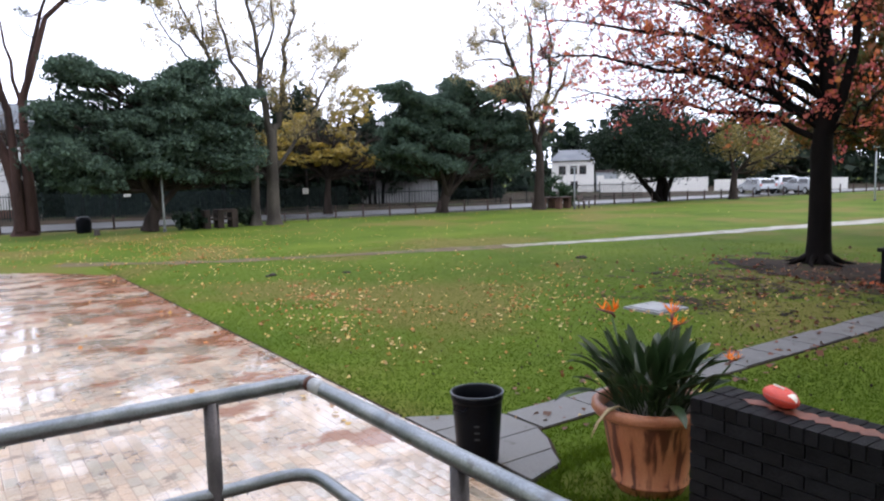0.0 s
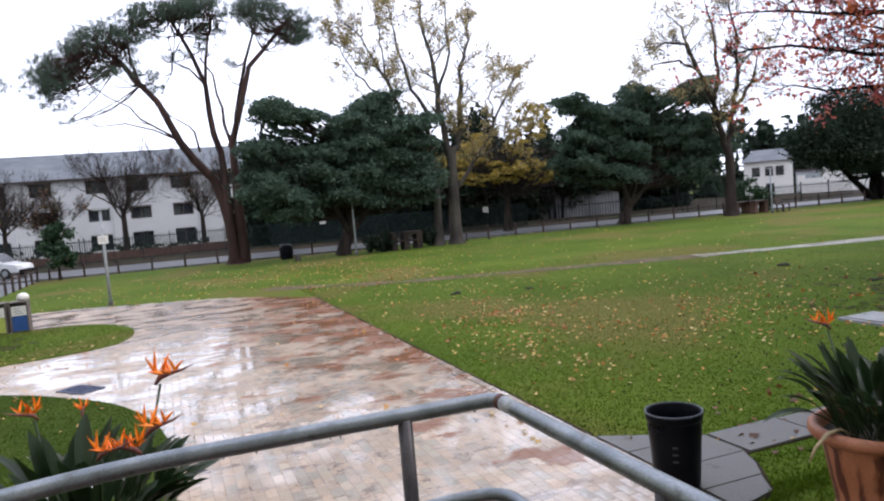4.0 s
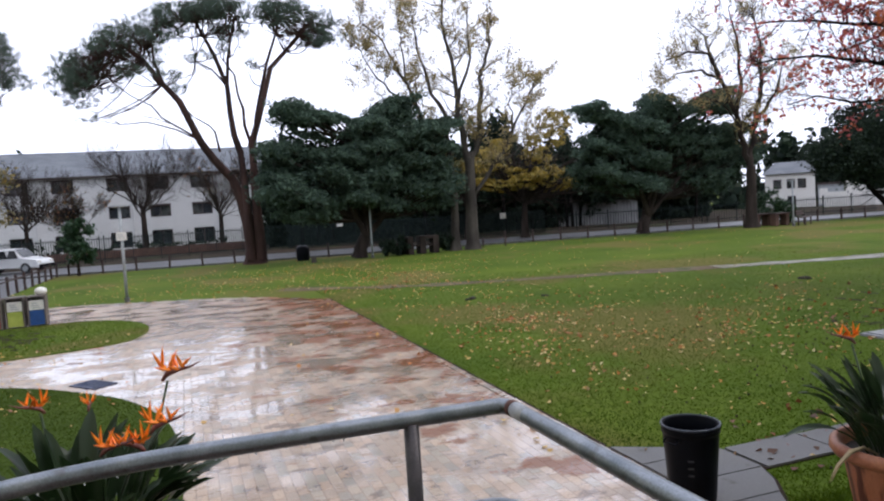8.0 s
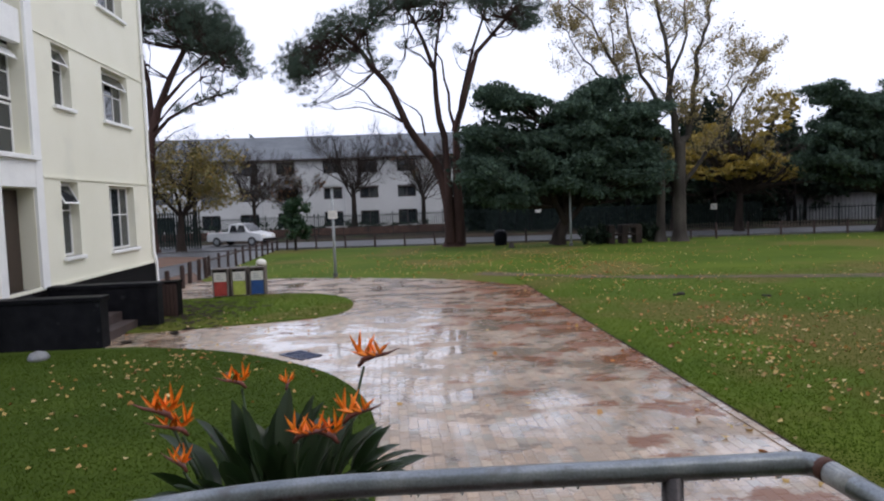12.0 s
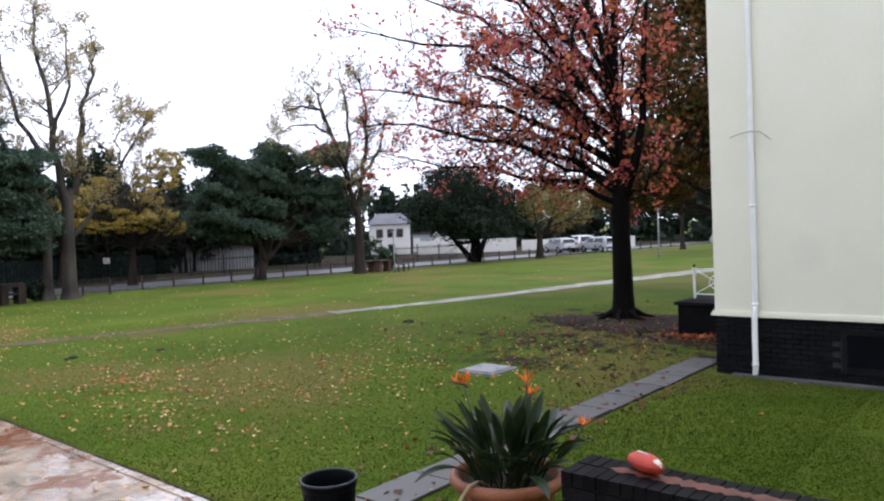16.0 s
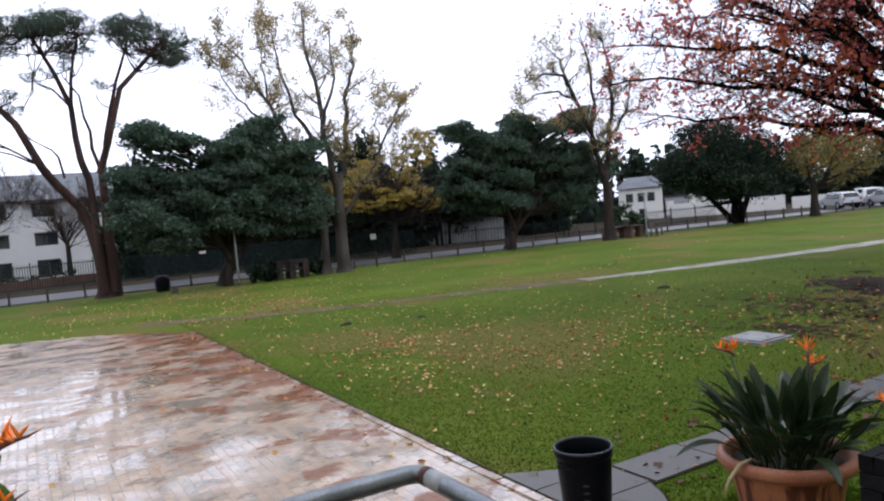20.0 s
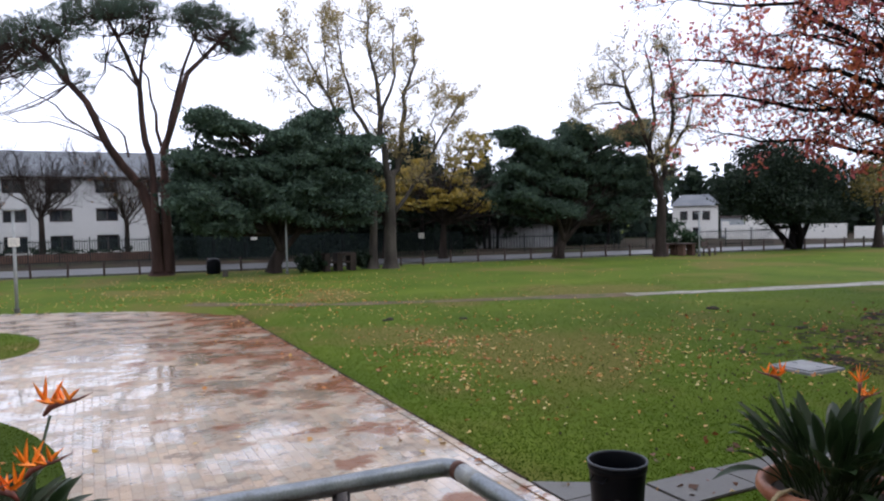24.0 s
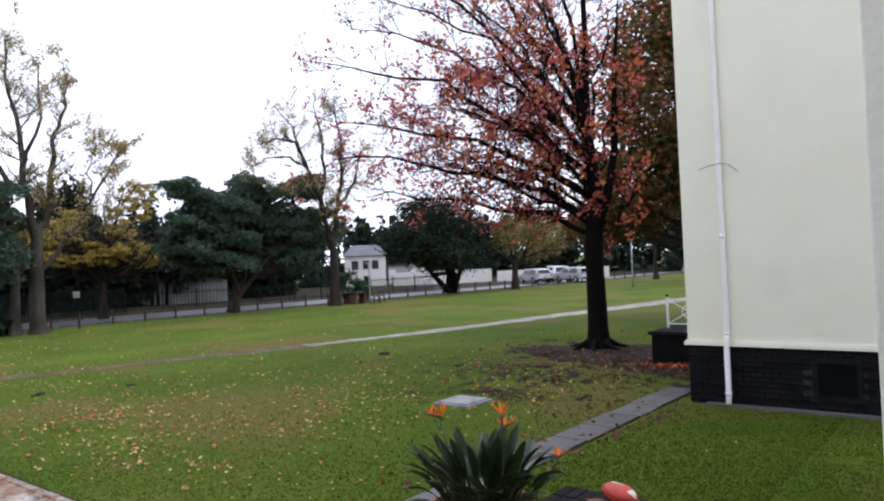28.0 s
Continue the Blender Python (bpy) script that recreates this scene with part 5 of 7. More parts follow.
    if sign:
        s = part("sign", Shape().box(x + 0.06, x + 0.075, y - 0.16, y + 0.16, sign - 0.14, sign + 0.14), MAT["pale"], t, "small white notice", bevel=0.003)
        for k in range(3):
            part("print_line", Shape().box(x + 0.0755, x + 0.078, y - 0.11, y + 0.1 - 0.03 * k, sign - 0.07 + 0.06 * k, sign - 0.05 + 0.06 * k), MAT["steel"], s)


lamp_post(-26.4, -1.4, 3.2, 2.2, "grey lamp post with a small white notice")
lamp_post(-37.85, 10.0, 3.3, 0, "thin grey lamp post under dark trees")
lamp_post(-34.3, 35.4, 2.7, 0, "thin grey lamp post beside the picnic table")
lamp_post(-23.4, 52.8, 3.6, 0, "grey lamp post at the far lawn edge")


# ---- trees ----
def wood_shape(segs):
    s = Shape()
    for pts, radii in segs:
        r = max(radii)
        s.tube(pts, radii, 14 if r > 0.25 else 8 if r > 0.08 else 5 if r > 0.025 else 3, False)
    return s


def grow(r, segs, tips, p, d, length, radius, depth, spread=38, lift=0.15, kids=(3, 5), wob=0.22, shrink=0.62, fine=0.004):
    """One limb with its side branches; tips gathers the places where leaves sit."""
    pts, q, steps = [p.copy()], p.copy(), 5
    d = d.normalized()
    for k in range(steps):
        d = (d + Vector((r.gauss(0, wob), r.gauss(0, wob), r.gauss(0, wob) * 0.7 + lift * 0.3))).normalized()
        q = q + d * (length / steps)
        pts.append(q.copy())
    segs.append((pts, [max(fine, radius * (1 - 0.72 * k / steps)) for k in range(steps + 1)]))
    if depth == 0:
        tips += pts[2:]
        return
    if depth == 1:
        tips += pts[3:]
    for _ in range(r.randint(*kids)):
        k = r.randint(1, steps)
        f = r.random()
        at = pts[k - 1].lerp(pts[k], f)
        axis = (pts[k] - pts[k - 1]).normalized()
        side = axis.orthogonal().normalized()
        side.rotate(Matrix.Rotation(r.uniform(0, 2 * math.pi), 3, axis))
        a = radians(spread + r.uniform(-14, 14))
        nd = axis * math.cos(a) + side * math.sin(a) + Vector((0, 0, lift))
        grow(r, segs, tips, at, nd, length * shrink * r.uniform(0.75, 1.15), radius * (1 - 0.72 * (k - 1 + f) / steps) * 0.62, depth - 1, spread, lift, kids, wob, shrink, fine)


def near_points(tips, n, reach, seed, drop=0.0):
    g = np.random.default_rng(seed)
    t = np.array([tuple(p) for p in tips])
    return t[g.integers(0, len(t), n)] + g.normal(size=(n, 3)) * reach - np.array([0, 0, drop])


def blob(c, r, n, seed, hollow=0.55):
    """Points in an uneven ellipsoid, denser near its skin, broken into clumps."""
    g = np.random.default_rng(seed)
    k = max(10, n // 60)
    u = g.normal(size=(k, 3))
    u /= np.linalg.norm(u, axis=1)[:, None]
    heart = u * (hollow + (1 - hollow) * g.random(k) ** 0.5)[:, None]
    pts = heart[g.integers(0, k, n)] + g.normal(size=(n, 3)) * 0.17
    return np.array(c) + pts * np.array(r)


def plant_tree(name, at, label, category, segs, bark, leaves=(), group=""):
    t = thing(name, at, label, category, group)
    thick = max(0.1, 0.3 * max(max(q[1]) for q in segs))
    part("trunk", wood_shape([q for q in segs if max(q[1]) >= thick]), bark, t, smooth=True)
    part("branchwork", wood_shape([q for q in segs if max(q[1]) < thick]), bark, t, smooth=True, kind="stuff")
    for k, (pts, size, material, flat, *aspect) in enumerate(leaves):
        part("crown", cloud_mesh("crown", pts, size, material, flat, 11 + k, aspect[0] if aspect else 1.5, 0.12), None, t, kind="stuff")
    return t


def root_flare(x, y, r, h=1.0):
    pts = [Vector((x, y, -0.06)), Vector((x, y, 0.08)), Vector((x, y, 0.28)), Vector((x, y, 0.6)), Vector((x, y, h))]
    return (pts, [r * 1.6, r * 1.38, r * 1.17, r * 1.05, r])


def tufts(tips, n, per, reach, seed, keep=None):
    """Leaves in loose clusters at some of the twig ends, so that other twigs stay bare."""
    g = np.random.default_rng(seed)
    t = np.array([tuple(p) for p in tips])
    if keep is not None:
        t = t[[keep(p) for p in t]]
    c = t[g.integers(0, len(t), n)]
    return np.repeat(c, per, 0) + g.normal(size=(n * per, 3)) * reach


# big red-leaved tree on the lawn
r = random.Random(5)
segs, tips = [], []
bx, by = -9.6, 19.55
segs.append(root_flare(bx, by, 0.28, 1.2))
segs.append(([Vector((bx, by, 1.2)), Vector((bx - 0.02, by + 0.02, 2.2)), Vector((bx + 0.0, by, 3.1))], [0.28, 0.26, 0.27]))
for k in range(7):
    a = 2 * math.pi * k / 7 + 0.4
    segs.append(([Vector((bx + 0.2 * math.cos(a), by + 0.2 * math.sin(a), 0.22)), Vector((bx + 0.55 * math.cos(a), by + 0.55 * math.sin(a), 0.06)), Vector((bx + 1.0 * math.cos(a + 0.2), by + 1.0 * math.sin(a + 0.2), -0.06))], [0.12, 0.06, 0.02]))
leader = [Vector((bx, by, 3.0)), Vector((bx + 0.08, by + 0.05, 4.6)), Vector((bx - 0.10, by + 0.0, 6.6)), Vector((bx + 0.05, by - 0.05, 9.0)), Vector((bx - 0.1, by + 0.1, 12.5))]
segs.append((leader, [0.26, 0.20, 0.15, 0.09, 0.02]))
segs.append(([Vector((bx + 0.05, by, 3.3)), Vector((bx + 0.38, by + 0.2, 4.3)), Vector((bx + 0.62, by + 0.3, 5.6)), Vector((bx + 0.66, by + 0.4, 7.4)), Vector((bx + 0.9, by + 0.4, 10.0))], [0.17, 0.14, 0.11, 0.08, 0.02]))
OUT, DEEP = Vector((-0.89, -0.45, 0)), Vector((-0.45, 0.89, 0))
for reach, top, side, rad in ((6.9, 4.7, 0.4, 0.11), (7.6, 5.9, -1.0, 0.12), (8.2, 7.3, 0.8, 0.12), (8.3, 8.9, -0.6, 0.11), (7.8, 10.4, 1.2, 0.10), (6.9, 11.8, -1.2, 0.10), (5.6, 13.0, 0.8, 0.09), (3.8, 14.0, -0.8, 0.09), (2.0, 14.4, 1.0, 0.08), (5.0, 5.3, -2.0, 0.09), (6.2, 8.0, 2.2, 0.09), (5.4, 9.9, -2.4, 0.09), (4.4, 11.4, 2.2, 0.08), (4.6, 7.0, -2.6, 0.08),
    (3.4, 9.2, 3.0, 0.08), (2.6, 11.2, -2.4, 0.08), (3.2, 5.4, 2.6, 0.07), (2.6, 6.9, -3.0, 0.07), (1.2, 9.6, -3.0, 0.08), (0.8, 8.0, 3.0, 0.08), (6.6, 6.4, 2.4, 0.08), (-1.9, 4.3, -0.4, 0.06), (-1.4, 7.6, -0.8, 0.06), (-1.2, 10.4, 0.8, 0.06), (-0.4, 13.2, 0.4, 0.07)):
    z0 = 3.15 + 0.40 * (top - 4.6)
    k0 = sum(z0 > q.z for q in leader[1:4])
    at = leader[k0].lerp(leader[k0 + 1], (z0 - leader[k0].z) / (leader[k0 + 1].z - leader[k0].z))
    end = Vector((bx, by, top)) + OUT * reach + DEEP * side
    bend = Vector((bx, by, z0 + 0.72 * (top - z0) + 0.5)) + OUT * reach * 0.42 + DEEP * side * 0.5
    arm, m = [], 9
    for k in range(m + 1):
        f = k / m
        arm.append(at * (1 - f) ** 2 + bend * 2 * f * (1 - f) + end * f * f + Vector((r.gauss(0, 0.12), r.gauss(0, 0.12), r.gauss(0, 0.10))) * (1 < k))
    segs.append((arm, [rad * 0.85 * (1 - 0.85 * k / m) for k in range(m + 1)]))
    for k in range(2, m + 1):
        d = (arm[k] - arm[k - 1]).normalized()
        for _ in range(3 if reach > 1.5 else 2):
            o = d.orthogonal().normalized()
            o.rotate(Matrix.Rotation(r.uniform(0, 2 * math.pi), 3, d))
            grow(r, segs, tips, arm[k - 1].lerp(arm[k], r.random()), d * 0.7 + o * 0.85 + Vector((0, 0, 0.1)), r.uniform(0.9, 1.9), max(0.012, rad * 0.27 * (1.1 - 0.6 * k / m)), 2, 46, 0.08, (4, 5), 0.24, 0.52, 0.0055)


def leafy(p):
    """Dense low and near the trunk, thin on the high outer twigs, in patches."""
    out = -0.89 * (p[0] - bx) - 0.45 * (p[1] - by)
    if out < -1.5 or out > 9.0:
        return False
    chance = 0.2 if out > 4.2 and p[2] > 9.2 else 0.45 if p[2] > 9.2 else 0.8
    return noise.noise(Vector(p) * 1.1) > -0.2 and r.random() < chance


plant_tree("sweetgum_tree", (bx, by, 0), "autumn tree with black wet trunk and red leaves", "tree", segs, MAT["barkd"], [(tufts(tips, 2900, 4, 0.09, 1, leafy), 0.090, MAT["lv_red"], 0.0, 1.3), (tufts(tips, 520, 4, 0.11, 2, lambda p: abs(p[0] - bx) < 3.2 and leafy(p)), 0.115, MAT["lv_orange"], 0.0, 1.2), (tufts(tips, 900, 2, 0.10, 3, lambda p: -0.89 * (p[0] - bx) - 0.45 * (p[1] - by) < 8), 0.075, MAT["lv_red"], 0.0, 1.3)])

# stone pine with several stems
def needle_mesh(name, centres, per, length, width, material, seed):
    """Tufts of thin needles that fan out and up from each centre."""
    g = np.random.default_rng(seed)
    c = np.repeat(centres, per, 0) + g.normal(size=(len(centres) * per, 3)) * 0.05
    n = len(c)
    d = g.normal(size=(n, 3)) + np.array([0, 0, 0.35])
    d /= np.linalg.norm(d, axis=1)[:, None]
    w = np.cross(d, g.normal(size=(n, 3)))
    w /= np.linalg.norm(w, axis=1)[:, None] + 1e-9
    ln = length * g.uniform(0.6, 1.2, n)[:, None]
    co = np.stack([c + w * width * 0.5, c + d * ln, c - w * width * 0.5, c - d * ln * 0.15], 1).reshape(-1, 3)
    me = bpy.data.meshes.new(name)
    me.vertices.add(4 * n)
    me.vertices.foreach_set("co", co.ravel())
    me.loops.add(4 * n)
    me.loops.foreach_set("vertex_index", np.arange(4 * n, dtype=np.int32))
    me.polygons.add(n)
    me.polygons.foreach_set("loop_start", np.arange(0, 4 * n, 4, dtype=np.int32))
    me.update(calc_edges=True)
    me.materials.append(material)
    return me


def pine(x, y, trunk, stems, dead, clumps, label, seed, density=1.0):
    r = random.Random(seed)
    g = np.random.default_rng(seed)
    segs, tips, pts = [], [], []
    segs += trunk
    for st in stems:
        q = [Vector(p) for p in st[0]]
        n = len(q)
        segs.append((q, [st[1] * (1 - 0.62 * k / (n - 1)) for k in range(n)]))
    for st in dead:
        q = [Vector(p) for p in st[0]]
        segs.append((q, [st[1] * (1 - 0.8 * k / (len(q) - 1)) for k in range(len(q))]))
        grow(r, segs, tips, q[-2], q[-1] - q[-2], 1.6, st[1] * 0.4, 1, 40, 0.05, (2, 4))
    stem_pts = [Vector(p) for st in stems for p in st[0][-4:]]
    for k, (cx, cy, cz, rx, ry, rz) in enumerate(clumps):
        c = Vector((cx, cy, cz))
        near = sorted(stem_pts, key=lambda p: (p - c).length)[:3]
        n = int(density * 50 * rx * ry * rz + 16)
        q = g.normal(size=(3 * n, 3))
        q = q / np.linalg.norm(q, axis=1)[:, None] * (g.random(3 * n) ** 0.42)[:, None]
        q[:, 2] = np.where(q[:, 2] < -0.35, -0.35 + 0.35 * (q[:, 2] + 0.35), q[:, 2])
        q = np.array((cx, cy, cz)) + q * np.array((rx, ry, rz)) * 1.08
        keep = np.array([noise.noise(Vector(p) * 1.3) > -0.12 for p in q])
        q = q[keep][:n]
        pts.append(q)
        for m in range(4):
            e = Vector(q[g.integers(0, len(q))]) - Vector((0, 0, 0.1))
            s0 = near[m % len(near)]
            mid = s0.lerp(e, 0.5) + Vector((r.gauss(0, 0.2), r.gauss(0, 0.2), -0.12 - 0.05 * (e - s0).length))
            segs.append(([s0, s0.lerp(mid, 0.5) + Vector((0, r.gauss(0, 0.1), -0.06)), mid, mid.lerp(e, 0.5) + Vector((0, 0, -0.05)), e], [0.038, 0.032, 0.026, 0.018, 0.010]))
            grow(r, segs, [], mid, e - mid, (e - mid).length * 0.9, 0.017, 1, 42, 0.3, (3, 5), 0.2, 0.6, 0.008)
    t = plant_tree("stone_pine", (x, y, 0), label, "tree", segs, MAT["barkp"], (), "pines")
    part("crown", needle_mesh("crown", np.concatenate(pts), 15, 0.25, 0.020, MAT["lv_pine"], seed), None, t, kind="stuff")


def umbrella(seed, line, depth, n, size):
    """Flat clumps of needles under a domed canopy line of (y, top, thickness)."""
    r = random.Random(seed)
    out = []
    for k in range(n):
        u = (k + r.random()) / n * (len(line) - 1)
        a, f = line[int(u)], u - int(u)
        b = line[int(u) + 1]
        y, top, th = (a[i] * (1 - f) + b[i] * f for i in range(3))
        dx = r.uniform(-1, 1) * depth
        s = size * r.uniform(0.75, 1.25)
        out.append((dx, y, top - 0.38 * s - abs(r.gauss(0, 0.5)) * th - 0.9 * (dx / depth) ** 2, s * 1.3, s, 0.48 * s))
    return out


X = -41.5
pine(X, 4.1, [root_flare(X, 4.15, 0.46, 1.2), ([Vector((X, 4.15, 1.2)), Vector((X, 3.95, 2.4)), Vector((X, 3.65, 3.7)), Vector((X, 3.3, 4.7))], [0.46, 0.36, 0.28, 0.24]),
               ([Vector((X + 0.3, 4.5, 0.2)), Vector((X + 0.3, 4.45, 2.5)), Vector((X + 0.2, 4.45, 4.6)), Vector((X, 4.5, 6.5))], [0.34, 0.27, 0.22, 0.19]),
               ([Vector((X + 0.4, 3.95, 0.2)), Vector((X + 0.4, 3.95, 2.5)), Vector((X + 0.2, 3.9, 4.6)), Vector((X, 3.85, 6.2))], [0.30, 0.23, 0.19, 0.17])],
     [([(X, 3.3, 4.7), (X + 0.3, 2.42, 5.77), (X + 0.5, 1.79, 6.72), (X + 0.7, 1.33, 7.79), (X + 0.8, 0.88, 8.86), (X + 0.7, 0.14, 9.77), (X + 0.6, -0.69, 10.96), (X + 0.4, -1.6, 11.8), (X + 0.3, -2.6, 12.0)], 0.24),
      ([(X + 0.7, 0.14, 9.77), (X + 0.2, -0.2, 11.0), (X - 0.2, -0.3, 12.2), (X - 0.4, 0.1, 13.2)], 0.09),
      ([(X, 3.85, 6.1), (X - 0.1, 3.58, 7.1), (X - 0.2, 3.47, 8.3), (X - 0.2, 3.42, 9.83), (X - 0.3, 2.87, 11.5), (X - 0.2, 2.4, 12.5), (X, 1.93, 13.4)], 0.19),
      ([(X - 0.2, 3.42, 9.83), (X + 0.5, 2.63, 10.61), (X + 0.8, 1.8, 10.95)], 0.07),
      ([(X - 0.2, 3.42, 9.83), (X - 0.6, 3.6, 11.4), (X - 0.8, 3.9, 12.8), (X - 0.7, 4.2, 13.7)], 0.10),
      ([(X, 4.4, 6.4), (X + 0.2, 4.93, 7.95), (X + 0.3, 5.39, 9.48), (X + 0.4, 5.76, 10.7), (X + 0.3, 6.62, 11.6), (X + 0.2, 7.5, 12.55), (X, 8.2, 13.4)], 0.19),
      ([(X, 4.58, 6.5), (X - 0.3, 4.9, 8.26), (X - 0.4, 5.3, 9.8), (X - 0.5, 5.7, 11.2), (X - 0.5, 6.3, 12.8), (X - 0.5, 6.6, 13.8)], 0.13),
      ([(X - 0.1, 4.48, 6.48), (X - 0.2, 4.18, 7.67), (X - 0.2, 4.18, 8.59), (X - 0.3, 3.96, 9.36), (X - 0.3, 3.87, 10.43), (X - 0.4, 3.3, 11.3)], 0.10)],
     [([(X + 0.5, 1.5, 7.04), (X + 0.9, -0.05, 8.0), (X + 1.2, -0.5, 8.6), (X + 1.4, -1.44, 9.08), (X + 1.6, -2.2, 9.7), (X + 1.6, -2.85, 10.7)], 0.06),
      ([(X + 0.5, 1.6, 6.9), (X + 1.0, 0.58, 7.38), (X + 1.4, -0.77, 7.74), (X + 1.7, -2.0, 7.6), (X + 1.8, -3.2, 7.85)], 0.055),
      ([(X + 0.2, 2.75, 6.2), (X + 0.3, 2.57, 7.28), (X + 0.4, 2.32, 7.6), (X + 0.5, 1.51, 8.1), (X + 0.6, 1.2, 8.5)], 0.07), ([(X + 0.9, 0.3, 7.7), (X + 1.2, -0.5, 8.0), (X + 1.4, -1.3, 8.1)], 0.03)],
     [(X + c[0], *c[1:]) for c in umbrella(5, [(-4.3, 10.5, 0.6), (-4.0, 11.5, 1.2), (-2.9, 12.7, 1.4), (-1.3, 13.35, 1.5), (0.2, 13.9, 1.4), (1.8, 14.5, 1.3), (3.2, 14.65, 1.0), (4.4, 14.5, 0.5)], 2.6, 58, 0.95)
      + umbrella(6, [(5.4, 14.2, 0.6), (6.4, 14.55, 1.1), (7.5, 14.65, 1.3), (8.7, 14.3, 1.3), (9.1, 13.4, 0.7)], 2.2, 26, 0.9)]
     + [(X + 0.6, 0.9, 9.7, 0.7, 0.6, 0.55), (X + 0.6, 1.0, 10.3, 0.6, 0.5, 0.3), (X + 0.6, 2.1, 11.2, 0.8, 0.8, 0.35), (X + 0.2, 3.6, 11.9, 0.8, 0.8, 0.35), (X, 5.0, 11.0, 0.5, 0.5, 0.3), (X + 1.6, -3.5, 7.95, 0.4, 0.6, 0.2), (X + 0.8, -4.2, 9.6, 0.6, 0.5, 0.4), (X + 0.3, -2.0, 11.9, 1.8, 1.4, 0.7), (X + 0.3, -0.6, 12.6, 1.8, 1.2, 0.6)],
     "tall multi-stemmed stone pine with flat crowns", 3, 1.0)
X = -45.5
pine(X, -14.0, [root_flare(X, -14, 0.5, 1.2), ([Vector((X, -14, 1.2)), Vector((X, -13.9, 4)), Vector((X, -13.6, 6.6))], [0.5, 0.42, 0.34])],
     [([(X, -13.6, 6.6), (X, -13.0, 8.6), (X, -12.2, 10.4), (X, -11.2, 12.2), (X, -10.4, 13.6)], 0.28), ([(X, -13.5, 6.9), (X + 0.4, -12.3, 8.0), (X + 0.6, -10.8, 8.8), (X + 0.6, -9.3, 9.3)], 0.14), ([(X, -13.4, 7.6), (X - 0.4, -13.6, 10.4), (X - 0.4, -14.2, 13.4)], 0.22), ([(X, -13.0, 8.6), (X + 0.5, -11.2, 10.3), (X + 0.5, -9.4, 11.6)], 0.13), ([(X + 0.3, -13.3, 7.4), (X + 0.7, -11.8, 8.9), (X + 0.9, -10.2, 10.2)], 0.08)],
     [([(X, -13.4, 6.2), (X + 0.5, -12.0, 7.2), (X + 0.8, -10.6, 7.6)], 0.05)],
     [(X + c[0], *c[1:]) for c in umbrella(9, [(-16.5, 14.6, 2.0), (-14.5, 15.8, 2.6), (-12.0, 16.2, 3.2), (-10.4, 15.4, 3.0), (-9.0, 14.6, 2.4), (-8.2, 13.0, 1.2)], 2.6, 52, 1.15)]
     + [(X, -11.6, 13.2, 2.4, 1.9, 1.3), (X, -9.8, 12.6, 2.0, 1.4, 1.1), (X, -10.6, 14.2, 2.2, 1.7, 1.0), (X + 0.5, -9.0, 9.5, 1.1, 0.8, 0.5), (X + 0.5, -10.2, 9.0, 1.0, 0.9, 0.4), (X + 0.5, -11.4, 8.5, 0.9, 0.9, 0.35), (X + 0.6, -9.4, 10.1, 0.9, 0.7, 0.35)],
     "dark stone pine behind the cream block", 8, 1.5)


# spreading dark conifers with layered boughs
def conifer(x, y, height, lobes, label, seed, lean=0.0):
    """Leaning trunk and many drooping pads of leaf sprays; lobes: (y, z, half width, half height) of the crown's masses."""
    r = random.Random(seed)
    g = np.random.default_rng(seed)
    segs, pts, core = [], [], []
    segs.append(([Vector((x, y - 0.1, -0.06)), Vector((x, y - 0.05, 0.15)), Vector((x, y, 0.5)), Vector((x, y + lean * 0.35, 1.2)), Vector((x, y + lean * 0.6, height * 0.35)), Vector((x, y + lean * 0.85, height * 0.65)), Vector((x, y + lean, height * 0.9))], [0.52, 0.42, 0.36, 0.32, 0.26, 0.15, 0.03]))
    for k in range(3):
        a = -0.9 + 0.9 * k
        segs.append(([Vector((x + 0.2, y + lean * 0.35, 1.1)), Vector((x + 0.7, y + lean * 0.5 + a, 2.4)), Vector((x + 0.9, y + lean + 2.2 * a, 4.0)), Vector((x + 0.9, y + lean + 3.2 * a, 5.4))], [0.18, 0.14, 0.09, 0.03]))
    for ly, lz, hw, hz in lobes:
        # core: dark filler leaves closing the crown's gaps, its inner shade put into colour
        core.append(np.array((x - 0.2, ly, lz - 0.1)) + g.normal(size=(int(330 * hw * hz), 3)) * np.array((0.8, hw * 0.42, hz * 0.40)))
        for _ in range(int(9.5 * hw * hz + 9)):
            a, q = r.uniform(0, 2 * math.pi), math.sqrt(r.random())
            cy, cz = ly + hw * q * math.cos(a) * 0.95, lz + hz * q * math.sin(a) * 0.95
            px = x + r.uniform(-0.5, 1.0) * 2.6 * math.sqrt(max(0.1, 1 - q * q * 0.8))
            w = r.uniform(0.42, 0.95)
            out = max(-1.0, min(1.0, (cy - y - lean) / 4.0))
            end = Vector((px, cy, cz - 0.1))
            zb = max(2.0, cz - 0.7 - 0.3 * abs(cy - y - lean))
            base = Vector((x, y + lean * min(1, zb / height), min(zb, height * 0.85)))
            segs.append(([base, base.lerp(end, 0.55) + Vector((0, 0, -0.15)), end], [0.07, 0.045, 0.014]))
            n = int(780 * w * w + 60)
            th, ro = g.uniform(0, 2 * np.pi, n), np.sqrt(g.random(n))
            ph = r.uniform(0, 6.28)
            lobe = 0.80 + 0.20 * np.sin(4 * th + ph) + 0.16 * np.sin(7 * th + 2 * ph)
            dy, dx = w * 1.25 * ro * lobe * np.cos(th), w * 1.0 * ro * lobe * np.sin(th)
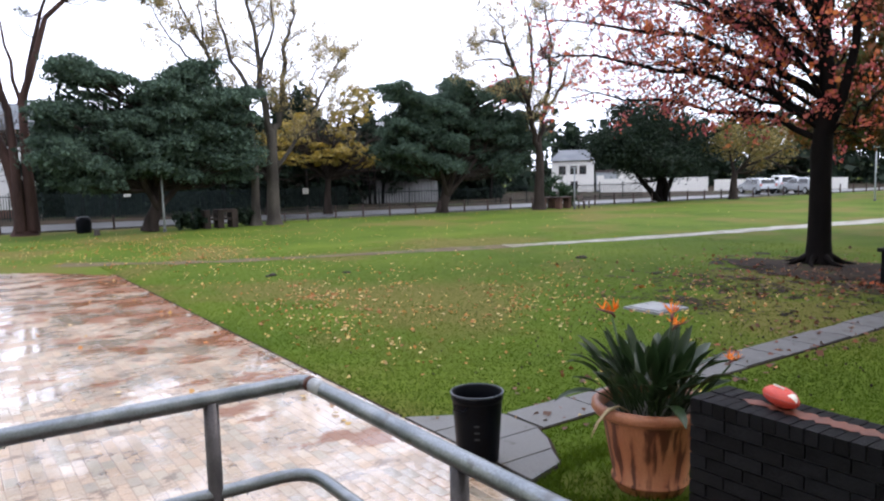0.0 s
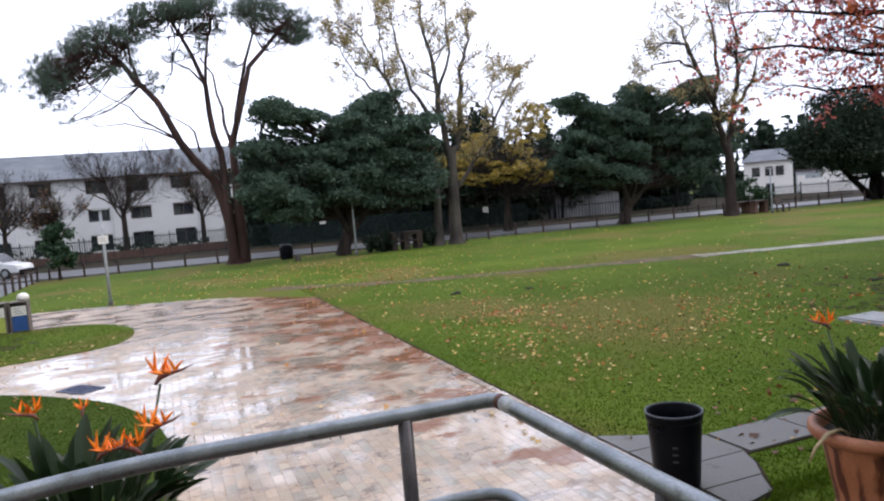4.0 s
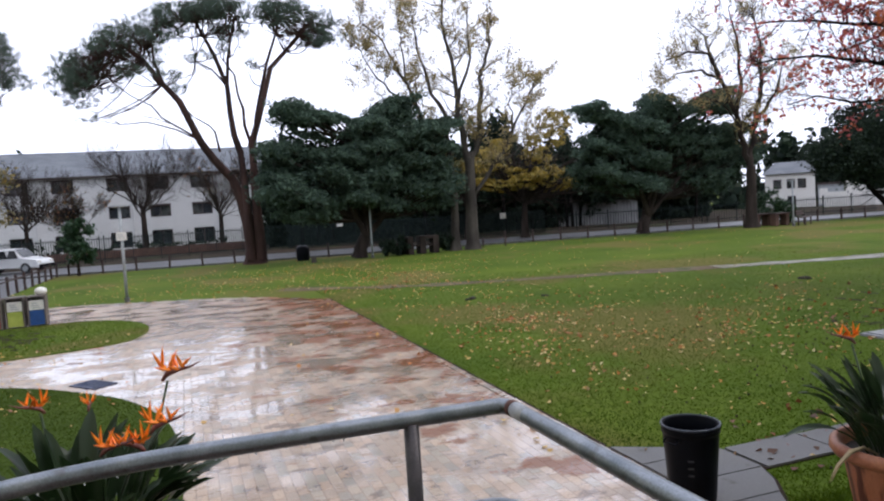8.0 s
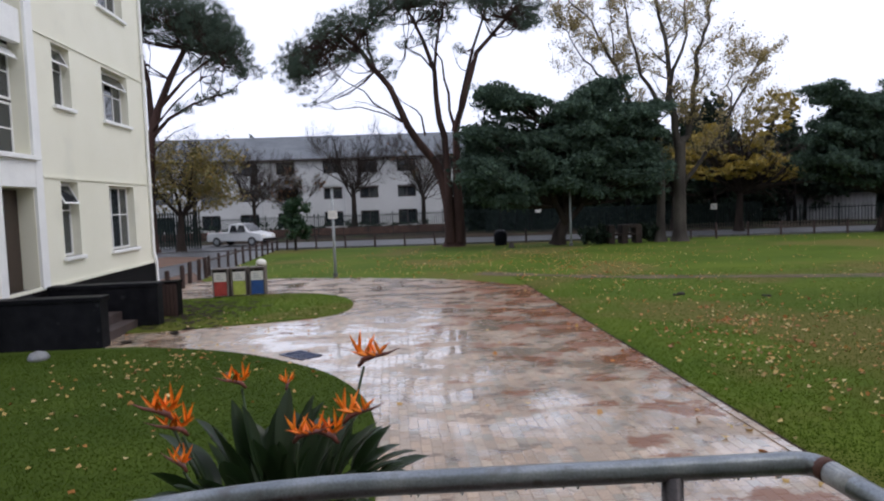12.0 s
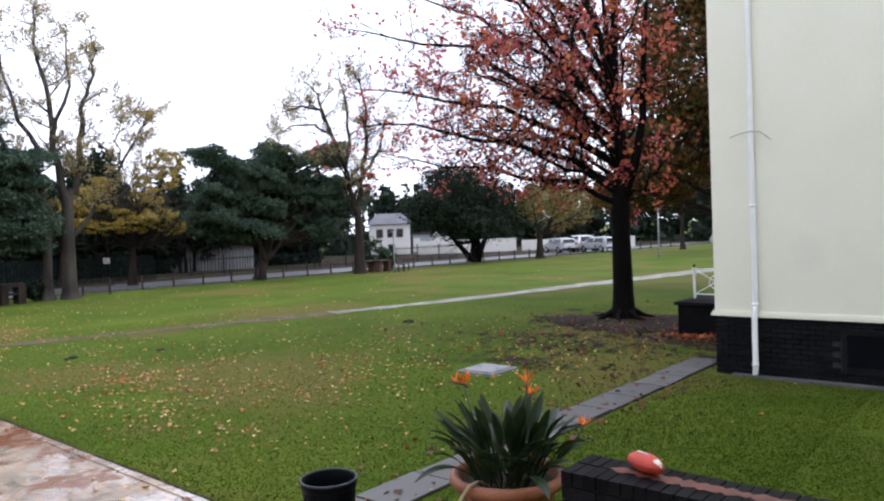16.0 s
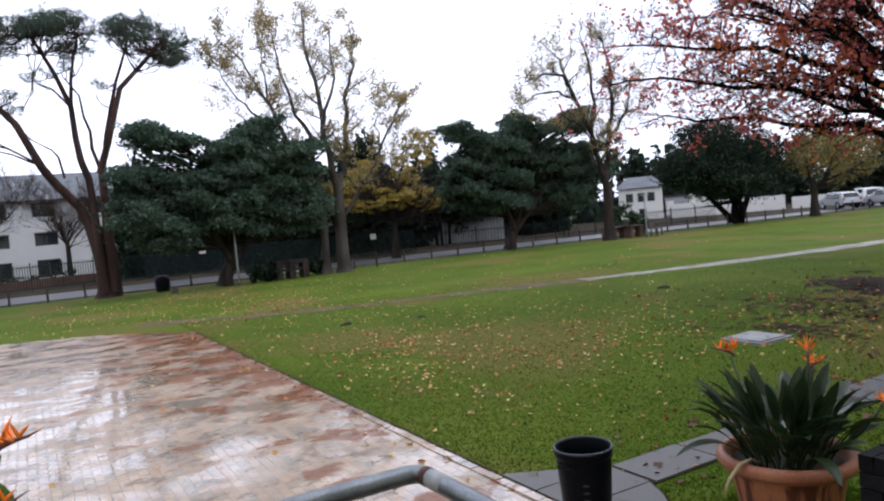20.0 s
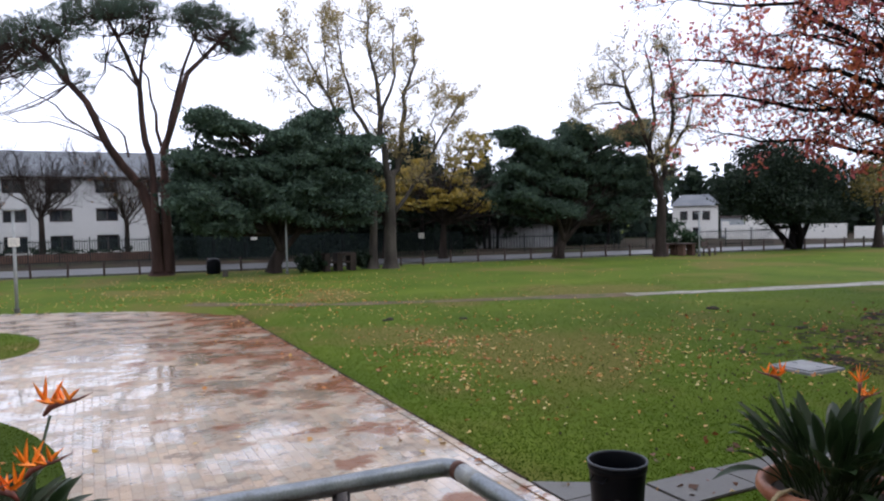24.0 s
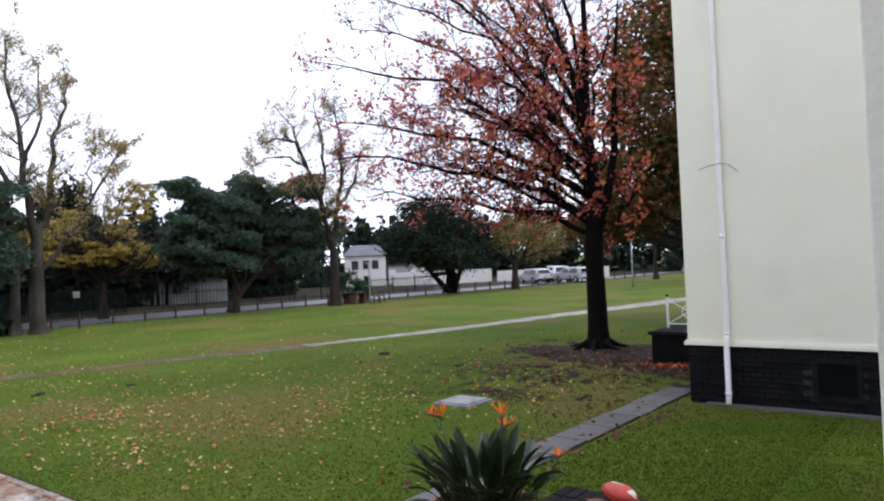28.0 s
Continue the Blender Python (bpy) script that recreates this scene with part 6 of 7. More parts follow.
            dz = 0.42 * w * (1 - ro ** 1.6) + out * r.uniform(0.0, 0.45) * dy - 0.15 * dx + g.normal(size=n) * 0.055 - np.abs(g.normal(size=n)) * 0.16
            pts.append(np.stack([px + dx, cy + dy, cz + dz], 1))
    t = plant_tree("conifer", (x, y, 0), label, "tree", segs, MAT["bark"], [(np.concatenate(pts), 0.098, MAT["lv_con"], 0.5, 1.5)], "dark conifers")
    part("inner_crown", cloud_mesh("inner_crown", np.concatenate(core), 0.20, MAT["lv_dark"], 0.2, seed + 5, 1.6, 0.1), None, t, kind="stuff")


conifer(-38.8, 9.6, 8.6, [(7.2, 7.45, 1.6, 0.32), (6.2, 7.95, 0.6, 0.2), (12.1, 8.3, 0.9, 0.45), (11.2, 7.5, 1.3, 0.5), (10.2, 7.0, 1.0, 0.5), (14.3, 6.9, 0.9, 0.35), (9.8, 6.0, 3.8, 0.95), (12.6, 6.6, 1.5, 0.9), (5.6, 5.7, 0.9, 0.55), (9.6, 4.9, 4.7, 0.9), (5.6, 3.9, 1.0, 1.0), (8.4, 3.5, 3.4, 0.9), (11.6, 3.4, 2.4, 0.8), (13.9, 5.4, 1.3, 1.2), (13.8, 3.6, 1.5, 1.2), (6.6, 2.7, 1.2, 0.5)], "broad dark green conifer with layered boughs", 21, 1.0)
conifer(-39.0, 28.0, 8.0, [(24.9, 7.35, 0.8, 0.3), (24.1, 7.85, 0.4, 0.2), (26.1, 6.8, 1.0, 0.4), (28.6, 7.6, 0.5, 0.5), (29.4, 8.2, 0.5, 0.5), (30.2, 7.5, 0.9, 0.5), (32.3, 7.9, 1.1, 0.35), (34.0, 8.5, 0.8, 0.3), (34.0, 7.7, 0.9, 0.25), (28.6, 6.3, 3.8, 0.75), (33.8, 6.1, 1.7, 0.6), (25.2, 5.3, 1.8, 1.0), (30.0, 5.0, 4.4, 1.0), (34.4, 4.6, 1.4, 1.0), (25.0, 3.8, 1.7, 0.8), (32.4, 3.3, 2.8, 0.9), (27.2, 3.1, 1.8, 0.6)], "dark conifer with upswept ragged boughs", 22, 0.8)


# tall half-bare trees with tan leaves
def bare(name, x, y, label, trunk_r, fork, limbs, leaves, leaf_material, bark, seed, size=0.095, group="half-bare trees", second=None, rise=0.3):
    r = random.Random(seed)
    segs, tips = [root_flare(x, y, trunk_r, 1.0)], []
    segs.append(([Vector((x, y, 1.0)), Vector((x, y + 0.05, fork * 0.6)), Vector((x, y + 0.1, fork))], [trunk_r, trunk_r * 0.88, trunk_r * 0.8]))
    if second:
        segs.append(root_flare(*second[:2], second[2], 1.0))
        segs.append(([Vector((second[0], second[1], 1.0)), Vector((second[0], second[1] + 0.1, fork * 0.7)), Vector((second[0], second[1] - 0.2, fork * 1.3))], [second[2], second[2] * 0.8, second[2] * 0.6]))
    for pts, rad in limbs:
        q = [Vector(p) for p in pts]
        n = len(q)
        fine = []
        for k in range(n - 1):
            for s in range(3):
                fine.append(q[k].lerp(q[k + 1], s / 3) + Vector((r.gauss(0, 0.07), r.gauss(0, 0.07), 0)) * (k + s > 0))
        fine.append(q[-1])
        m = len(fine)
        segs.append((fine, [rad * (1 - 0.8 * k / (m - 1)) for k in range(m)]))
        for k in range(3, m):
            for _ in range(r.randint(1, 2) + (k > m - 3)):
                d = (fine[k] - fine[k - 1]).normalized()
                o = d.orthogonal()
                o.rotate(Matrix.Rotation(r.uniform(0, 2 * math.pi), 3, d))
                grow(r, segs, tips, fine[k], d * 0.6 + o * 0.9 + Vector((0, 0, rise)), r.uniform(0.9, 2.2) * (1.15 - 0.4 * k / m), max(0.018, rad * 0.24 * (1.2 - 0.7 * k / m)), 2, 44, 0.22, (3, 5), 0.26, 0.55, 0.007)
    crown = [(np.concatenate([tufts(tips, leaves // 8, 6, 0.14, seed), near_points(tips, leaves // 4, 0.12, seed)]), size, leaf_material, 0.0, 1.4)] if leaves else []
    plant_tree(name, (x, y, 0), label, "tree", segs, bark, crown, group)


X = -38.0
bare("plane_tree", X, 15.9, "tall half-bare tree with sparse tan leaves", 0.34, 5.1,
     [([(X, 15.9, 4.9), (X, 15.6, 6.1), (X + 0.2, 15.4, 7.7), (X + 0.2, 15.3, 9.9), (X, 14.9, 11.7), (X, 14.9, 14.2)], 0.24), ([(X, 16.0, 4.9), (X - 0.2, 16.55, 5.5), (X, 16.8, 7.3), (X + 0.2, 16.8, 9.5), (X, 17.4, 10.8), (X, 17.8, 12.6)], 0.21),
      ([(X, 16.0, 2.9), (X + 0.5, 17.3, 4.7), (X + 0.7, 18.5, 6.6), (X + 0.7, 19.4, 8.1), (X + 0.6, 20.0, 9.2)], 0.13), ([(X + 0.5, 17.3, 4.7), (X + 0.9, 18.4, 5.2), (X + 1.0, 19.6, 6.6)], 0.06), ([(X + 0.7, 18.5, 6.6), (X + 0.5, 18.3, 8.0), (X + 0.6, 18.8, 9.4)], 0.06),
      ([(X - 0.5, 14.6, 5.5), (X - 0.6, 14.3, 6.4), (X - 0.8, 13.5, 7.5), (X - 0.8, 13.0, 9.0), (X - 0.6, 12.4, 10.0), (X - 0.5, 11.4, 11.7), (X - 0.5, 10.3, 12.8)], 0.15),
      ([(X - 0.8, 13.3, 8.2), (X - 1.0, 11.9, 9.0), (X - 1.0, 11.4, 9.7), (X - 1.0, 10.5, 10.9), (X - 1.0, 10.1, 11.8)], 0.08), ([(X - 0.2, 15.2, 7.0), (X - 0.6, 14.2, 8.8), (X - 0.5, 13.6, 11.0), (X - 0.5, 13.2, 13.4)], 0.14), ([(X + 0.2, 15.4, 8.0), (X + 1.0, 15.9, 10.5), (X + 1.0, 16.0, 13.4)], 0.12), ([(X - 0.6, 12.7, 9.6), (X - 0.2, 12.5, 11.4), (X, 12.3, 12.9)], 0.06)],
     25000, MAT["lv_tan"], MAT["barkg"], 31, 0.074, second=(X - 0.2, 14.95, 0.24))
X = -36.0
bare("plane_tree", X, 33.8, "tall half-bare tree with thin pale leaves", 0.34, 3.8,
     [([(X, 33.8, 3.6), (X, 33.4, 5.0), (X, 32.9, 7.0), (X, 31.9, 9.0), (X + 0.1, 30.9, 10.6), (X + 0.1, 29.4, 10.7), (X + 0.1, 27.9, 10.2)], 0.2), ([(X, 33.8, 3.6), (X - 0.2, 34.3, 5.3), (X - 0.2, 34.7, 7.4), (X, 35.0, 9.2), (X, 34.8, 11.4), (X, 34.4, 13.4)], 0.21), ([(X, 32.9, 7.0), (X + 0.2, 33.2, 9.0), (X + 0.2, 33.0, 11.2), (X, 32.6, 13.4)], 0.15),
      ([(X, 31.9, 9.0), (X + 0.3, 30.2, 9.6), (X + 0.3, 28.6, 9.4), (X + 0.3, 27.4, 8.8)], 0.09), ([(X, 31.4, 9.9), (X, 30.8, 11.6), (X, 29.8, 12.4)], 0.09), ([(X, 34.6, 6.8), (X + 0.4, 35.8, 8.2), (X + 0.3, 36.4, 10.4)], 0.13), ([(X, 33.2, 6.0), (X + 0.6, 31.8, 7.2), (X + 0.5, 30.2, 8.0)], 0.08)],
     11000, MAT["lv_tan"], MAT["bark"], 32, 0.07, rise=0.15)


def round_tree(name, x, y, z0, clumps, leaves, size, leaf_material, bark, label, seed, trunk=0.25, group=""):
    r = random.Random(seed)
    segs, pts = [root_flare(x, y, trunk, 0.7), ([Vector((x, y, 0.7)), Vector((x, y + 0.1, z0))], [trunk, trunk * 0.7])], []
    for k, (cx, cy, cz, rx, ry, rz) in enumerate(clumps):
        c = Vector((cx, cy, cz))
        grow(r, segs, [], Vector((x, y + 0.1, z0 * 0.9)), c - Vector((x, y, z0 * 0.9)), (c - Vector((x, y, z0 * 0.9))).length, trunk * 0.5, 2, 40, 0.1, (3, 4))
        pts.append(blob((cx, cy, cz), (rx, ry, rz), int(leaves / len(clumps)), seed * 17 + k, 0.45))
    return plant_tree(name, (x, y, 0), label, "tree", segs, bark, [(np.concatenate(pts), size, leaf_material, 0.15)], group)


yellow = random.Random(61)
sprays = [(-45 + yellow.uniform(-1.5, 1.5), 19.4 + 0.52 * k + yellow.uniform(-.4, .4), 3.6 + yellow.uniform(-0.35, 0.5), 0.9, 0.9, 0.26) for k in range(16)]
sprays += [(-45 + yellow.uniform(-1.5, 1.0), 19.8 + 0.55 * k + yellow.uniform(-.5, .5), 5.0 + 0.9 * math.sin(k * 1.1) + yellow.uniform(-.4, .4), 0.8, 0.75, 0.4) for k in range(12)]
sprays += [(-45, 24.6, 8.3, 0.7, 0.7, 0.4), (-45, 25.6, 7.6, 0.8, 0.8, 0.5), (-45.2, 26.0, 8.2, 0.6, 0.5, 0.35), (-45, 24.4, 7.3, 0.8, 0.8, 0.5), (-45, 25.2, 6.6, 0.9, 0.9, 0.5), (-44.8, 23.4, 6.6, 0.7, 0.7, 0.4), (-45, 21.0, 6.4, 0.7, 0.8, 0.4)]
round_tree("yellow_tree", -45.0, 22.6, 2.6, sprays, 13500, 0.115, MAT["lv_yel"], MAT["bark"], "bushy tree with yellow autumn leaves", 41)
round_tree("olive_tree", -48.5, 19.8, 2.4, [(-48.5 + yellow.uniform(-1, 1), 17.4 + 0.7 * k, 4.4 + 1.1 * yellow.random(), 1.2, 1.1, 0.9) for k in range(8)], 7000, 0.14, MAT["lv_olive"], MAT["bark"], "dull green bushy tree behind the yellow tree", 48)
round_tree("yellow_tree", -46.5, -12.4, 2.4, [(-46.5, -12.6, 5.2, 2, 2.4, 1.9), (-46.5, -10.0, 5.2, 1.8, 1.8, 1.7), (-46.5, -11.5, 3.4, 1.8, 2.8, 0.9), (-46.5, -14.6, 4.6, 1.8, 2.0, 1.6)], 7500, 0.12, MAT["lv_olive"], MAT["bark"], "yellow-green tree near the parking strip", 42)
evergreen = round_tree("evergreen_tree", -36.2, 46.4, 1.7, [(-36, 41.4, 4.4, 2.0, 2.2, 1.5), (-36, 44.0, 6.0, 2.2, 2.6, 1.6), (-36, 43.6, 4.2, 2.2, 2.4, 2.0), (-36, 46.8, 5.2, 2.4, 2.6, 2.2), (-36, 49.6, 4.0, 2.2, 2.2, 2.0), (-35, 45.4, 3.0, 2, 3.4, 1.1)], 34000, 0.13, MAT["lv_dark"], MAT["barkd"], "dense dark evergreen tree with leaning trunks", 43, 0.3)
for pts in (((-36.1, 46.2, -0.06), (-36.0, 45.2, 0.8), (-35.9, 43.9, 1.7), (-35.9, 42.6, 3.0)), ((-36.2, 46.9, -0.06), (-36.0, 47.2, 1.0), (-36.0, 48.0, 2.2), (-36.0, 48.8, 3.4)), ((-36.0, 46.7, -0.06), (-35.7, 46.6, 1.2), (-35.7, 46.0, 2.4), (-35.8, 45.4, 3.6))):
    part("stem", Shape().tube(pts, [0.30, 0.22, 0.17, 0.10], 10), MAT["barkd"], evergreen, "dark leaning stem", True)
round_tree("yellow_tree", -33.4, 51.8, 2.0, [(-33.4, 51.4, 4.6, 2, 2.0, 1.6), (-33.4, 54.4, 4.0, 2.0, 2.4, 1.5), (-33.4, 57.2, 4.4, 2, 2.0, 1.8)], 7000, 0.13, MAT["lv_olive"], MAT["bark"], "olive-yellow tree at the far lawn edge", 44, 0.3)
round_tree("small_tree", -43.6, -5.0, 0.9, [(-43.6, -5.0, 2.0, 0.8, 0.85, 0.9), (-43.6, -4.8, 1.2, 0.7, 0.75, 0.5), (-43.6, -5.1, 2.7, 0.5, 0.5, 0.5)], 2600, 0.14, MAT["lv_bush"], MAT["bark"], "small bushy green tree beside the posts", 45, 0.07)
round_tree("rust_tree", -10.4, 31.6, 3.0, [(-12.6, 30.0, 5.6, 2.2, 2.2, 1.6), (-12.0, 30.5, 8.6, 2.4, 2.4, 2.0), (-10.0, 30.8, 6.4, 2.4, 2.2, 2.0), (-11.6, 31, 11.6, 2.4, 2.2, 2.0), (-13.8, 29.5, 4.0, 1.8, 1.8, 0.8), (-10.2, 31.5, 12.5, 2.4, 2.4, 2.2)], 40000, 0.15, MAT["lv_rust"], MAT["bark"], "tall tree with green and rust-coloured leaves", 46, 0.3)
round_tree("bush", -37.6, 36.6, 0.5, [(-37.6, 36.6, 1.2, 0.9, 1.1, 0.9), (-37.4, 37.8, 0.8, 0.7, 0.8, 0.6)], 2200, 0.13, MAT["lv_bush"], MAT["bark"], "round green bush beside a trunk", 47, 0.05)


def winter(x, y, h, rad, label, seed, leaves=0, leaf_material=None, lean=0.0):
    r = random.Random(seed)
    segs, tips = [root_flare(x, y, rad, 0.6), ([Vector((x, y, 0.6)), Vector((x, y + lean * 0.5, h * 0.25)), Vector((x, y + lean, h * 0.42))], [rad, rad * 0.85, rad * 0.7])], []
    for k in range(8):
        a, e = 2.4 * k, r.uniform(25, 75)
        d = Vector((math.cos(a) * math.cos(radians(e)), math.sin(a) * math.cos(radians(e)), math.sin(radians(e))))
        grow(r, segs, tips, Vector((x, y + lean * 0.9, h * r.uniform(0.3, 0.42))), d, h * 0.5, rad * 0.3, 3, 36, 0.2, (6, 8), 0.15, 0.55, 0.0075)
    plant_tree("bare_tree", (x, y, 0), label, "tree", segs, MAT["bark"], [(near_points(tips, leaves, 0.1, seed), 0.12, leaf_material, 0)] if leaves else [], "bare winter trees")


winter(-66.0, -2.6, 9.5, 0.26, "bare winter tree before the white building", 51)
winter(-64.0, -8.3, 5.6, 0.17, "small bare tree with a few reddish leaves", 52, 500, MAT["lv_rust"], 0.8)
winter(-60.0, -15.0, 8.0, 0.2, "bare winter tree beside the fence", 53)
winter(-67.0, -11.6, 7.5, 0.2, "bare winter tree before the white building", 57)
winter(-65.5, 3.6, 8.0, 0.22, "bare winter tree before the white building", 58, 300, MAT["lv_rust"])
winter(-22.0, 64.0, 9.0, 0.25, "tall rust-leaved tree far beyond the lawn", 54, 13000, MAT["lv_rust"])
winter(-17.0, 60.0, 8.5, 0.22, "tall rust-leaved tree far beyond the lawn", 55, 13000, MAT["lv_rust"])
winter(-27.0, 66.0, 8.0, 0.22, "tall rust-leaved tree far beyond the lawn", 56, 5000, MAT["lv_rust"])

# dense dark wood behind the street
wood = []
g0 = np.random.default_rng(77)
for k in range(60):
    y = 7.5 + 0.66 * k
    h = 4.2 + 1.8 * math.sin(k * 0.7) + 1.2 * g0.random() + (1.2 if 9 < y < 30 else 0)
    wood.append(blob((-62 + 0.12 * y + g0.uniform(-2, 2), y, h * 0.62 + 1.2), (1.8, 1.5, h * 0.45), 1900, 700 + k, 0.5))
    wood.append(blob((-62.5 + 0.12 * y + g0.uniform(-1, 1), y, 1.0), (1.4, 1.3, 1.5), 900, 1700 + k, 0.4))
for k in range(40):
    y = 44 + 1.3 * k
    h = 4.6 + 2.0 * g0.random()
    wood.append(blob((-78 + 1.35 * (y - 44), y + 34, h * 0.6 + 1.0), (2.4, 2.6, h * 0.5), 260, 800 + k, 0.5))
trunks = Shape()
for k in range(34):
    y = 9.5 + 1.1 * k + g0.uniform(-.4, .4)
    x = -60.5 + 0.12 * y + g0.uniform(-1.5, 1.5)
    trunks.tube([(x, y, -0.5), (x, y + g0.uniform(-.3, .3), 2.0), (x, y + g0.uniform(-.5, .5), 4.0)], [0.16, 0.12, 0.08], 7)
woods = thing("woodland", (-61, 20, 0), "dense dark evergreen woodland behind the street", "woodland", kind="stuff")
part("crowns", cloud_mesh("crowns", np.concatenate(wood), 0.30, MAT["lv_dark"], 0.1, 5, 1.4, 0.1), None, woods, kind="stuff")
part("trunks", trunks, MAT["barkd"], woods, kind="stuff")
far_wood = []
for k in range(70):
    a = radians(96 + 1.45 * k)
    d = 105 + g0.uniform(-12, 12)
    far_wood.append(blob((d * math.cos(a), d * math.sin(a), 3.2), (4, 4, 4.6 + 2.5 * g0.random()), 420, 900 + k, 0.5))
part("far_trees", cloud_mesh("far_trees", np.concatenate(far_wood), 1.0, MAT["lv_dark"], 0.1, 6, 1.3, 0.1), None, None, "distant belt of dark trees", kind="stuff", category="trees")


# ---- far buildings, fences, street things ----
FX = -80.0
hall = thing("long_white_building", (FX, -18, 0), "long white three-storey building with grey slate roof", "building", kind="structure")
cols = [-46.6, -42.4, -37.5, -33.4, -28.6, -24.4, -19.6, -15.5, -11.5, -6.5, -2.6, 1.5, 6.4, 10.5]
rows = [(0.25, 1.85), (3.2, 4.38), (5.98, 7.2)]
holes = [(y, y + 2.0, a, b) for y in cols for a, b in rows]
part("wall", wall_sheet("x", FX, FX - 0.35, -50, 14, -1.2, 7.65, holes), MAT["farwall"], hall, "weathered white wall")
part("wall", Shape().box(FX - 12, FX - 0.35, -50, -49.7, -1.2, 7.65).box(FX - 12, FX - 0.35, 13.7, 14, -1.2, 7.65).box(FX - 12, FX - 11.7, -49.7, 13.7, -1.2, 7.65), MAT["farwall"], hall)
part("floor_slab", Shape().box(FX - 11.7, FX - 0.36, -49.7, 13.7, 2.4, 2.7).box(FX - 11.7, FX - 0.36, -49.7, 13.7, 5.2, 5.5), MAT["dusk"], hall)
part("roof", Shape().add([(FX + 0.6, -50.6, 7.6), (FX + 0.6, 14.6, 7.6), (FX - 6, 11.5, 10.6), (FX - 6, -47.5, 10.6), (FX - 12.6, 14.6, 7.6), (FX - 12.6, -50.6, 7.6)], [(0, 1, 2, 3), (1, 4, 2), (4, 5, 3, 2), (5, 0, 3), (0, 5, 4, 1)]), MAT["roof"], hall, "hipped grey slate roof")
part("gutter", Shape().box(FX + 0.45, FX + 0.65, -50.6, 14.6, 7.46, 7.6), MAT["shade"], hall)
for y in (-13.0, -4.2, 4.0):
    part("drainpipe", Shape().tube([(FX + 0.08, y, -0.5), (FX + 0.08, y, 7.5)], 0.06, 8), MAT["farwall"], hall)
for y in cols:
    for a, b in rows:
        w = part("window", Shape().box(FX - 0.25, FX - 0.2, y, y + 2.0, a, a + 0.09).box(FX - 0.25, FX - 0.2, y, y + 2.0, b - 0.09, b).box(FX - 0.25, FX - 0.2, y, y + 0.09, a + 0.09, b - 0.09).box(FX - 0.25, FX - 0.2, y + 1.91, y + 2.0, a + 0.09, b - 0.09), MAT["shade"], hall, "dark shuttered window")
        for s in range(2):
            part("pane", Shape().box(FX - 0.235, FX - 0.225, y + 0.09 + 0.92 * s, y + 0.99 + 0.92 * s, a + 0.09, b - 0.09), MAT["glass"], w)
        part("mullion", Shape().box(FX - 0.25, FX - 0.2, y + 0.96, y + 1.04, a + 0.09, b - 0.09), MAT["shade"], w)
        if a > 3:
            part("arch", Shape().box(FX, FX + 0.04, y - 0.06, y + 2.06, b, b + 0.12), MAT["shade"], w)
part("garden_wall", Shape().box(-62.6, -62.4, -50, 6.5, -0.4, 0.62), MAT["brickr"], None, "low red-brown brick garden wall", kind="structure", category="wall")
hedge = np.concatenate([blob((-74.3, -46 + 1.7 * k, 0.3), (0.7, 1.2, 0.5 + 0.3 * math.sin(k * 1.3)), 110, 60 + k) for k in range(30)])
part("shrubs", cloud_mesh("shrubs", hedge, 0.22, MAT["lv_dark"], 0.1, 9), None, None, "dark shrubs in front of the white building", kind="stuff", category="shrubs")


def palisade(name, pts, h, step, material, label, rail=True, wide=0.62):
    t = thing(name, (*pts[0], 0), label, "fence")
    bars = Shape()
    for k in range(len(pts) - 1):
        a, b = Vector(pts[k]), Vector(pts[k + 1])
        n = int((b - a).length / step)
        ang = math.degrees(math.atan2(b.y - a.y, b.x - a.x))
        for s in range(n):
            p = a.lerp(b, s / n)
            bars.obox(pose(p.x, p.y, h / 2 - 0.1, 0, 0, ang), step * wide, 0.012, h - 0.1)
            if s % 12 == 0:
                part("post", Shape().obox(pose(p.x, p.y, h / 2 - 0.1, 0, 0, ang), 0.08, 0.08, h + 0.15), material, t)
        if rail:
            for z in (0.2, h - 0.3):
                part("rail", Shape().obox(Matrix.Translation(((a.x + b.x) / 2, (a.y + b.y) / 2, z)) @ pose(0, 0, 0, 0, 0, ang), (b - a).length, 0.04, 0.05), material, t)
    part("palisade", bars, material, t, "close-set vertical bars", kind="stuff")


palisade("palisade_fence", [(-61.0, -34), (-57.6, -5), (-56.2, 8)], 1.95, 0.16, MAT["green"], "dark green steel palisade fence before the white building", wide=0.3)
palisade("palisade_fence", [(-56.2, 8), (-49.2, 20.5), (-48.6, 26)], 1.9, 0.16, MAT["green"], "dark green steel palisade fence across the street")
palisade("palisade_fence", [(-48.6, 26), (-45.2, 38), (-42.4, 52)], 1.5, 0.2, MAT["green"], "open dark steel railing across the street", wide=0.2)
palisade("court_fence", [(-49.5, -12.0), (-52.5, -24.0), (-55, -40)], 2.6, 0.2, MAT["green"], "tall dark green mesh fence of the court")
for x, y, h in ((-54.1, 11.6, 1.65), (-48.9, 22.7, 1.5)):
    s = thing("fence_sign", (x, y, h), "small white notice fixed to the fence", "sign", "fence signs")
    part("plate", Shape().box(x + 0.1, x + 0.12, y - 0.22, y + 0.22, h - 0.2, h + 0.2), MAT["pale"], s)
    for k in range(3):
        part("print_line", Shape().box(x + 0.12, x + 0.125, y - 0.15, y + 0.15 - 0.06 * k, h - 0.12 + 0.1 * k, h - 0.08 + 0.1 * k), MAT["steel"], s)

shed = thing("long_shed", (-57, 34, 0), "long shed with grey corrugated wall and dark roof", "building", kind="structure")
sv, sf = [], []
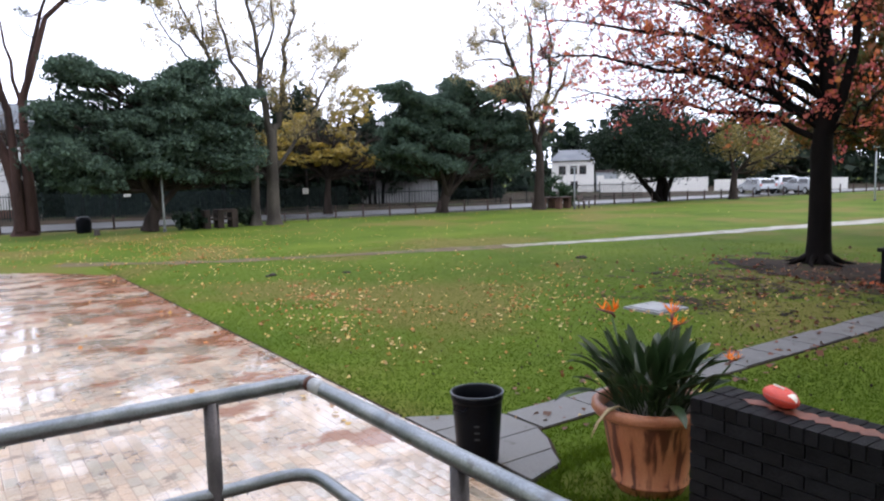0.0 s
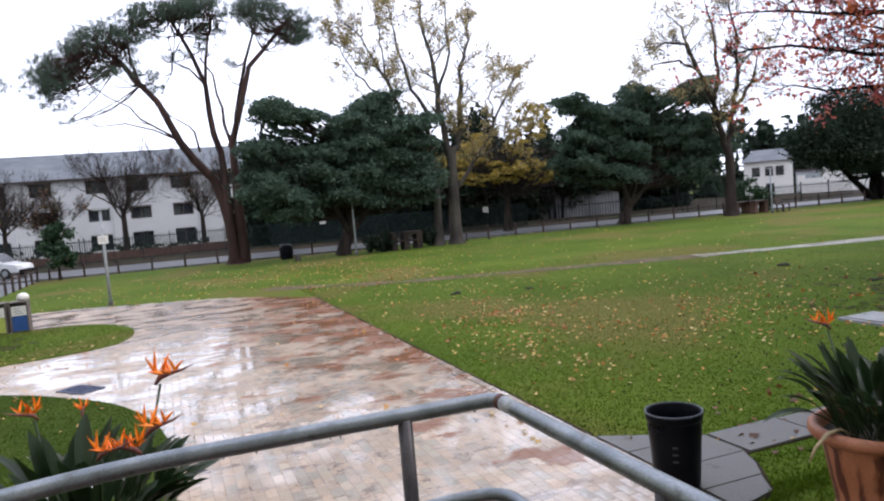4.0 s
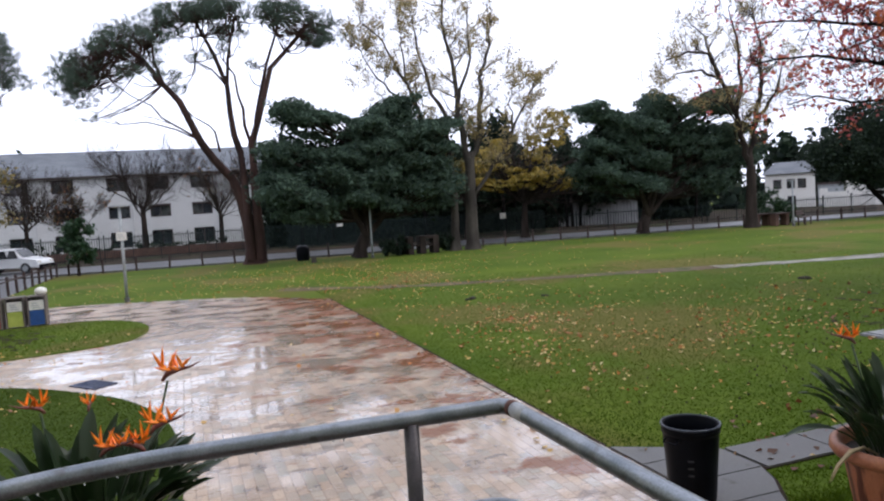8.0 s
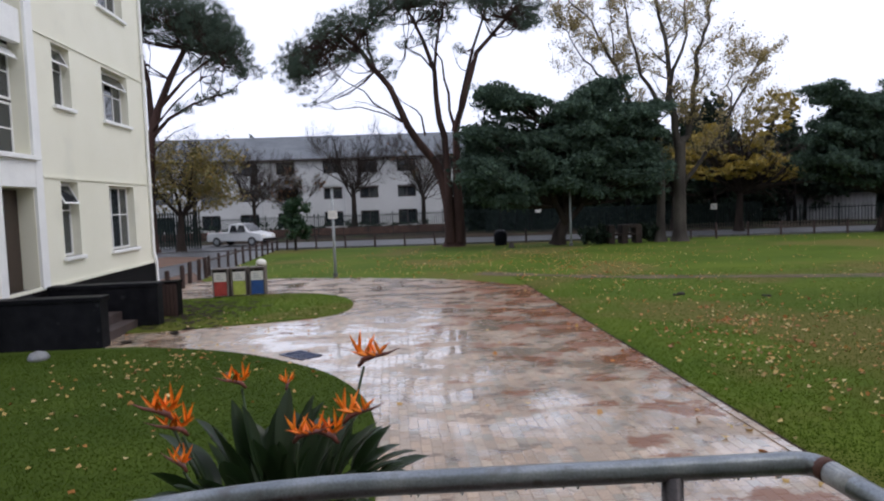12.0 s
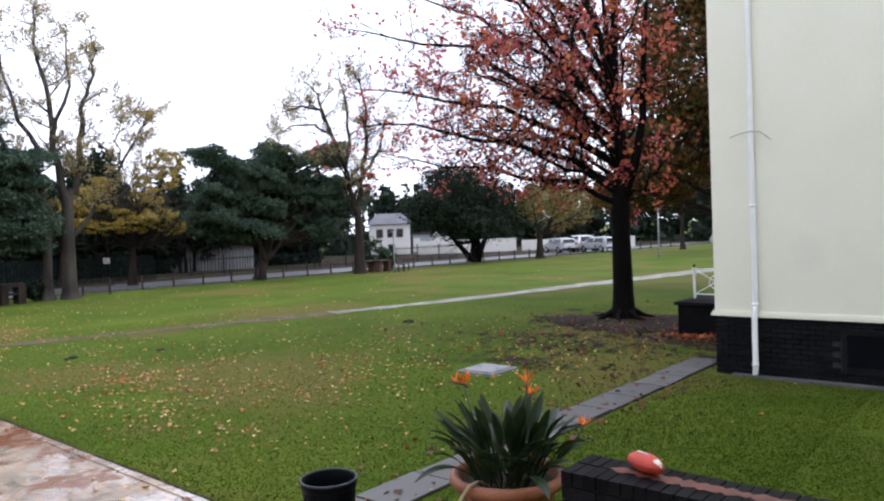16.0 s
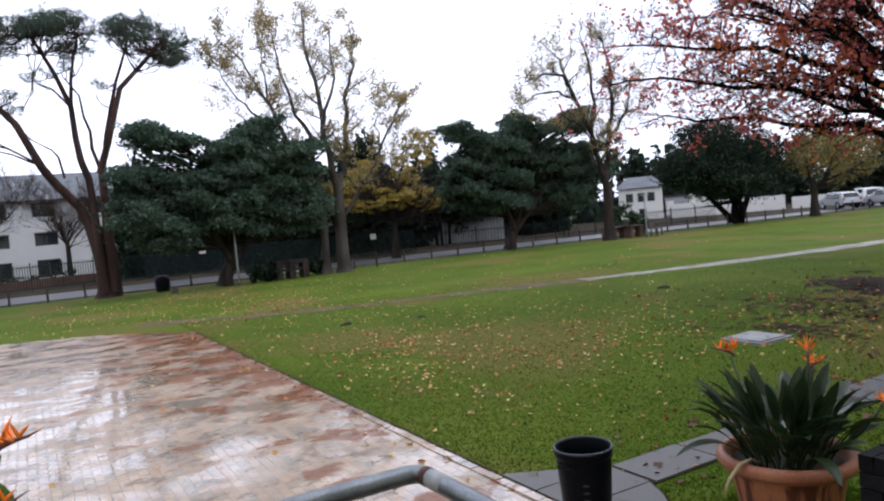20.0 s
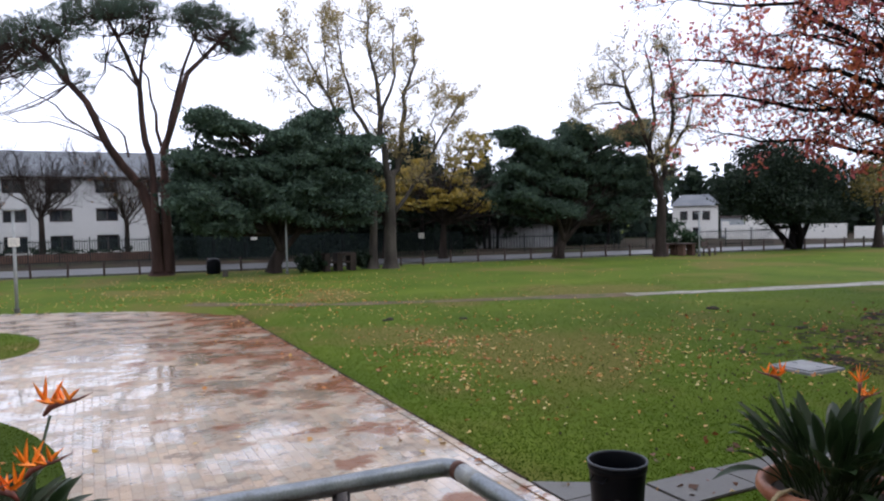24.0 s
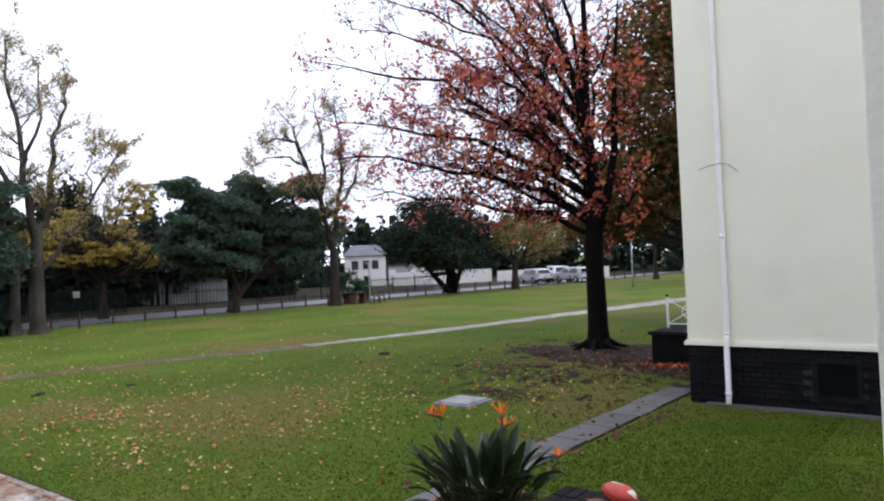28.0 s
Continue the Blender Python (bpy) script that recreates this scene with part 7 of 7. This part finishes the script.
for k in range(121):
    f = k / 120
    x, y, o = -58.6 + 4.5 * f, 30.4 + 7.6 * f, 0.06 * math.sin(k * 1.57)
    sv += [(x + o * 0.86, y - o * 0.5, -0.3), (x + o * 0.86, y - o * 0.5, 2.05)]
    if k:
        sf.append((2 * k - 2, 2 * k, 2 * k + 1, 2 * k - 1))
part("wall", Shape().add(sv, sf), MAT["greyw"], shed, "grey ribbed sheet wall")
part("roof", Shape().obox(pose(-56.6, 34.3, 2.25, 0, 0, 59.4), 10.5, 1.6, 0.35), MAT["binp"], shed, "dark overhanging roof edge")
part("end_wall", Shape().obox(pose(-60.5, 26.0, 1.0, 0, 0, 59.4), 9.0, 0.3, 2.4), MAT["shade"], shed, "dark timber end of the shed")

villa = thing("white_villa", (-64, 64, -0.6), "white two-storey house with tiled hip roof", "building", kind="structure")
VM = pose(-62.6, 63.6, -0.8, 0, 0, 44)
part("wall", Shape().obox(VM @ pose(0, 0, 2.2), 4.8, 6.0, 4.4), MAT["pale"], villa)
vr = [VM @ Vector(p) for p in ((-2.7, -3.4, 4.4), (2.7, -3.4, 4.4), (2.7, 3.4, 4.4), (-2.7, 3.4, 4.4), (-1.5, 0, 5.7), (1.5, 0, 5.7))]
part("roof", Shape().add(vr, [(0, 1, 5, 4), (1, 2, 5), (2, 3, 4, 5), (3, 0, 4), (3, 2, 1, 0)]), MAT["roof"], villa)
for u, z in ((1.15, 3.3), (0.1, 3.3), (0.15, 1.5), (-1.2, 3.3)):
    w = part("window", Shape().obox(VM @ pose(u, -3.02, z), 0.8, 0.08, 1.0), MAT["shade"], villa)
    part("pane", Shape().obox(VM @ pose(u, -3.07, z), 0.6, 0.04, 0.8), MAT["glass"], w)
garage = thing("garage", (-58, 66, -0.7), "grey flat-roofed garage beside the villa", "building", kind="structure")
part("wall", Shape().obox(pose(-58.6, 65.0, 0.7, 0, 0, 44), 2.4, 2.2, 3.0), MAT["steel"], garage)
part("roof", Shape().obox(pose(-58.6, 65.0, 2.3, 0, 0, 44), 2.7, 2.5, 0.2), MAT["shade"], garage)
part("door", Shape().obox(pose(-58.6, 65.0, 0.7, 0, 0, 44) @ pose(-0.7, -1.13, 0.3), 0.8, 0.06, 1.6), MAT["pale"], garage, "white panelled garage door")
annex = thing("white_outhouse", (-56.6, 66.0, -0.7), "small white flat-roofed outhouse behind the wall", "building", kind="structure")
part("wall", Shape().obox(pose(-57.0, 66.6, 0.8, 0, 0, 44), 1.8, 2.0, 3.4), MAT["pale"], annex)
part("roof", Shape().obox(pose(-57.0, 66.6, 2.55, 0, 0, 44), 2.0, 2.2, 0.12), MAT["steel"], annex)
part("boundary_wall", Shape().obox(pose(-51.6, 64.7, 0.45, 0, 0, 39), 11.2, 0.25, 2.0), MAT["pale"], None, "long white plastered boundary wall", kind="structure", category="wall")
part("boundary_wall", Shape().obox(pose(-41.5, 72.0, 0.3, 0, 0, 36), 12.5, 0.25, 1.7), MAT["pale"], None, "white plastered boundary wall further along", kind="structure", category="wall")


def car(x, y, heading, paint, label, length=4.3, tall=1.5, pickup=False, z=-0.02):
    t = thing("car", (x, y, z), label, "car", "cars by the street")
    m = pose(x, y, z, 0, 0, heading)
    L, H = length / 2, tall
    prof = [(-L, 0.35), (-L + 0.02, 0.75), (-L + 0.1, 0.92)] + ([(-0.5, 0.98), (-0.42, H - 0.05)] if pickup else [(-L + 0.35, H - 0.08)]) + [(-0.2, H), (0.55, H - 0.03), (1.15, 0.98), (L - 0.15, 0.82), (L, 0.6), (L, 0.33)]
    w = 0.86
    n = len(prof)
    v = []
    for s in (-1, 1):
        for a, h in prof:
            v.append(m @ Vector((a, s * (w - 0.16 * max(0, (h - 0.9) / (H - 0.9))), h)))
    part("body", Shape().add(v, [tuple(range(n)), tuple(reversed(range(n, 2 * n)))] + [(k, n + k, n + (k + 1) % n, (k + 1) % n) for k in range(n)]), paint, t, bevel=0.05)
    for s in (-1, 1):
        for a0, a1 in ((-L + 0.55, -0.35), (-0.25, 0.75)) if not pickup else ((-0.35, 0.2), (0.25, 0.85)):
            part("side_window", Shape().add([m @ Vector((a, s * yy, h)) for a, yy, h in ((a0, w + 0.012, 0.95), (a1 + 0.1, w + 0.012, 0.95), (a1 - 0.12, w - 0.105, H - 0.12), (a0 + 0.1, w - 0.105, H - 0.12))], [(0, 1, 2, 3)]), MAT["autoglass"], t)
    part("windscreen", Shape().add([m @ Vector(p) for p in ((1.19, -0.72, 1.0), (1.19, 0.72, 1.0), (0.62, 0.62, H - 0.03), (0.62, -0.62, H - 0.03))], [(0, 1, 2, 3)]), MAT["autoglass"], t)
    if not pickup:
        part("rear_window", Shape().add([m @ Vector(p) for p in ((-L + 0.08, -0.66, 0.98), (-L + 0.08, 0.66, 0.98), (-L + 0.30, 0.58, H - 0.14), (-L + 0.30, -0.58, H - 0.14))], [(0, 1, 2, 3)]), MAT["autoglass"], t)
    for a in (-L + 0.8, L - 0.82):
        for s in (-1, 1):
            wl_ = part("wheel", Shape().tube([m @ Vector((a, s * 0.70, 0.32)), m @ Vector((a, s * 0.88, 0.32))], 0.32, 18), MAT["tyre"], t)
            part("rim", Shape().tube([m @ Vector((a, s * 0.885, 0.32)), m @ Vector((a, s * 0.895, 0.32))], 0.19, 14), MAT["steel"], wl_)
    for s in (-1, 1):
        part("headlight", Shape().obox(m @ pose(L - 0.06, s * 0.62, 0.68), 0.12, 0.3, 0.14), MAT["pale"], t)
        part("tail_light", Shape().obox(m @ pose(-L + 0.03, s * 0.7, 0.85), 0.06, 0.16, 0.22), MAT["recr"], t)
    for a in (L, -L):
        part("bumper", Shape().obox(m @ pose(a, 0, 0.42), 0.1, 1.6, 0.16), MAT["binp"], t)


car(-51.6, -9.75, 68, MAT["carw"], "white pickup truck on the wet street", 4.4, 1.55, True)
car(-37.6, 61.8, 150, MAT["cars"], "silver hatchback parked at the lawn edge", 4.0, 1.45)
car(-37.2, 65.0, 140, MAT["carw"], "white station wagon parked at the lawn edge", 4.4, 1.6)
car(-34.0, 63.0, 158, MAT["cars"], "silver car parked at the lawn edge", 4.2, 1.45)
for k in range(5):
    car(-24.5 + 3.1 * k, 72 + 0.6 * k, 20, MAT["carw"] if k % 2 else MAT["cars"], "pale car in the distant car park", 4.2, 1.45)

# brick barbecue stands, hedge, benches, bin under the trees
bbq = thing("brick_barbecue", (-38.0, 12.9, 0), "brown brick barbecue stand, darkened for the conifer's shade", "barbecue")
# bark tone instead of brick puts the conifer's deep shade into the colour
for y in (12.15, 12.85, 13.6):
    part("pier", Shape().box(-38.5, -37.7, y - 0.16, y + 0.16, -0.03, 0.95), MAT["bark"], bbq, bevel=0.01)
part("hearth", Shape().box(-38.45, -37.75, 12.31, 13.44, 0.40, 0.50), MAT["bark"], bbq)
part("lintel", Shape().box(-38.5, -37.7, 13.01, 13.44, 0.80, 0.96), MAT["bark"], bbq)
part("hedge", cloud_mesh("hedge", np.concatenate([blob((-38.1, 10.9 + 0.3 * k, 0.5), (0.5, 0.35, 0.5), 420, 500 + k, 0.4) for k in range(4)] + [blob((-38.4, 14.1 + 0.35 * k, 0.5), (0.5, 0.4, 0.5), 380, 520 + k, 0.4) for k in range(3)]), 0.13, MAT["lv_dark"], 0.1, 3), None, None, "clipped dark hedge beside the barbecue", kind="stuff", category="hedge")
pb = thing("park_bin", (-40.6, 6.7, 0), "squat dark park bin beside the street", "bin")
part("drum", Shape().lathe([(0.02, -0.03), (0.34, -0.03), (0.38, 0.35), (0.36, 0.66), (0.30, 0.72), (0.02, 0.74)], (-40.6, 6.7, 0), 20), MAT["binp"], pb)
part("lid", Shape().lathe([(0.3, 0.72), (0.31, 0.76), (0.18, 0.82), (0.01, 0.83)], (-40.6, 6.7, 0), 20), MAT["binp"], pb)
stump = part("tree_stump", Shape().lathe([(0.17, -0.03), (0.15, 0.12), (0.13, 0.27), (0.01, 0.28)], (-38.2, 6.9, 0), 12, 0.1), MAT["barkg"], None, "cut tree stump in the grass", category="stump")


def bench(x, y, heading, back, label):
    t = thing("park_bench", (x, y, 0), label, "bench", "park benches")
    m = pose(x, y, 0, 0, 0, heading)
    for k in range(3):
        part("seat_slat", Shape().obox(m @ pose(0, -0.15 + 0.15 * k, 0.45), 1.7, 0.12, 0.04), MAT["wood"], t)
    for k in range(2 if back else 0):
        part("back_slat", Shape().obox(m @ pose(0, 0.28 + 0.04 * k, 0.65 + 0.16 * k, -12), 1.7, 0.03, 0.12), MAT["wood"], t)
    for u in (-0.65, 0.65):
        for w in (-0.18, 0.2):
            part("leg", Shape().obox(m @ pose(u, w, 0.2), 0.07, 0.07, 0.48), MAT["wood"], t)
        if back:
            part("back_post", Shape().obox(m @ pose(u, 0.27, 0.6, -12), 0.06, 0.05, 0.7), MAT["wood"], t)


bench(-38.9, 17.6, 70, False, "low dark timber bench under a tree")
bench(-34.6, 36.6, 120, True, "dark timber bench with a back rest")
for x, y in ((-35.6, 35.6), (-36.4, 34.9)):
    t = thing("picnic_table", (x, y, 0), "dark timber picnic table on brick piers", "table", "picnic tables")
    part("tabletop", Shape().box(x - 0.35, x + 0.35, y - 0.6, y + 0.6, 0.7, 0.77), MAT["wood"], t)
    for s in (-0.4, 0.4):
        part("pier", Shape().box(x - 0.25, x + 0.25, y + s - 0.12, y + s + 0.12, -0.03, 0.7), MAT["brickr"], t)


def clod(x, y, size, seed):
    """Lump of dark earth thrown up in the lawn."""
    g = random.Random(seed)
    t = thing("earth_clod", (x, y, -0.03), "lump of dark wet earth in the lawn", "clod", "earth clods")
    for k in range(6):
        a, d, q = g.uniform(0, 6.28), size * g.uniform(0.0, 0.9), size * g.uniform(0.3, 0.62)
        part("lump", Shape().lathe([(q * 0.9, 0.0), (q, q * 0.2), (q * 0.75, q * 0.5), (q * 0.35, q * 0.66), (0.004, q * 0.7)], (x + d * math.cos(a), y + d * math.sin(a), -0.03), 9, g.uniform(0.1, 0.3)), MAT["soil"], t)


for k, (x, y, q) in enumerate(((-15.0, 16.3, 0.24), (-18.1, 7.8, 0.17), (-17.2, 9.6, 0.10), (-11.4, 15.2, 0.12))):
    clod(x, y, q, 70 + k)


# ---- grass and fallen leaves ----
def blades(name, xs, ys, height, material, seed, z=-0.03):
    g = np.random.default_rng(seed)
    n = len(xs)
    a = g.uniform(0, 2 * np.pi, n)
    h = height * g.uniform(0.5, 1.4, n)
    lean = g.normal(size=(n, 2)) * 0.5 * h[:, None]
    w = 0.006 + 0.005 * g.random(n)
    z = np.full(n, z)
    b = np.stack([xs, ys, z], 1)
    s = np.stack([np.cos(a) * w, np.sin(a) * w, np.zeros(n)], 1)
    tip = b + np.stack([lean[:, 0], lean[:, 1], h], 1)
    co = np.stack([b - s, b + s, tip], 1).reshape(-1, 3)
    me = bpy.data.meshes.new(name)
    me.vertices.add(3 * n)
    me.vertices.foreach_set("co", co.ravel())
    me.loops.add(3 * n)
    me.loops.foreach_set("vertex_index", np.arange(3 * n, dtype=np.int32))
    me.polygons.add(n)
    me.polygons.foreach_set("loop_start", np.arange(0, 3 * n, 3, dtype=np.int32))
    me.update(calc_edges=True)
    me.materials.append(material)
    return me


g1 = np.random.default_rng(99)


def scatter(n, x0, x1, y0, y1, keep, power=1.0):
    xs = x1 - (x1 - x0) * g1.random(n) ** power
    ys = y0 + (y1 - y0) * g1.random(n) ** power
    ok = np.array([keep(a, b) for a, b in zip(xs, ys)])
    return xs[ok], ys[ok]


def north(x, y):
    if y < LAWN_EDGE + 0.13 or inside(x, y, SLAB_FAN) or (-5.56 < x + 0.035 * noise.noise((x, y * 3, 0)) < -4.99 and y > 5.3) or (x > RX - 0.1 and y > RY - 0.18):
        return False
    if -8.9 < x < -7.86 and 10.98 < y < 12.02:
        return False
    if (x + 3.46) ** 2 + (y - 5.3) ** 2 < 0.1 or (x > -2.3 and 4.1 < y < 4.52):
        return False
    return noise.noise((x * 0.9, y * 0.9, 3)) > -0.55 or g1.random() < 0.3


def south(x, y):
    return inside(x, y, SOUTH_LAWN) and (x + 4.38) ** 2 + (y + 0.02) ** 2 > 0.1


ax, ay = scatter(100000, -24, -2.2, 4.5, 24, north, 1.45)
part("grass", blades("grass", ax, ay, 0.016, MAT["grass"], 1), None, None, "short wet green grass", kind="stuff", category="grass")
dist, turn_ = 4.5 + 9.0 * np.abs(g1.normal(size=120000)) * 0.75, g1.uniform(radians(88), radians(172), 120000)
ax, ay = dist * np.cos(turn_), 0.6 + dist * np.sin(turn_)
ok = np.array([north(a, b) for a, b in zip(ax, ay)])
ax, ay = ax[ok], ay[ok]
part("grass", blades("grass", ax, ay, 0.016, MAT["grass"], 6), None, None, "dense short wet grass near the paving", kind="stuff", category="grass")
ax, ay = scatter(40000, -4.9, 1.5, 4.5, 13.2, north, 1.0)
part("grass", blades("grass", ax, ay, 0.019, MAT["grass"], 5), None, None, "short wet green grass beside the cream block", kind="stuff", category="grass")
ax, ay = scatter(220000, -14, -2.2, -13, 0.42, south, 1.0)
part("grass", blades("grass", ax, ay, 0.018, MAT["shaded_blade"], 2, 0.020), None, None, "short wet green grass", kind="stuff", category="grass")
ax, ay = scatter(9000, -4.35, -2.3, 4.45, 6.6, north, 1.0)
part("grass", blades("grass", ax, ay, 0.06, MAT["grass"], 3), None, None, "longer grass tufts round the pot", kind="stuff", category="grass")
ax, ay = scatter(11000, -21.8, -15.8, -6.6, -0.3, lambda x, y: inside(x, y, ISLAND), 1.0)
part("grass", blades("grass", ax, ay, 0.035, MAT["grass"], 4, 0.02), None, None, "short grass on the lawn tongue", kind="stuff", category="grass")

lx, ly = [], []
for cx, cy, sx, sy, n in ((-12.5, 7.8, 3.2, 1.7, 950), (-15.0, 7.6, 3.0, 1.3, 420), (-10.5, 6.4, 2.2, 1.0, 150), (-12.6, 11.8, 3.0, 2.2, 650), (-9.0, 9.2, 2.2, 2.2, 130), (-10.0, 14.5, 3.2, 2.4, 420), (-20, 12, 6, 4, 200), (-28, 6, 4, 4.0, 1300), (-33, 3, 3.5, 5.0, 700), (-30, 20, 7, 8, 420), (-26, 1.5, 3.0, 4.0, 150), (-25, 7.5, 2.2, 2.0, 260), (-21.5, 8.6, 1.2, 1.2, 120)):
    lx.append(g1.normal(cx, sx, n))
    ly.append(g1.normal(cy, sy, n))
lx, ly = np.concatenate(lx), np.concatenate(ly)
heap = np.array([noise.noise((a * 0.75, b * 0.75, 5)) + 0.5 * noise.noise((a * 2.6, b * 2.6, 8)) for a, b in zip(lx, ly)])
ok = (ly > LAWN_EDGE + 0.2) & ((heap > 0.08) | (g1.random(len(lx)) < 0.2))
ok |= (lx < -24.5) & (heap > -0.1)
pts = np.stack([lx, ly, np.full(len(lx), 0.005)], 1)[ok]
brown = np.stack([np.concatenate([g1.normal(-13.0, 1.6, 240), g1.normal(-10.6, 1.3, 170), g1.normal(-9.6, 1.0, 120), g1.normal(-25.0, 1.6, 160)]), np.concatenate([g1.normal(7.2, 0.8, 240), g1.normal(10.6, 0.9, 170), g1.normal(13.2, 0.8, 120), g1.normal(7.2, 0.7, 160)]), np.full(690, 0.002)], 1)
brown = brown[[noise.noise((p[0] * 1.3, p[1] * 1.3, 2)) > -0.05 for p in brown]]
part("fallen_leaves", cloud_mesh("fallen_leaves", brown, 0.07, leaf_mat("brown_fallen_leaf", ((0.44, 0.17, 0.05), (0.30, 0.11, 0.04), (0.52, 0.25, 0.08))), 0.8, 26, 1.2, 0.2), None, None, "drifts of orange-brown fallen leaves", kind="stuff", category="leaves")
part("fallen_leaves", cloud_mesh("fallen_leaves", pts, 0.054, MAT["fallen"], 0.7, 21, 1.3, 0.25), None, None, "scattered pale yellow fallen leaves on the lawn", kind="stuff", category="leaves")
sx_ = np.concatenate([g1.normal(-12.2, 1.1, 130), g1.normal(-9.5, 1.6, 120), g1.uniform(-18.5, -15, 60)])
sy_ = np.concatenate([g1.normal(-3.0, 0.9, 130), g1.normal(-3.8, 1.6, 120), g1.normal(-2.5, 1.2, 60)])
part("fallen_leaves", cloud_mesh("fallen_leaves", np.stack([sx_, sy_, np.full(len(sx_), 0.036)], 1), 0.062, MAT["fallen"], 0.8, 22, 1.2, 0.2), None, None, "scattered yellow and orange fallen leaves", kind="stuff", category="leaves")
dx = np.concatenate([g1.normal(-8.2, 2.2, 700), g1.normal(-6.3, 0.8, 260), g1.uniform(-6.4, -4.6, 170)])
dy = np.concatenate([g1.normal(17.6, 2.2, 700), g1.normal(17.0, 0.5, 260), g1.uniform(5.6, 13, 170)])
part("fallen_leaves", cloud_mesh("fallen_leaves", np.stack([dx, dy, np.full(len(dx), 0.0)], 1), 0.085, MAT["fallend"], 0.8, 23, 1.2, 0.2), None, None, "dark rotting leaves under the red tree", kind="stuff", category="leaves")
px = g1.normal(-6.35, 0.3, 90)
py = g1.normal(16.9, 0.22, 90)
part("leaf_heap", cloud_mesh("leaf_heap", np.stack([px, py, 0.01 + 0.05 * g1.random(90)], 1), 0.085, leaf_mat("orange_heap_leaf", ((0.45, 0.09, 0.03), (0.5, 0.16, 0.05), (0.3, 0.06, 0.03))), 0.6, 24, 1.2, 0.2), None, None, "small heap of orange leaves by the porch", kind="stuff", category="leaves")
tx = g1.uniform(-21, -3, 60)
ty = np.where(g1.random(60) < 0.6, LAWN_EDGE - g1.random(60) * 0.5, g1.uniform(0.5, 4.2, 60))
part("fallen_leaves", cloud_mesh("fallen_leaves", np.stack([tx, ty, np.full(60, 0.016)], 1), 0.07, MAT["fallen"], 0.85, 25, 1.2, 0.2), None, None, "single fallen leaves on the wet paving", kind="stuff", category="leaves")

# spiky seed balls dropped by the red tree
seeds = Shape()
for k in range(620):
    x, y = g1.normal(-6.9, 2.0), g1.normal(13.0, 3.0)
    if not north(x, y) or y > 22:
        continue
    q = g1.uniform(0.010, 0.018)
    seeds.lathe([(0.002, 0.0), (q * 0.8, q * 0.45), (q, q), (q * 0.7, q * 1.6), (0.002, q * 2)], (x, y, -0.012), 5)
part("seed_balls", seeds, MAT["bark"], None, "small dark spiky seed balls in the grass", kind="stuff", category="seeds")


# ---- bricks and pavers, last ----
brick = Shape().box(-0.111, 0.111, -0.013, 0.006, -0.0365, 0.0365).mesh("brick", MAT["brickd"])
half = Shape().box(-0.053, 0.053, -0.013, 0.006, -0.0365, 0.0365).mesh("brick", MAT["brickd"])
for k in range(12):
    for r in range(17):
        x = RX + 0.12 + 0.232 * r + (0.0 if k % 2 else -0.116)
        use = brick
        if r == 0 and k % 2 == 0:
            x, use = RX + 0.056, half
        if -2.75 < x < -1.95 and 0.2 < 0.085 * k + 0.04 < 0.8:
            continue
        o = part("brick", use, None, plinth)
        o.matrix_basis = pose(x, RY + 0.006 + rng.uniform(-.002, .002), 0.085 * k + 0.028, 0, rng.uniform(-.4, .4), 0)

# forecourt pavers: stretcher bond, long side towards the street
PL, PW = 0.222, 0.111
near = Shape().add([(-0.107, -0.052, -0.04), (0.107, -0.052, -0.04), (0.107, 0.052, -0.04), (-0.107, 0.052, -0.04), (-0.107, -0.052, -0.003), (0.107, -0.052, -0.003), (0.107, 0.052, -0.003), (-0.107, 0.052, -0.003),
                    (-0.102, -0.047, 0.0), (0.102, -0.047, 0.0), (0.102, 0.047, 0.0), (-0.102, 0.047, 0.0)],
                   [(0, 1, 5, 4), (1, 2, 6, 5), (2, 3, 7, 6), (3, 0, 4, 7), (4, 5, 9, 8), (5, 6, 10, 9), (6, 7, 11, 10), (7, 4, 8, 11), (8, 9, 10, 11)])
paver_mesh = near.mesh("paver", MAT["paver"])
rest = Shape()
count = 0
for j in range(-62, 40):
    y = 0.48 + PW * j
    if y > LAWN_EDGE - 0.03:
        continue
    for i in range(114):
        x = -2.2 - PL * i - (PL / 2 if j % 2 else 0)
        if not paved(x, y):
            continue
        h = rng.uniform(-0.0008, 0.0008) + 0.0012 * noise.noise((x * 0.5, y * 0.5, 0))
        if -5.0 < x < -4.2 + 0.5 and count < 290 and 0.5 < y < 4.3:
            o = part("paver", paver_mesh, None, pavement)
            o.matrix_basis = pose(x, y, h, rng.uniform(-.25, .25), rng.uniform(-.2, .2), rng.uniform(-.8, .8))
            count += 1
        else:
            a, b = rng.uniform(-.005, .005), rng.uniform(-.003, .003)
            rest.add([(x + p[0], y + p[1], p[2] + h + a * p[1] + b * p[0]) for p in near.v], near.f)
part("paver_field", rest, MAT["paver"], pavement, "field of wet mud-streaked clay pavers", kind="stuff")
edging = Shape()
for k in range(84):
    x = -21.2 + 0.225 * k
    if x > -2.3:
        break
    h = rng.uniform(-0.003, 0.006)
    edging.box(x - 0.107, x + 0.107, LAWN_EDGE + 0.0, LAWN_EDGE + 0.1, -0.05, 0.012 + h)
part("edging_course", edging, MAT["paver"], pavement, "edge course of pale pavers", kind="stuff")
